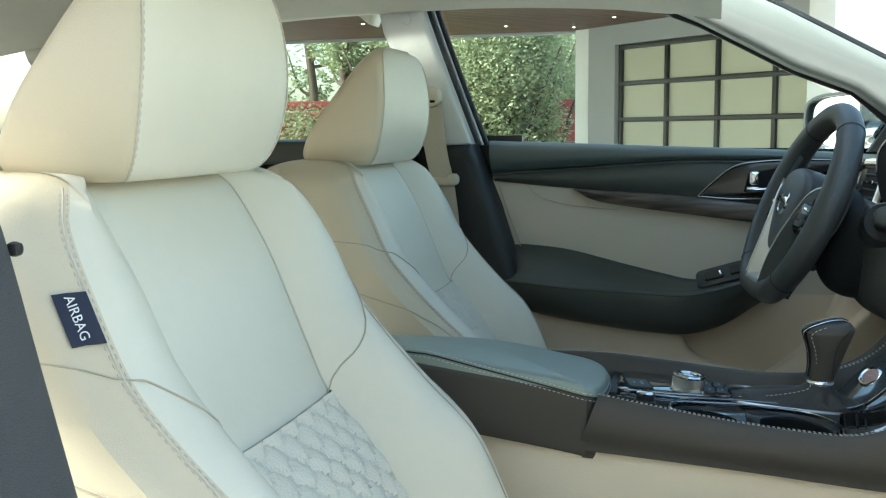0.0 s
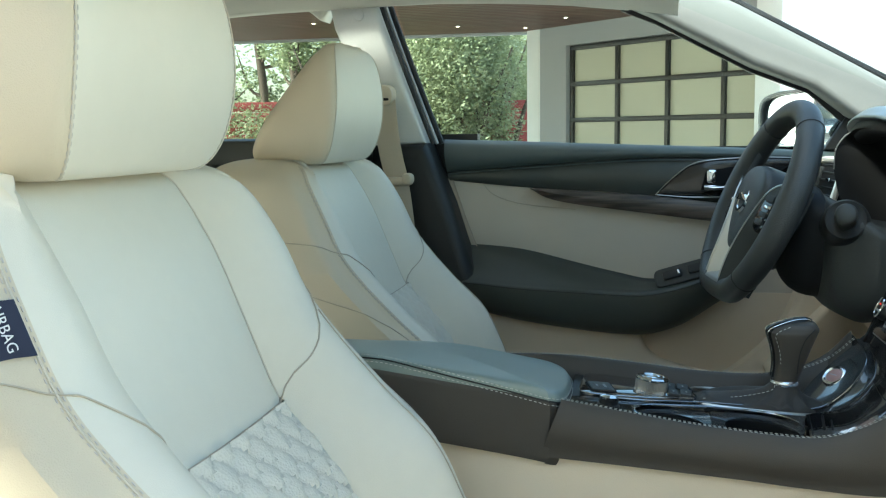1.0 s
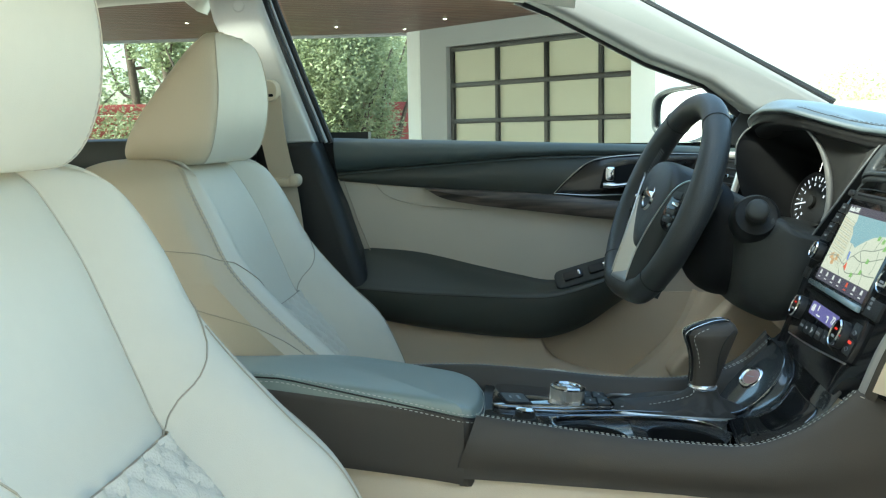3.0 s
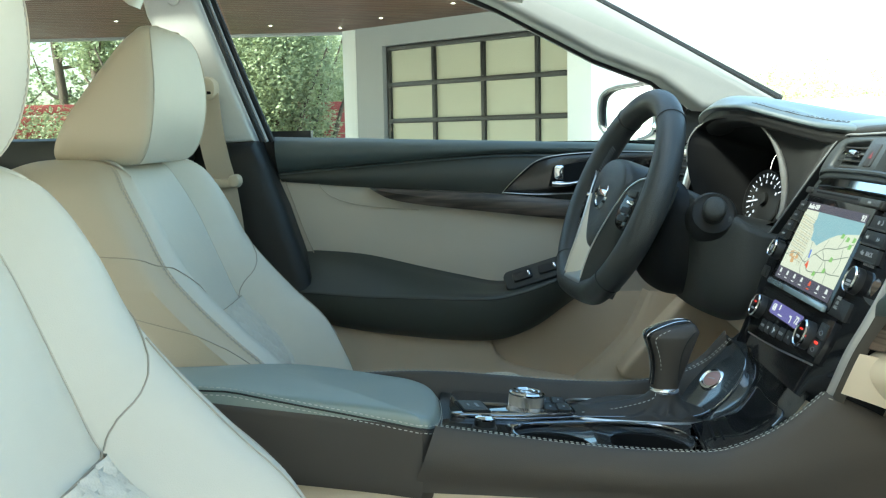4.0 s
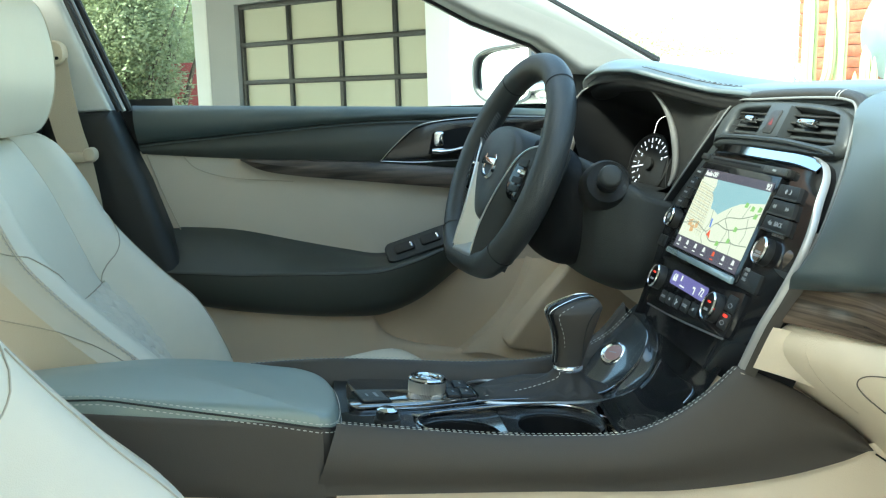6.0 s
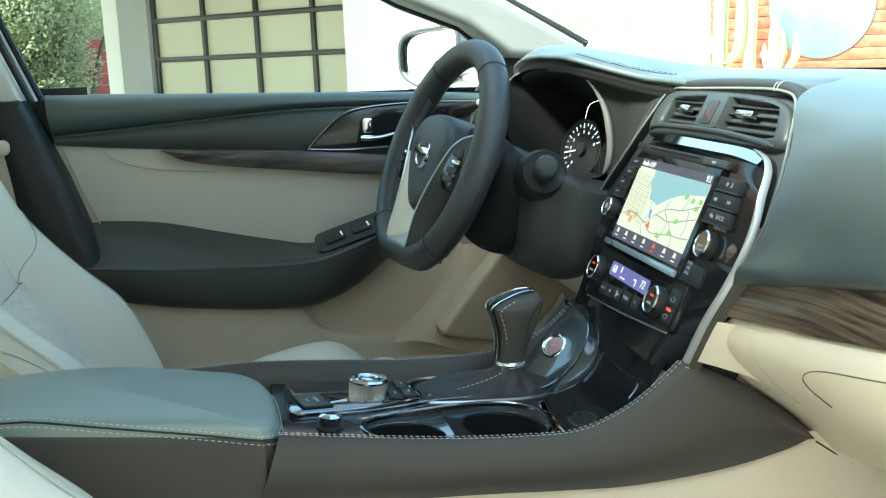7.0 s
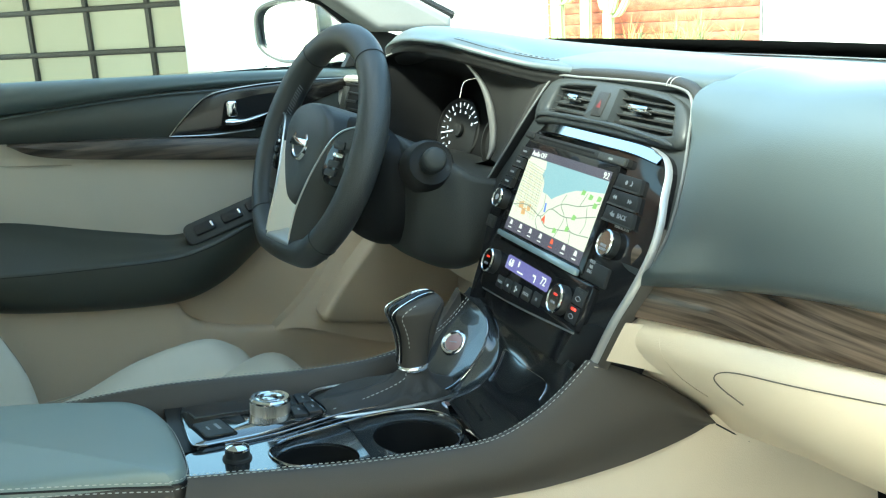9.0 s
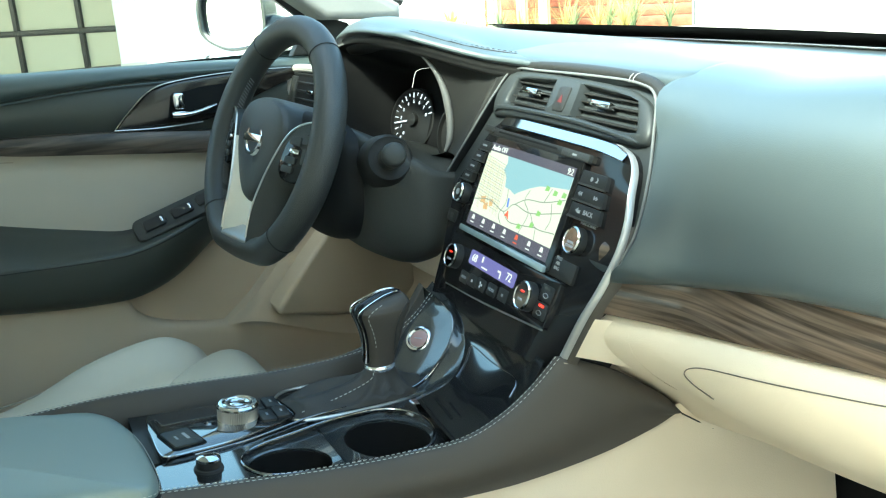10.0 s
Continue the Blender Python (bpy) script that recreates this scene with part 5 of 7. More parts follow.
# gear shifter
gs = thing("gear_shifter", "leather gear shifter with chrome spine and pleated boot", "gear shifter")
bo = [[(0.514 - 0.374 + dx, y, h) for dx, y in o] for o, h in (
    (((0, 0.056), (0.0, 0.030), (0.012, 0.003), (0.10, 0.012), (0.15, 0.035), (0.15, 0.075), (0.10, 0.082), (0.02, 0.075)), -0.004),
    (((0.010, 0.055), (0.009, 0.031), (0.026, 0.008), (0.102, 0.015), (0.146, 0.036), (0.146, 0.071), (0.10, 0.079), (0.030, 0.072)), 0.003),
    (((0.016, 0.054), (0.014, 0.032), (0.034, 0.010), (0.104, 0.017), (0.142, 0.036), (0.142, 0.068), (0.10, 0.076), (0.036, 0.070)), 0.005),
    (((0.05, 0.052), (0.046, 0.034), (0.064, 0.018), (0.108, 0.021), (0.130, 0.036), (0.130, 0.060), (0.104, 0.068), (0.064, 0.064)), 0.009),
    (((0.078, 0.048), (0.074, 0.036), (0.084, 0.026), (0.108, 0.027), (0.120, 0.037), (0.118, 0.052), (0.105, 0.056), (0.086, 0.054)), 0.018),
    (((0.090, 0.044), (0.089, 0.038), (0.093, 0.031), (0.107, 0.031), (0.113, 0.038), (0.112, 0.045), (0.105, 0.048), (0.096, 0.048)), 0.031))]
bv, bf = loft(bo, 22, 64)
bv = [(x, y, z + 0.0045 * math.sin(8 * math.atan2(y - 0.040, x - 0.238)) * min(1, max(0, 1 - abs(z - 0.008) / 0.012))) for x, y, z in bv]
part("boot", move((bv, bf), DECK), BOOT, gs, "pleated dark leather boot", sharp=80)
part("boot_frame", move(tube([(x, y, 0.0) for x, y in closed2([(0.135, 0.056), (0.135, 0.028), (0.150, -0.001), (0.24, 0.008), (0.294, 0.033), (0.294, 0.078), (0.24, 0.086), (0.158, 0.080)], 60)], 0.0016, 6, closed=True), DECK), SATIN, gs)
part("stitching", stitches([tuple(DECK @ Vector(q)) for q in spline([(0.15, 0.012, 0.003), (0.19, 0.02, 0.009), (0.225, 0.026, 0.020), (0.228, 0.030, 0.030)], 20)], 0.003, 0.0022, 0.0005), THREAD, gs)
SY = 0.042
GRIP = ((0.703, 0.6015, 0.6290, 0.0125), (0.715, 0.6035, 0.6330, 0.0135), (0.7295, 0.6035, 0.6385, 0.0150), (0.7425, 0.6015, 0.6430, 0.0175), (0.7530, 0.5985, 0.6470, 0.0195), (0.7610, 0.5965, 0.6500, 0.0205))


def grip_ring(xa, za, xb, zb, d):
    """A rounded-box ring of the grip between its rear and front edge."""
    out = []
    for a in np.linspace(0, 2 * math.pi, 24, endpoint=False):
        c, q = math.cos(a), math.sin(a)
        k = (abs(c) ** 2.8 + abs(q) ** 2.8) ** (-1 / 2.8)
        f = 0.5 + 0.5 * c * k
        out.append((xa + (xb - xa) * f, SY + d * q * k, za + (zb - za) * f))
    return out


rings_g = [grip_ring(xa, z, xb, z, d) for z, xa, xb, d in GRIP]
rings_g += [grip_ring(xa, za, xb, zb, d) for (zb, xa, za, xb, d) in ((0.7650, 0.5975, 0.7640, 0.6515, 0.0195), (0.7690, 0.6000, 0.7670, 0.6500, 0.0180), (0.7735, 0.6060, 0.7695, 0.6465, 0.0145), (0.7755, 0.6150, 0.7725, 0.6400, 0.0080))]
part("grip", loft(rings_g, 40, 48), BROWN_BLACK, gs, "dark leather grip", sharp=80)
# gloss inlay on the rear edge and over the top, between chrome lines
inl_ = spline([(0.6008, 0.709, 0.0045), (0.6022, 0.722, 0.0055), (0.6015, 0.736, 0.0075), (0.5990, 0.748, 0.0095), (0.5955, 0.759, 0.0110), (0.5962, 0.7640, 0.0118), (0.6015, 0.7678, 0.0112), (0.6120, 0.7722, 0.0098), (0.6250, 0.7762, 0.0082), (0.6370, 0.7770, 0.0060), (0.6430, 0.7745, 0.0035)], 44)
tan_ = np.gradient(inl_[:, :2], axis=0)
nrm_ = np.stack([-tan_[:, 1], tan_[:, 0]], 1) / np.linalg.norm(tan_, axis=1)[:, None]
nrm_[:, :] *= np.where(nrm_[:, :1] * (inl_[:, :1] - 0.622) + nrm_[:, 1:] * (inl_[:, 1:2] - 0.750) > 0, 1, -1)
part("spine", grid(np.array([[(x + o * nx, SY + f * w, z + o * nz) for (x, z, w), (nx, nz) in zip(inl_, nrm_)] for f, o in ((-1.0, -0.004), (-0.95, 0.0008), (0.0, 0.0022), (0.95, 0.0008), (1.0, -0.004))])), PIANO, gs, "gloss black grip spine", sharp=80)
for s in (-1, 1):
    part("chrome_edge", tube([(x + 0.0008 * nx, SY + s * w * 1.03, z + 0.0008 * nz) for (x, z, w), (nx, nz) in zip(inl_, nrm_)], 0.0005, 6), CHROME, gs)
    part("stitching", stitches([(x + 0.0075, SY + s * (w + 0.0062), z - 0.002) for x, z, w in inl_[1:32]], 0.003, 0.0022, 0.0004), THREAD, gs)
    part("grip_seam", tube(spline([(0.6270, SY + s * 0.0160, 0.716), (0.6290, SY + s * 0.0178, 0.738), (0.6345, SY + s * 0.0200, 0.7560), (0.6450, SY + s * 0.0165, 0.7680)], 20), 0.0006, 5), BLACK, gs)
part("collar", lathe([(0.0148, 0.0), (0.0160, 0.002), (0.0160, 0.0045), (0.0145, 0.0065)], axes((0.615, SY, 0.699), (1, 0, 0), (0, 1, 0), (0.03, 0, 1)), 32), CHROME, gs)

# start button housing: a dished plate that rises to the dashboard, chrome rimmed
sb = thing("start_button", "round dusky pink start button in a chrome ring on the console", "button")
SBN = Vector((-0.68, -0.18, 0.71)).normalized()
SBU = Vector((0.63, -0.78, 0)).normalized()
SB = axes((0.6780, 0.0837, 0.7012), SBU, SBN.cross(SBU).normalized(), SBN)
rim_a = spline([(0.634, 0.024, 0.676), (0.655, 0.034, 0.676), (0.6747, 0.0377, 0.6888), (0.6938, 0.0419, 0.7082), (0.7057, 0.0559, 0.7231), (0.7092, 0.0770, 0.7318), (0.7080, 0.0947, 0.7352), (0.7066, 0.1185, 0.7398), (0.7036, 0.1380, 0.7424)], 40)
rim_b = spline([(0.620, 0.066, 0.670), (0.636, 0.082, 0.674), (0.652, 0.098, 0.688), (0.666, 0.109, 0.703), (0.680, 0.119, 0.717), (0.692, 0.130, 0.730), (0.7022, 0.139, 0.7415)], 40)
part("plate", grid(np.array([rim_a * (1 - f) + rim_b * f - np.array(SBN) * 0.004 * math.sin(math.pi * f) for f in np.linspace(0, 1, 10)])), SLATE, sb, sharp=80)
part("ring", lathe([(0.0106, 0.002), (0.0118, 0.0036), (0.0140, 0.0030), (0.0156, 0.0004), (0.0160, -0.014)], SB, 40), CHROME, sb)
part("button", lathe([(0.0001, 0.0030), (0.0090, 0.0027), (0.0104, 0.0015), (0.0104, 0.0)], SB, 30), mat("dusky_pink_button", (0.34, 0.21, 0.20), 0.3), sb)
part("mark", move(box(-0.0045, 0.0045, -0.0006, 0.0006, 0.0031, 0.0033), SB), GREY_PRINT, sb)
# chrome sweep from the deck to the start button
sweep = [tuple(DECK @ Vector((x, y, 0.0015))) for x, y in ((0.040, -0.0395), (0.085, -0.0285), (0.12, -0.0140), (0.151, -0.0005), (0.19, 0.0100), (0.228, 0.0200))]
part("chrome_sweep", tube(spline(sweep + [tuple(q) for q in rim_a[2::6]] + [tuple(rim_a[-1])], 90), 0.0009, 8), DARK_CHROME, con, "chrome trim line")
# storage bin before the cups
bin_geo = loft([[(0.622, -0.116, 0.684), (0.628, -0.06, 0.680), (0.632, -0.012, 0.680)], [(0.66, -0.116, 0.690), (0.668, -0.06, 0.686), (0.676, 0.0, 0.688)], [(0.695, -0.116, 0.712), (0.702, -0.05, 0.708), (0.706, 0.03, 0.712)], [(0.716, -0.116, 0.738), (0.722, -0.03, 0.736), (0.718, 0.095, 0.737)]], 16, 16, closed=False)
part("bin_lid", bin_geo, LACQUER, con, "gloss black storage bin lid")
lidp = np.array(bin_geo[0]).reshape(16, 16, 3)
lid_edge = spline([tuple(q + np.array((0.0, -0.004, -0.002))) for q in lidp[:, 15]] + [(0.722, 0.142, 0.742)], 40)
part("bin_surround", grid(np.array([rim_a + np.array((0, 0, -0.002)), rim_a * 0.75 + lid_edge * 0.25 + np.array((0, 0, -0.006)), rim_a * 0.4 + lid_edge * 0.6 + np.array((0, 0, -0.006)), lid_edge])), SLATE, con, sharp=80)


def on_lid(i, j):
    a, b = int(min(i, 14)), int(min(j, 14))
    f, g = i - a, j - b
    return lidp[a, b] * (1 - f) * (1 - g) + lidp[a + 1, b] * f * (1 - g) + lidp[a, b + 1] * (1 - f) * g + lidp[a + 1, b + 1] * f * g


part("bin_frame", tube([on_lid(i, j) + np.array((-0.0004, 0, 0.0006)) for i, j in spline([(5.5, 14.2), (8.5, 14.0), (9.8, 13.6), (10.3, 12.6), (10.3, 9.5), (10.6, 6.0), (10.7, 3.8), (10.1, 2.6), (8.5, 2.0)], 30)], 0.0005, 6), DARK_CHROME, con)

for i0, j0, j1, r_ in ((0.4, 14.5, 1.0, 0.0006), (1.9, 13.0, 6.5, 0.0016), (2.9, 10.5, 6.0, 0.0010)):
    part("bin_seam", tube([on_lid(i0, j) + np.array((0, 0, 0.0003)) for j in np.linspace(j0, j1, 12)], r_, 6), DEEP, con)

# ---- dashboard ----
dash = thing("dashboard", "charcoal dashboard with hooded gauges, wood strip and cream lower half", "dashboard")
# passenger side body: profile swept along y
prof = ((1.22, 0.956), (1.02, 0.974), (0.91, 0.984), (0.850, 0.979), (0.818, 0.965), (0.799, 0.940), (0.788, 0.905), (0.781, 0.872), (0.777, 0.850), (0.783, 0.841), (0.80, 0.839))


def sweep_y(prof, stations, n, m):
    """A sheet that carries a side profile along y; stations: y, shift in x, shift in z."""
    return loft([[(x + dx, y, z + dz) for x, z in prof] for y, dx, dz in stations], n, m, closed=False)


ST = ((-0.25, -0.002, 0.0), (-0.36, 0.0, 0.012), (-0.50, 0.02, 0.018), (-0.66, 0.06, 0.016), (-0.72, 0.12, 0.01))
near = ((1.22, 0.956), (1.02, 0.975), (0.92, 0.985), (0.868, 0.983), (0.836, 0.968), (0.814, 0.935), (0.790, 0.898), (0.768, 0.86), (0.755, 0.836), (0.758, 0.824), (0.78, 0.820))


def stack_point(u, v, h=0.0):
    return tuple(Vector((0.768, 0.008, 0.866)) + SU * u + SV * v + SN * h)


SN = Vector((-0.870, 0.031, 0.492)).normalized()
SU = Vector((-0.036, -1, 0)).normalized()
SV = SN.cross(SU).normalized()
EDGE = ((0.152, 0.119, 0.0), (0.171, 0.080, -0.001), (0.188, 0.040, -0.002), (0.198, -0.004, -0.005), (0.192, -0.032, -0.010), (0.184, -0.046, -0.014), (0.178, -0.055, -0.022))
secs = [[(1.22, -0.150, 0.955), (1.02, -0.150, 0.974), (0.92, -0.148, 0.985), (0.862, -0.146, 0.982)] + [stack_point(u - 0.002, v, h - 0.016) for u, v, h in EDGE],
        [(1.22, -0.160, 0.956), (1.02, -0.160, 0.975), (0.92, -0.158, 0.986), (0.862, -0.156, 0.984)] + [stack_point(u + 0.003, v, h - 0.001) for u, v, h in EDGE],
        [(1.22, -0.170, 0.956), (1.02, -0.170, 0.975), (0.92, -0.170, 0.986), (0.862, -0.170, 0.984)] + [stack_point(u + 0.012, v - 0.001, h * 0.7 + 0.002) for u, v, h in EDGE],
        [(x * 0.35 + X * 0.65 - 0.004, -0.228, z * 0.35 + Z * 0.65 + 0.001) for (x, z), (X, Z) in zip(near, prof)]]
secs += [[(x + dx, y, z + dz) for x, z in prof] for y, dx, dz in ST]
# the lower hem falls evenly from the far end towards the stack
for s, lift in zip(secs, (0.013, 0.013, 0.012, -0.009, -0.008)):
    for k, w in ((-4, 0.3), (-3, 0.7), (-2, 1.0), (-1, 1.0)):
        s[k] = (s[k][0], s[k][1], s[k][2] + lift * w)
pv, pf = loft(secs, 64, 60, closed=False)
pv = np.array(pv).reshape(64, 60, 3)
for _ in range(60):
    pv[12:-1] = pv[12:-1] * 0.5 + (pv[11:-2] + pv[13:]) * 0.25
part("upper_pad", ([tuple(v) for v in pv.reshape(-1, 3)], pf), CHAR, dash, "smooth charcoal upper pad", sharp=80)
wprof = ((0.80, 0.852), (0.789, 0.846), (0.787, 0.826), (0.781, 0.810), (0.778, 0.793), (0.782, 0.790), (0.80, 0.788))
WS = ((-0.095, -0.034, -0.006), (-0.130, -0.030, -0.004), (-0.165, -0.023, -0.001), (-0.205, -0.010, 0.001), (-0.25, -0.002, 0.003), (-0.36, 0.0, 0.020), (-0.50, 0.02, 0.035), (-0.70, 0.08, 0.04))
WOOD = ((-0.150, -0.034, -0.001), (-0.175, -0.026, 0.0), (-0.205, -0.015, 0.001)) + WS[4:]
part("wood_strip", sweep_y(wprof, WOOD, 40, 24), ZEBRA, dash, "dark zebrano wood strip")
gprof = ((0.80, 0.792), (0.785, 0.790), (0.773, 0.780), (0.770, 0.760), (0.782, 0.735), (0.82, 0.700), (0.87, 0.665), (0.90, 0.640))
gnear = ((0.80, 0.792), (0.785, 0.790), (0.777, 0.7785), (0.7815, 0.7605), (0.804, 0.7355), (0.8465, 0.7025), (0.888, 0.669), (0.912, 0.644))


def low_geo(n, m):
    """The cream lower sheet: it draws back where it meets the console."""
    secs = []
    for y, dx, dz in WS:
        f = float(np.interp(-y, (0.14, 0.30), (1, 0)))
        secs.append([(x * (1 - f) + X * f + dx, y, z * (1 - f) + Z * f + dz) for (x, z), (X, Z) in zip(gprof, gnear)])
    return loft(secs, n, m, closed=False)


part("lower_pad", low_geo(60, 40), BEIGE, dash, "cream glovebox front", sharp=80)
low_sheet = np.array(low_geo(500, 320)[0])


def on_low(y, z):
    """The place of the cream lower sheet at a given y and z."""
    near_ = low_sheet[np.argsort((low_sheet[:, 1] - y) ** 2 + (low_sheet[:, 2] - z) ** 2)[:4]]
    return (near_[:, 0].min() - 0.0005, y, z)


part("glovebox_gap", tube([on_low(y, z) for y, z in spline([(-0.60, 0.826), (-0.50, 0.816), (-0.416, 0.802), (-0.32, 0.784), (-0.262, 0.771), (-0.241, 0.759), (-0.246, 0.749), (-0.262, 0.741)], 70)], 0.0005, 6), GAP, dash)
part("lower_back", loft([[(0.93, -0.10, 0.63), (1.07, -0.10, 0.56), (1.16, -0.10, 0.45), (1.2, -0.10, 0.30)], [(0.91, -0.40, 0.67), (1.0, -0.4, 0.62), (1.12, -0.4, 0.5), (1.2, -0.4, 0.30)], [(0.99, -0.72, 0.68), (1.05, -0.72, 0.62), (1.12, -0.72, 0.5), (1.2, -0.72, 0.30)]], 12, 16, closed=False), CARPET, dash)
part("kick_beige", loft([[(0.70, -0.105, 0.64), (0.80, -0.10, 0.655), (0.89, -0.10, 0.66), (1.0, -0.10, 0.64)], [(0.70, -0.11, 0.55), (0.80, -0.11, 0.55), (0.90, -0.11, 0.56), (1.05, -0.11, 0.55)], [(0.70, -0.14, 0.31), (0.80, -0.14, 0.31), (0.9, -0.14, 0.31), (1.05, -0.14, 0.31)]], 12, 16, closed=False), BEIGE, dash)
part("kick_filler", grid(np.array([[(x, -0.104 + 0.016 * (0.79 - z), z) for x in np.linspace(0.752, 0.915, 12)] for z in np.linspace(0.60, 0.765, 10)])), BEIGE, dash)
part("vent_slot", tube([(0.862, -0.122, 0.650), (0.90, -0.120, 0.623)], 0.0009, 6), BLACK, dash)
part("vent_slot", tube([(0.899, -0.120, 0.624), (0.911, -0.120, 0.616), (0.922, -0.120, 0.616)], 0.0026, 6), BLACK, dash)
# cowl behind the dash
part("cowl", box(1.16, 1.32, -0.70, 0.70, 0.90, 0.952, 0.01), BLACK, dash)
part("screen_band", grid(np.array([[(1.262 - 0.10 * (abs(y) / 0.7) ** 2, y, 0.953), (1.19 - 0.10 * (abs(y) / 0.7) ** 2, y, 0.978)] for y in np.linspace(-0.70, 0.70, 30)])), DEEP, dash)
# hood over the gauges
hood_rows = []
for y, xf, zf, zc in ((0.085, 0.832, 0.973, 0.980), (0.12, 0.820, 0.976, 0.983), (0.15, 0.808, 0.979, 0.986), (0.18, 0.793, 0.985, 0.993), (0.22, 0.771, 0.995, 1.004), (0.258, 0.752, 1.004, 1.013), (0.30, 0.747, 1.006, 1.020), (0.363, 0.745, 1.007, 1.025), (0.43, 0.746, 1.003, 1.022), (0.49, 0.752, 0.992, 1.012), (0.55, 0.775, 0.975, 0.995), (0.62, 0.815, 0.955, 0.972), (0.70, 0.86, 0.942, 0.952)):
    hood_rows.append([(xf + 0.016, y, zf - 0.008), (xf + 0.006, y, zf - 0.003), (xf + 0.001, y, zf + 0.001), (xf + 0.006, y, zf + 0.006), (xf + 0.03, y, zc - 0.002), (0.84, y, zc - 0.010), (0.92, y, 0.968 + 0.55 * (zc - 0.97)), (1.02, y, 0.968 + 0.25 * (zc - 0.97)), (1.20, y, 0.955)])
part("gauge_hood", loft(hood_rows, 44, 44, closed=False), CHAR, dash, "charcoal leather gauge hood", sharp=80)
part("hood_underside", loft([[(r[0][0] + 0.044, r[0][1], r[0][2] - 0.020), (r[0][0] + 0.004, r[0][1], r[0][2] - 0.014), (r[0][0] - 0.006, r[0][1], r[0][2] - 0.004), (r[1][0] + 0.001, r[1][1], r[1][2] - 0.0005)] for r in hood_rows], 12, 44, closed=False), BLACK, dash, sharp=80)
part("center_pad", loft([[(0.832 + d, y, 0.966 - d), (0.8315 + d, y, 0.976 - d), (0.838 + d, y, 0.983 - d), (0.86, y, 0.986 - d), (0.92, y, 0.987 - d), (1.05, y, 0.972 - d), (1.22, y, 0.955)] for y, d in ((-0.166, 0.006), (-0.145, 0.0015), (-0.05, 0.0), (0.05, 0.0), (0.150, 0.0))], 16, 24, closed=False), CHAR, dash, "charcoal centre dash top")
hood_pts = np.array(loft(hood_rows, 160, 160, closed=False)[0])


def on_hood(x, y):
    """The height of the hood at a place in plan."""
    near_h = hood_pts[np.argsort((hood_pts[:, 0] - x) ** 2 + (hood_pts[:, 1] - y) ** 2)[:6]]
    return (x, y, near_h[:, 2].max())


hs_line = [on_hood(x, y) for x, y in spline([(0.765, 0.255), (0.785, 0.215), (0.808, 0.178), (0.828, 0.150), (0.848, 0.120), (0.868, 0.085)], 70)]
part("hood_seam", tube([(x, y, z + 0.0002) for x, y, z in hs_line], 0.0005, 5), BLACK, dash)
part("stitching", stitches([(x + 0.005, y + 0.004, z + 0.0010) for x, y, z in hs_line], 0.0042, 0.0028, 0.0005), CHAR_SOFT, dash)
# gauge binnacle: a deep dark mouth with a silver edge towards the stack
gb = thing("gauge_cluster", "black instrument cluster with a white-marked dial and silver arch", "instrument cluster")
CL = axes((0.853, 0.367, 0.895), (0, -1, 0), Vector((0.30, 0, 0.954)).normalized(), Vector((-0.954, 0, 0.30)).normalized())
ARCH = [(0.7745, 0.252, 0.985), (0.792, 0.250, 0.9635), (0.803, 0.249, 0.938), (0.808, 0.249, 0.907), (0.806, 0.249, 0.880), (0.799, 0.250, 0.864)]
ARCH_FAR = [(0.745, 0.478, 0.885), (0.736, 0.488, 0.930), (0.738, 0.490, 0.960), (0.752, 0.486, 0.980)]
mouth = spline(ARCH + [(0.792, 0.300, 0.852), (0.780, 0.380, 0.848), (0.760, 0.450, 0.856)] + ARCH_FAR + [(0.752, 0.430, 0.990), (0.754, 0.367, 0.993), (0.760, 0.300, 0.992)], 80, True)
plate_ = []
for q in mouth:
    f = CL.inverted() @ Vector(q)
    plate_.append(tuple(CL @ Vector((f.x * 0.98, max(-0.075, min(0.070, f.y * 0.95 - 0.004)), 0.0))))
plate_ = np.array(plate_)
part("dial_plate", slab([((CL.inverted() @ Vector(q)).x, (CL.inverted() @ Vector(q)).y) for q in plate_][::-1], -0.006, -0.0005, CL), DEEP, gb)
part("shroud", grid(np.array([plate_, plate_ * 0.6 + mouth * 0.4, plate_ * 0.1 + mouth * 0.9, mouth]), close_v=True), COLUMN, gb)
part("silver_arch", tube(spline([(x - 0.002, y - 0.001, z) for x, y, z in ARCH], 36), np.interp(np.linspace(0, 1, 36), (0, 0.15, 0.5, 0.8, 1), (0.0008, 0.0022, 0.0050, 0.0042, 0.0015)), 10), SATIN_PAINT, gb, "satin silver arch")
part("far_arch", tube(spline([(0.736, 0.488, 0.930), (0.738, 0.490, 0.960), (0.750, 0.486, 0.981), (0.762, 0.470, 0.988)], 20), [0.0012] * 20, 6), SATIN_PAINT, gb)
GLOWW = glow("white_dial_light", (0.85, 0.9, 1.0), 0.28)
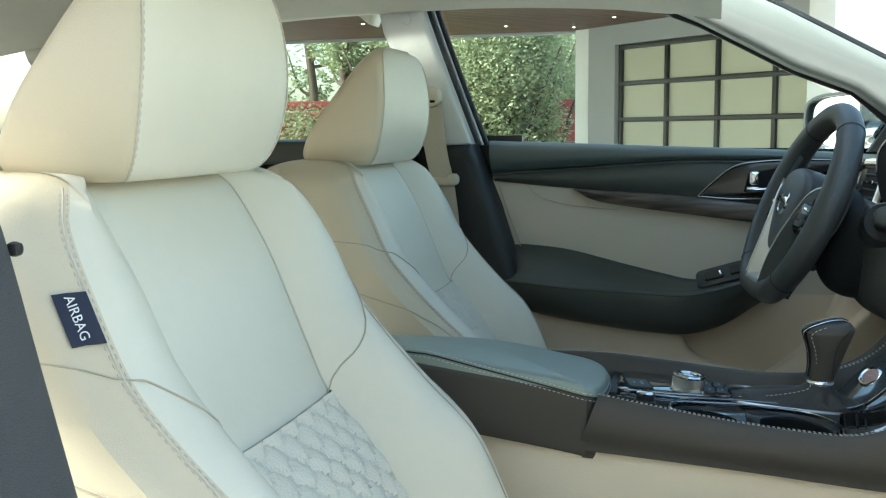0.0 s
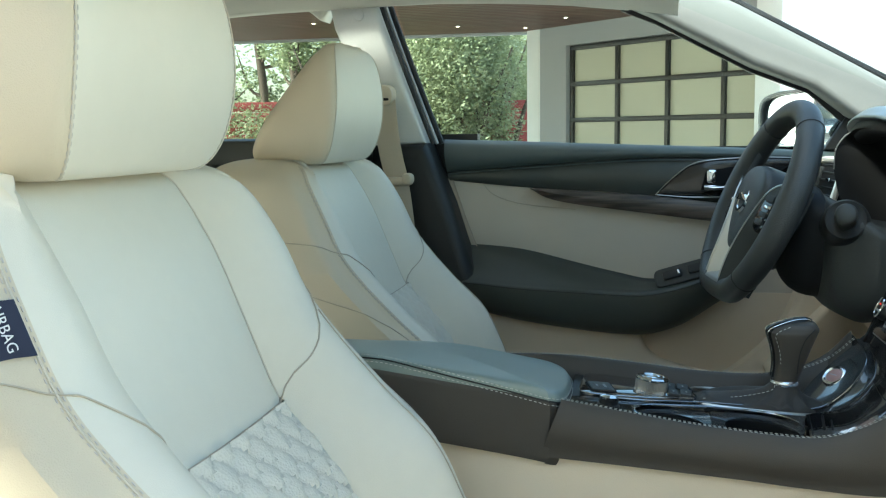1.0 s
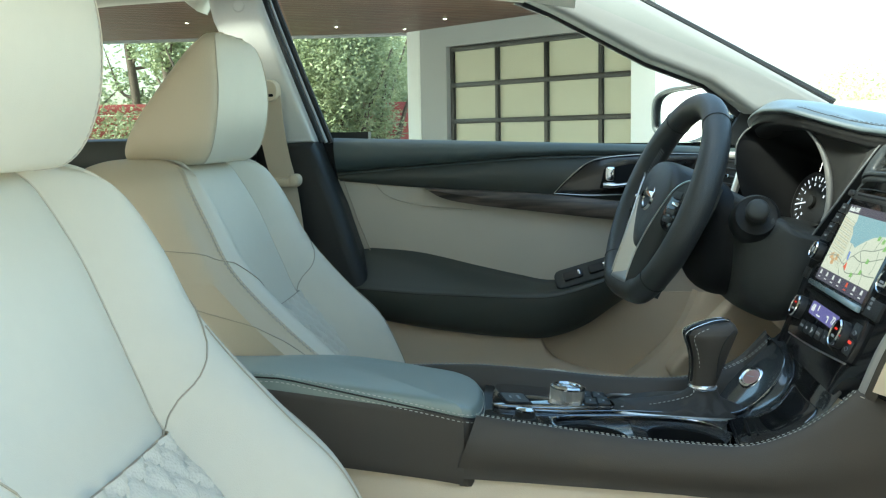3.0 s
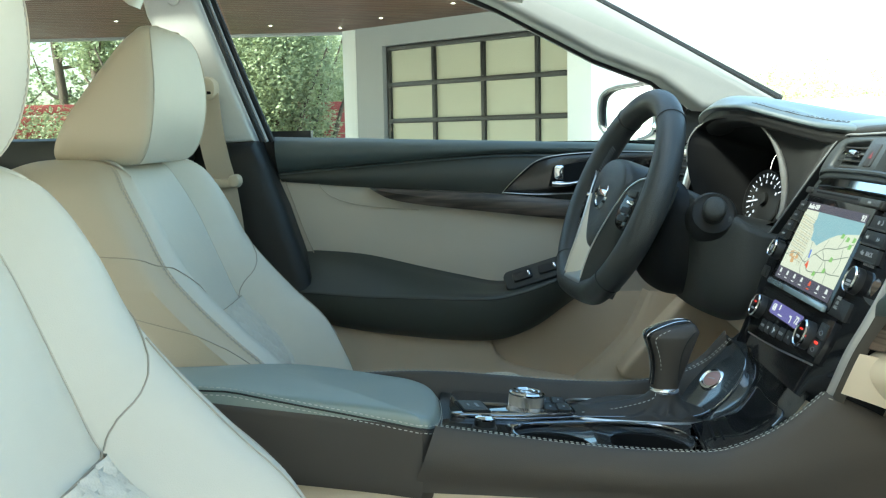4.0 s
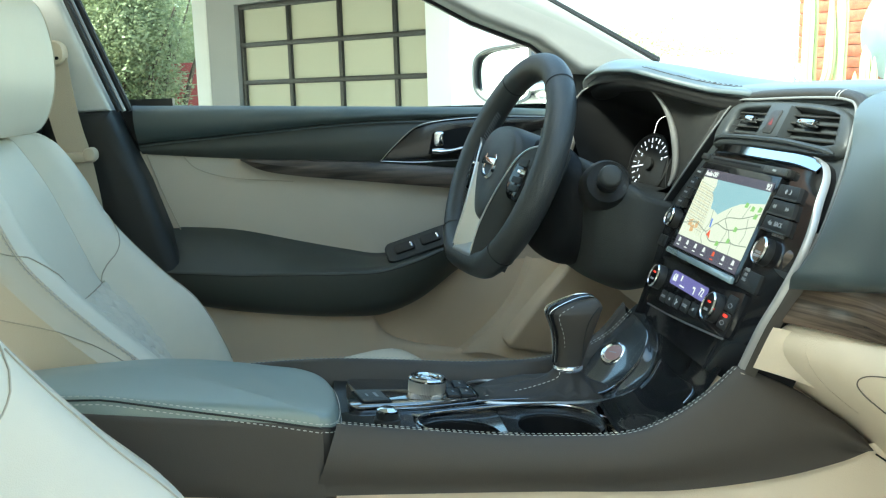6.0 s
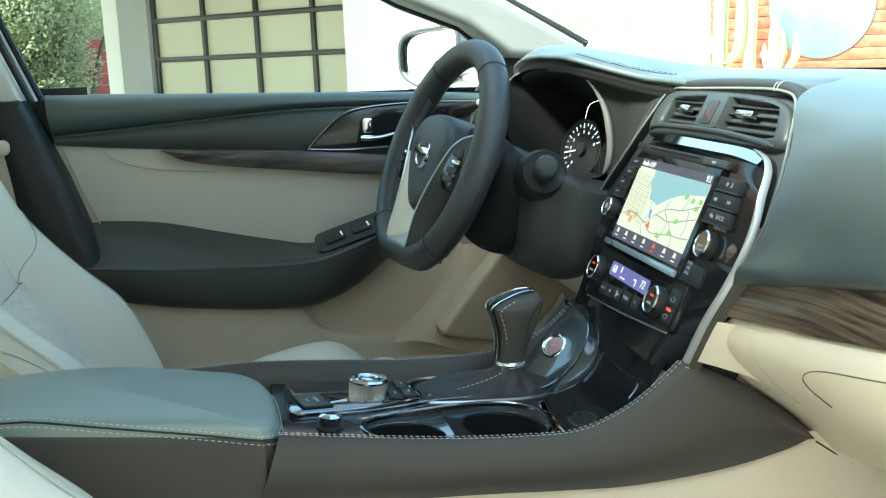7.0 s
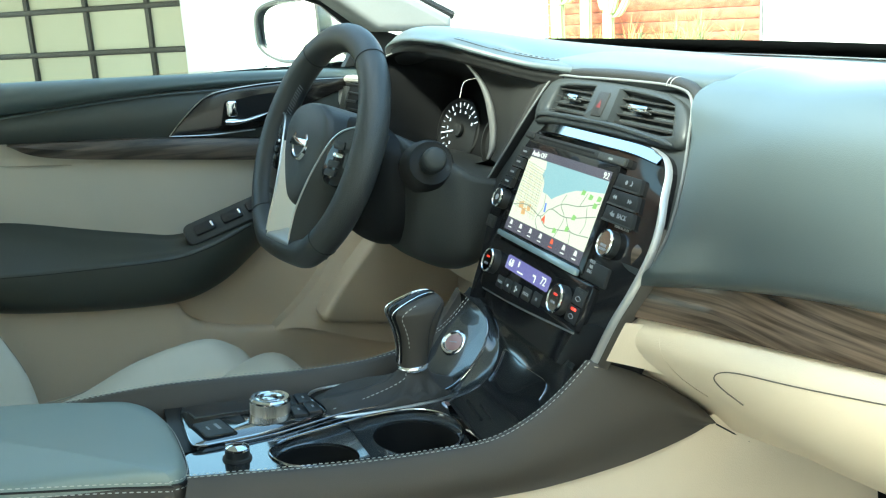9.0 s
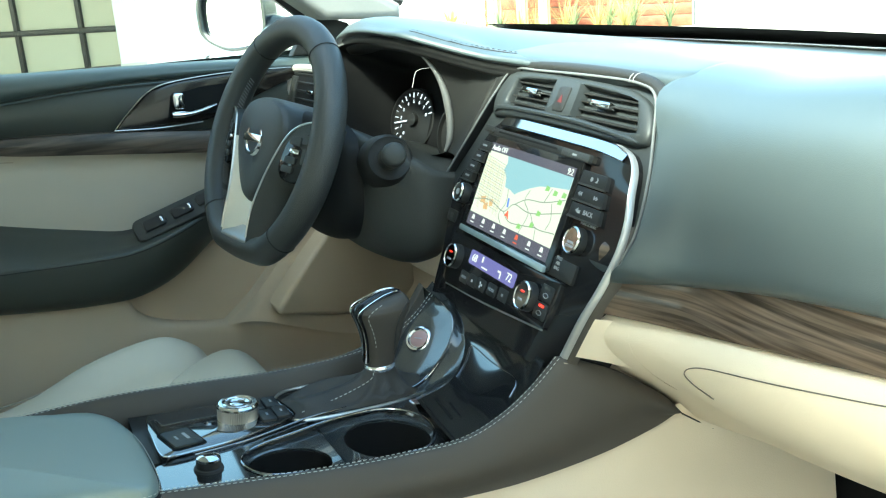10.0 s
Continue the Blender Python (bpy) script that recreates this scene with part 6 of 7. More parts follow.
for cx in (0.090, -0.070):
    DL = CL @ Matrix.Translation((cx, -0.023, 0.010)) @ Matrix.Rotation(radians(18), 4, "Y") @ Matrix.Scale(0.86, 4)
    dial = part("dial", lathe([(0.0001, -0.0005), (0.047, -0.0004), (0.0475, 0.001), (0.049, 0.005), (0.052, 0.004), (0.052, -0.010)], DL, 48), BLACK, gb)
    if cx > 0:
        continue
    for i in range(17):
        a = radians(235 - i * 210 / 16)
        big = i % 2 == 0
        m = DL @ Matrix.Translation((0, 0, 0.001)) @ Matrix.Rotation(a, 4, "Z") @ Matrix.Translation((0.041, 0, 0))
        part("tick", move(box(-0.0045 if big else -0.0012, 0.0035, -0.0006 if big else -0.0003, 0.0006 if big else 0.0003, 0, 0.001), m), GLOWW, dial)
        if big:
            writing(str(i // 2), 0.0075, DL @ Matrix.Translation((0.030 * math.cos(a), 0.030 * math.sin(a), 0.001)), GLOWW, "numeral", dial)
    m = DL @ Matrix.Translation((0, 0, 0.003)) @ Matrix.Rotation(radians(196), 4, "Z")
    part("needle", move(box(0.012, 0.042, -0.001, 0.001, 0, 0.0012), m), GLOWW, dial)
    part("hub", lathe([(0.0001, 0.006), (0.010, 0.005), (0.011, 0)], DL @ Matrix.Translation((0, 0, 0.001)), 24), BLACK, dial)
# driver side dash face, vent, column area
part("driver_pad", loft([[(0.90, y, 0.958), (0.82, y, 0.944), (0.815 + dx, y, 0.87), (0.80 + dx, y, 0.80), (0.79 + dx, y, 0.735)] for y, dx in ((0.57, -0.036), (0.64, -0.042), (0.70, -0.034), (0.74, -0.01))], 14, 24, closed=False), BLACK, dash)
part("knee_pad", loft([[(0.86, y, 0.83), (0.80 + dx, y, 0.80), (0.775 + dx, y, 0.76), (0.79 + dx, y, 0.715), (0.86 + dx, y, 0.68)] for y, dx in ((0.135, 0.0), (0.20, -0.02), (0.30, -0.03), (0.45, -0.02), (0.60, 0.0), (0.72, 0.03))], 24, 24, closed=False), BEIGE_LOW, dash, "beige knee pad under the steering column")
part("wood_end", box(0.775, 0.80, 0.138, 0.20, 0.808, 0.850, 0.006), ZEBRA, dash)
near_ = spline([(0.829, 0.127, 0.967), (0.815, 0.147, 0.940), (0.803, 0.156, 0.918), (0.790, 0.166, 0.8956), (0.778, 0.175, 0.873), (0.767, 0.183, 0.852)], 24)
far_ = spline([(x + 0.001, y - 0.003, z) for x, y, z in ARCH], 24)
part("binnacle_side", grid(np.array([near_ + np.array((0.02, 0.0, 0.0)), near_, near_ * 0.7 + far_ * 0.3 + np.array((0.014, 0, 0)), near_ * 0.3 + far_ * 0.7 + np.array((0.012, 0, 0)), far_])), BLACK, dash)
part("fire_wall", box(1.08, 1.20, -0.70, 0.72, 0.28, 0.93), DEEP, dash)
dv = thing("air_vent", "side air vent in a bright silver frame", "air vent")
VM = axes((0.756, 0.652, 0.905), Vector((0.1, -1, 0)).normalized(), Vector((0.28, 0.0, 0.96)).normalized(), Vector((-0.96, -0.1, 0.28)).normalized())
vo = spline([(-0.070, 0.034, 0), (0.045, 0.036, 0), (0.058, 0.030, 0), (0.060, -0.028, 0), (0.050, -0.036, 0), (-0.066, -0.036, 0), (-0.086, -0.024, 0), (-0.082, 0.020, 0)], 40, True)
part("frame", move(tube(vo, 0.0062, 8, closed=True), VM), SPOKE, dv)
part("well", move(grid(np.array([vo, [(x * 0.9, y * 0.9, -0.03) for x, y, z in vo]]), close_v=True, caps=True), VM), DEEP, dv)
for i in range(5):
    part("slat", move(box(-0.072, 0.054, -0.0018, 0.0018, -0.012, 0.002, 0.001), VM @ Matrix.Translation((0, -0.026 + i * 0.013, 0)) @ Matrix.Rotation(0.5, 4, "X")), BLACK, dv)
part("thumb_wheel", move(box(-0.076, -0.054, -0.022, 0.022, -0.004, 0.004, 0.003), VM), CHAR_SOFT, dv)
part("tab", move(box(0.0, 0.022, -0.003, 0.003, 0.003, 0.007, 0.001), VM), CHROME, dv)

# ---- centre stack: the vents lie in one slanted plane, the display panel in a steeper one ----
STK = axes((0.768, 0.008, 0.866), SU, SV, SN)
PN = Vector((-0.913, 0.031, 0.407)).normalized()
PU = Vector((-0.034, -1, 0)).normalized()
PNL = axes((0.7741, 0.008, 0.8716), PU, PN.cross(PU).normalized(), PN)
stack = thing("center_stack", "piano black centre stack with satin silver sides", "centre stack")


def sp(poly, n=72):
    return [(x, y) for x, y, z in spline([(x, y, 0) for x, y in poly], n, True)]


body_o = [(-0.122, 0.118), (0.122, 0.124), (0.152, 0.116), (0.170, 0.080), (0.189, 0.042), (0.200, 0.000), (0.190, -0.028), (0.168, -0.040), (0.10, -0.030), (0.0, -0.030), (-0.10, -0.030), (-0.150, -0.026), (-0.174, -0.015), (-0.158, 0.03), (-0.140, 0.08)]
part("body", slab(sp(body_o, 90), -0.05, -0.009, STK, 0.006), VENT_GREY, stack, "charcoal plastic surround")
# satin strip along the passenger side: it curves inwards and back to the console
side_line = spline([(0.130, 0.0655, 0.001), (0.152, 0.060, 0.001), (0.166, 0.048, 0.0), (0.176, 0.026, 0.0), (0.184, 0.003, -0.002), (0.185, -0.022, -0.005), (0.174, -0.055, -0.011), (0.158, -0.085, -0.018), (0.132, -0.128, -0.034), (0.118, -0.150, -0.042)], 60)
side_line = np.array([tuple(PNL.inverted() @ (STK @ Vector(q))) for q in side_line])
LEFT = ((-0.165, -0.116), (-0.1313, -0.122), (-0.0986, -0.127), (-0.0672, -0.1375), (-0.0284, -0.147), (0.0052, -0.125), (0.042, -0.105), (0.058, -0.086))
rows = []
for v in np.linspace(-0.152, 0.056, 60):
    lft = float(np.interp(v, [q[0] for q in LEFT], [q[1] for q in LEFT]))
    k = side_line[::-1]
    rgt, hr_ = float(np.interp(v, k[:, 1], k[:, 0])), float(np.interp(v, k[:, 1], k[:, 2]))
    rows.append([(u, v, hr_ * max(0.0, (u - 0.100) / (rgt - 0.100)) ** 1.6 + 0.004 * max(0.0, min(1.0, (-u - 0.096) / 0.02)) - 0.002 - (0.05 if e else 0)) for e, u in [(1, lft)] + [(0, u) for u in np.linspace(lft, rgt, 40)] + [(1, rgt)]])
part("panel", move(grid(np.array(rows)), PNL), PIANO, stack, "piano black panel")
wid = np.interp(np.linspace(0, 1, 60), (0, 0.25, 0.45, 0.7, 1), (0.0010, 0.0014, 0.0022, 0.0036, 0.0042))
part("silver_side", move(grid(np.array([[(x + o * w, y + 0.35 * o * w, h + e) for (x, y, h), w in zip(side_line, wid)] for o, e in ((-1.0, -0.002), (-0.9, 0.002), (0.0, 0.0035), (0.9, 0.002), (1.2, -0.003))])), PNL), SILVER, stack, "satin silver side strip", sharp=80)
strip_low = [tuple(PNL @ Vector((x + 0.0075, y, h - 0.006))) for x, y, h in side_line]
strip_low = [q for q in strip_low if 0.741 < q[2] < 0.790]
pad_low = [on_low(-0.185, float(np.interp(z, (0.744, 0.790), (0.712, 0.784)))) for x, y, z in strip_low]
part("lower_end", grid(np.array([[tuple(np.array(p) * (1 - f) + np.array(q) * f + np.array((0.012 * math.sin(math.pi * f), 0, 0))) for p, q in zip(strip_low, pad_low)] for f in np.linspace(0, 1, 8)])), BEIGE, dash, sharp=80)
part("side_reveal", move(grid(np.array([[(x + o, y, h + e) for x, y, h in side_line[26:]] for o, e in ((0.004, -0.002), (0.0065, -0.004), (0.007, -0.012))])), PNL), BROWN_BLACK, stack, "dark edge beside the strip", sharp=80)
# sky reflection on the black gloss edge, built as a chrome strip
part("sheen_top", move(grid(np.array([spline([(x, y + o, h + e) for x, y, e in ((-0.084, 0.0520, 0.0), (-0.04, 0.0535, 0.0), (0.05, 0.0535, 0.0), (0.11, 0.0530, 0.0), (0.148, 0.0500, -0.003))], 24) for o, h in ((-0.0065, -0.003), (-0.0062, 0.0040), (-0.0050, 0.0047), (0.0045, 0.0000), (0.0045, -0.004))])), PNL), CHROME, stack, "chrome strip standing for sky reflected in black gloss under the vents")
part("edge_line", move(tube(spline([(-0.174, -0.014, 0.0), (-0.158, 0.034, 0.0), (-0.140, 0.085, 0.0), (-0.120, 0.116, 0.0), (-0.06, 0.120, 0.0), (0.06, 0.123, 0.0), (0.120, 0.122, 0.0), (0.150, 0.113, 0.0), (0.168, 0.08, -0.002), (0.187, 0.042, -0.002), (0.198, 0.002, -0.003), (0.194, -0.026, -0.005)], 60), 0.0014, 8), STK), mat("grey_edge_line", (0.12, 0.125, 0.125), 0.45), stack, "thin grey edge line")
# vents: two openings in one recess, the warning switch between them
fo = sp([(-0.130, 0.064), (-0.141, 0.085), (-0.137, 0.103), (-0.118, 0.1160), (-0.05, 0.1195), (0.04, 0.1192), (0.105, 0.1165), (0.138, 0.1085), (0.153, 0.097), (0.162, 0.080), (0.157, 0.071), (0.13, 0.0690), (0.04, 0.0695), (-0.04, 0.0690), (-0.10, 0.0665)], 120)
fi = sp([(-0.106, 0.0785), (-0.106, 0.090), (-0.101, 0.1055), (-0.085, 0.1095), (-0.02, 0.1125), (0.04, 0.1125), (0.115, 0.1090), (0.128, 0.1065), (0.139, 0.090), (0.145, 0.0775), (0.130, 0.0770), (0.05, 0.0805), (-0.01, 0.0800), (-0.09, 0.0775)], 120)
fo_, fi_ = ring_plate((0.02, 0.094), 0.01, 0.01, fo, 0.0, 0.0, 160)[0], ring_plate((0.02, 0.094), 0.01, 0.01, fi, 0.0, 0.0, 160)[0]


def between(f, h):
    return [(a[0] * (1 - f) + b[0] * f, a[1] * (1 - f) + b[1] * f, h) for a, b in zip(fo_, fi_)]


fascia2 = part("vent_fascia", move(grid(np.array([between(0, -0.010), between(0.02, -0.004), between(0.15, -0.0015), between(0.6, 0.0), between(0.9, 0.0005), between(1.0, -0.001), between(1.03, -0.004), between(1.05, -0.022)]), close_v=True), STK), VENT_GREY, stack, "charcoal vent surround", sharp=80)
part("vent_back", slab([(x, y) for x, y, z in between(1.0, 0)], -0.024, -0.0215, STK), DEEP, fascia2)
part("vent_rib", move(tube(spline([(-0.122, 0.068, -0.001), (-0.108, 0.0740, 0.0005), (-0.04, 0.0765, 0.0010), (0.05, 0.0770, 0.0010), (0.125, 0.0735, 0.0005), (0.152, 0.0715, -0.001)], 40), np.interp(np.linspace(0, 1, 40), (0, 0.1, 0.9, 1), (0.0008, 0.0028, 0.0028, 0.0008)), 8), STK), VENT_GREY, fascia2)
for x0, x1, tx in ((-0.104, -0.010, -0.060), (0.036, 0.140, 0.078)):
    v = part("vent", slab([(x0, 0.079), (x1, 0.080), (x1 - 0.004, 0.111), (x0 + 0.006, 0.108)], -0.021, -0.0195, STK), DEEP, stack, "black air vent")
    for i in range(4):
        z = 0.0835 + i * 0.0078
        m = STK @ Matrix.Translation(((x0 + x1) / 2 - 0.0015 * i * (1 if x0 > 0 else -0.6), z, -0.007)) @ Matrix.Rotation(0.35, 4, "X")
        part("slat", move(box(-(x1 - x0) / 2 + 0.001, (x1 - x0) / 2 - 0.001, -0.0008, 0.0008, -0.008, 0.004, 0.0004), m), BLACK, v)
    part("tab", move(box(-0.016, 0.016, -0.0030, 0.0030, -0.004, 0.004, 0.0014), STK @ Matrix.Translation((tx, 0.0970, 0))), CHROME, v)
hz = part("hazard_surround", slab(sp([(-0.012, 0.0795), (0.008, 0.0785), (0.033, 0.0795), (0.0355, 0.084), (0.0335, 0.109), (0.030, 0.1135), (0.010, 0.1140), (-0.010, 0.1135), (-0.0135, 0.109), (-0.0125, 0.084)], 48), -0.02, 0.0035, STK, 0.003), VENT_GREY, stack, "charcoal switch surround")
part("hazard_button", slab(rounded(0.0215, 0.0255, 0.003, 0.011, 0.0945), 0.0035, 0.0048, STK, 0.001), BLACK, hz)
part("mark", slab([(0.0065, 0.0905), (0.0155, 0.0905), (0.011, 0.0985)], 0.0049, 0.0051, STK), mat("dull_red_print", (0.10, 0.012, 0.012), 0.5), hz)
# leather roll round the arch; black stands for the shade on the pad's face
roll = spline([(-0.181, -0.012, -0.006), (-0.168, 0.036, -0.005), (-0.155, 0.086, -0.004), (-0.146, 0.108, -0.004), (-0.126, 0.1225, -0.004), (-0.06, 0.1265, -0.004), (0.06, 0.1285, -0.004), (0.118, 0.1265, -0.004), (0.150, 0.1185, -0.005), (0.166, 0.098, -0.006), (0.180, 0.068, -0.007), (0.196, 0.035, -0.008), (0.203, 0.004, -0.010)], 80)
part("arch_roll", move(tube(roll, np.interp(np.linspace(0, 1, 80), (0, 0.15, 0.35, 0.7, 0.85, 1), (0.003, 0.0045, 0.0060, 0.0060, 0.0045, 0.002)), 12), STK), BLACK, stack, "leather roll round the vents, its shade painted black")
for u in (-0.119, -0.113, 0.106, 0.112):
    part("stitching", move(tube([(u + 0.002 * math.cos(a), 0.1262 + 0.0064 * math.cos(a), -0.004 + 0.0064 * math.sin(a)) for a in np.linspace(0.2, 2.4, 8)], 0.0004, 5), STK), GREY_PRINT, stack)
# disc slot
part("disc_slot", slab(rounded(0.212, 0.0085, 0.003, 0.0, 0.0385), -0.002, 0.0030, PNL, 0.0012), BLACK, stack)
part("slot", slab(rounded(0.125, 0.0020, 0.001, -0.02, 0.0395), 0.0031, 0.0034, PNL), DEEP, stack)
ej = part("eject", slab(rounded(0.050, 0.0072, 0.0015, 0.078, 0.0385), 0.0031, 0.0048, PNL, 0.001), CHAR_SOFT, stack)
part("mark", slab(rounded(0.008, 0.002, 0.0008, 0.078, 0.0385), 0.0049, 0.0051, PNL), GREY_PRINT, ej)
part("tab", slab(rounded(0.020, 0.0070, 0.002, -0.104, 0.040), 0.0, 0.0052, PNL, 0.001), BLACK, stack)
# display
scrn = thing("display", "lit navigation touchscreen showing a street map", "touchscreen")
part("bezel", slab(rounded(0.198, 0.105, 0.003, -0.004, -0.0175), -0.002, 0.0022, PNL, 0.001), PIANO, scrn)
# lip below the screen; its pale teal colour stands for reflected sky
part("glass_lip", move(box(-0.098, 0.090, -0.0725, -0.0655, 0.001, 0.0065, 0.002), PNL), mat("sky_sheen_lip", (0.25, 0.32, 0.34), 0.1, coat=1.0), scrn)
EM = 0.19


def lit(name, c, k=1.0):
    return glow(name, c, EM * k)


SEA, LAND, BAR, ROAD, ROAD2, PARK, REDL, WHITEL = lit("map_sea", (0.33, 0.52, 0.60)), lit("map_land", (0.80, 0.80, 0.68)), lit("map_bar", (0.10, 0.09, 0.13)), lit("map_road", (0.30, 0.32, 0.28)), lit("map_street", (0.62, 0.48, 0.28)), lit("map_park", (0.30, 0.55, 0.18)), lit("map_red", (0.8, 0.12, 0.06)), lit("map_white", (0.85, 0.85, 0.85))
X0, X1, Y0, Y1 = -0.0905, 0.0855, -0.0630, 0.0275


def at(u, v):
    return X0 + u * (X1 - X0), Y0 + v * (Y1 - Y0)


def patch(name, uv, h, material):
    return part(name, slab([at(u, v) for u, v in uv], 0.0022, h, PNL), material, scrn)


patch("map", [(0, 0.15), (1, 0.15), (1, 0.9), (0, 0.9)], 0.0026, LAND)
patch("sea", [(0.25, 0.9), (0.27, 0.82), (0.25, 0.74), (0.31, 0.66), (0.33, 0.56), (0.40, 0.55), (0.46, 0.52), (0.50, 0.56), (0.60, 0.64), (0.70, 0.70), (0.84, 0.74), (1, 0.77), (1, 0.9)], 0.0029, SEA)
patch("title_bar", [(0, 0.9), (1, 0.9), (1, 1), (0, 1)], 0.0029, BAR)
patch("icon_bar", [(0, 0), (1, 0), (1, 0.15), (0, 0.15)], 0.0029, BAR)
writing("Audio OFF", 0.0078, PNL @ Matrix.Translation((*at(0.03, 0.945), 0.0032)), WHITEL, "lettering", scrn, "LEFT")
writing("9:2", 0.0088, PNL @ Matrix.Translation((*at(0.99, 0.945), 0.0032)), WHITEL, "lettering", scrn, "RIGHT")
rng = random.Random(5)


def road(uv, w, material, name="road"):
    p = [tuple(PNL @ Vector((*at(u, v), 0.0030))) for u, v in spline(uv, 6 * len(uv))]
    q = [tuple(PNL @ Vector((*at(u, v), 0.0030))) for u, v in spline(uv, 6 * len(uv))]
    a, b = np.array(p), np.array(q)
    d = np.gradient(a, axis=0)
    n = np.cross(d, np.array(PN))
    n /= np.linalg.norm(n, axis=1)[:, None] + 1e-9
    part(name, grid(np.array([a - n * w / 2, a + n * w / 2])), material, scrn)


for i in range(20):
    u = 0.01 + 0.015 * i
    road([(u - 0.01, 0.86 - 0.007 * i), (u + 0.01 + rng.uniform(-0.01, 0.01), 0.6), (u + 0.04, 0.36 - rng.uniform(0, 0.15))], 0.00045, ROAD2 if i % 3 else ROAD, "street")
for i in range(19):
    v = 0.84 - 0.029 * i
    road([(0.0, v), (0.12, v - 0.02), (0.27 + 0.004 * i, v - 0.05)], 0.00045, ROAD2 if i % 2 else ROAD, "street")
for uv in ([(0, 0.30), (0.2, 0.36), (0.4, 0.30), (0.5, 0.42), (0.7, 0.40), (1, 0.52)], [(0.38, 0.55), (0.40, 0.4), (0.36, 0.25), (0.42, 0.15)], [(0.62, 0.63), (0.60, 0.5), (0.68, 0.38), (0.64, 0.15)], [(0.5, 0.42), (0.62, 0.52), (0.8, 0.56), (1, 0.66)], [(0.7, 0.40), (0.8, 0.28), (1, 0.30)], [(0.8, 0.56), (0.84, 0.72)], [(0.8, 0.28), (0.82, 0.15)], [(0.4, 0.30), (0.5, 0.22), (0.64, 0.24), (0.8, 0.28)], [(0.88, 0.58), (0.92, 0.42), (0.9, 0.3)]):
    road(uv, 0.0011, ROAD)
for u, v, k in ((0.08, 0.36, 0.06), (0.14, 0.30, 0.05), (0.2, 0.36, 0.04)):
    patch("district", [(u, v), (u + k, v + 0.02), (u + k * 1.2, v - 0.06), (u + 0.01, v - 0.07)], 0.00285, lit("map_orange", (0.75, 0.42, 0.2)))
for u, v in ((0.79, 0.71), (0.88, 0.69), (0.95, 0.62), (0.78, 0.43), (0.62, 0.22), (0.75, 0.29), (0.97, 0.70)):
    patch("park", [(u - 0.02, v - 0.03), (u + 0.018, v - 0.025), (u + 0.022, v + 0.02), (u - 0.012, v + 0.03)], 0.0031, PARK)
patch("marker", [(0.43, 0.26), (0.455, 0.33), (0.48, 0.24), (0.455, 0.265)], 0.0034, REDL)
patch("route", [(0.41, 0.46), (0.425, 0.46), (0.44, 0.36), (0.425, 0.36)], 0.0033, lit("map_blue", (0.15, 0.25, 0.7)))
for i, u in enumerate((0.07, 0.21, 0.35, 0.49, 0.64, 0.79, 0.93)):
    c = REDL if i == 4 else WHITEL
    patch("icon", [(u - 0.018, 0.075), (u + 0.018, 0.075), (u + 0.012, 0.125), (u - 0.010, 0.13)], 0.0032, c)
    patch("icon", [(u - 0.022, 0.032), (u + 0.022, 0.032), (u + 0.022, 0.046), (u - 0.022, 0.046)], 0.0032, c)
# buttons both sides of the display
for k, (u0, u1, v0, v1) in enumerate(((0.0955, 0.1385, 0.0160, 0.0285), (0.0945, 0.1425, 0.0008, 0.0138), (0.0945, 0.1450, -0.0143, -0.0012))):
    b = part("button", slab([(u0, v0), (u1 + 0.001, v0), (u1 - 0.001, v1 - 0.002), (u1 - 0.003, v1), (u0 + 0.001, v1)], -0.006, 0.0026, PNL, 0.0012), BLACK, stack)
    part("button_edge", move(box(u0, u1, v0 - 0.0012, v0 + 0.0006, 0.000, 0.0034, 0.0006), PNL), CHAR_SOFT, b)
    uc, vc = (u0 + u1) / 2, (v0 + v1) / 2
    if k == 2:
        writing("BACK", 0.0062, PNL @ Matrix.Translation((uc + 0.007, vc, 0.0028)), GREY_PRINT, "lettering", b)
        part("mark", slab([(uc - 0.014, vc), (uc - 0.010, vc + 0.003), (uc - 0.010, vc + 0.001), (uc - 0.006, vc + 0.001), (uc - 0.006, vc - 0.002), (uc - 0.010, vc - 0.002)], 0.0027, 0.0030, PNL), GREY_PRINT, b)
    elif k == 1:
        for c, s in ((uc - 0.011, -1), (uc + 0.009, 1)):
            for d in (0.0, 0.0035):
                part("mark", slab([(c + s * (d + 0.0032), vc), (c + s * d, vc + 0.002), (c + s * d, vc - 0.002)][::s], 0.0027, 0.0030, PNL), GREY_PRINT, b)
    else:
        part("mark", slab(rounded(0.0040, 0.0040, 0.0018, uc - 0.002, vc), 0.0027, 0.0030, PNL), GREY_PRINT, b)
        part("mark", slab([(uc + 0.004, vc - 0.002), (uc + 0.007, vc), (uc + 0.006, vc + 0.003), (uc + 0.0085, vc + 0.001), (uc + 0.008, vc - 0.002)], 0.0027, 0.0030, PNL), GREY_PRINT, b)
for k, (uc, vc) in enumerate(((-0.100, 0.0215), (-0.107, 0.0090), (-0.114, -0.0035), (-0.119, -0.0150))):
    b = part("button", slab([(uc - 0.012, vc - 0.005), (uc + 0.012, vc - 0.005), (uc + 0.013, vc + 0.005), (uc - 0.009, vc + 0.005)], 0.0, 0.0062, PNL, 0.0012), BLACK, stack)
    part("button_edge", move(box(uc - 0.012, uc + 0.012, vc - 0.0062, vc - 0.0048, 0.002, 0.0070, 0.0005), PNL), CHAR_SOFT, b)
    part("mark", slab(rounded(0.010, 0.0020, 0.0008, uc + 0.002, vc), 0.0063, 0.0066, PNL), GREY_PRINT, b)
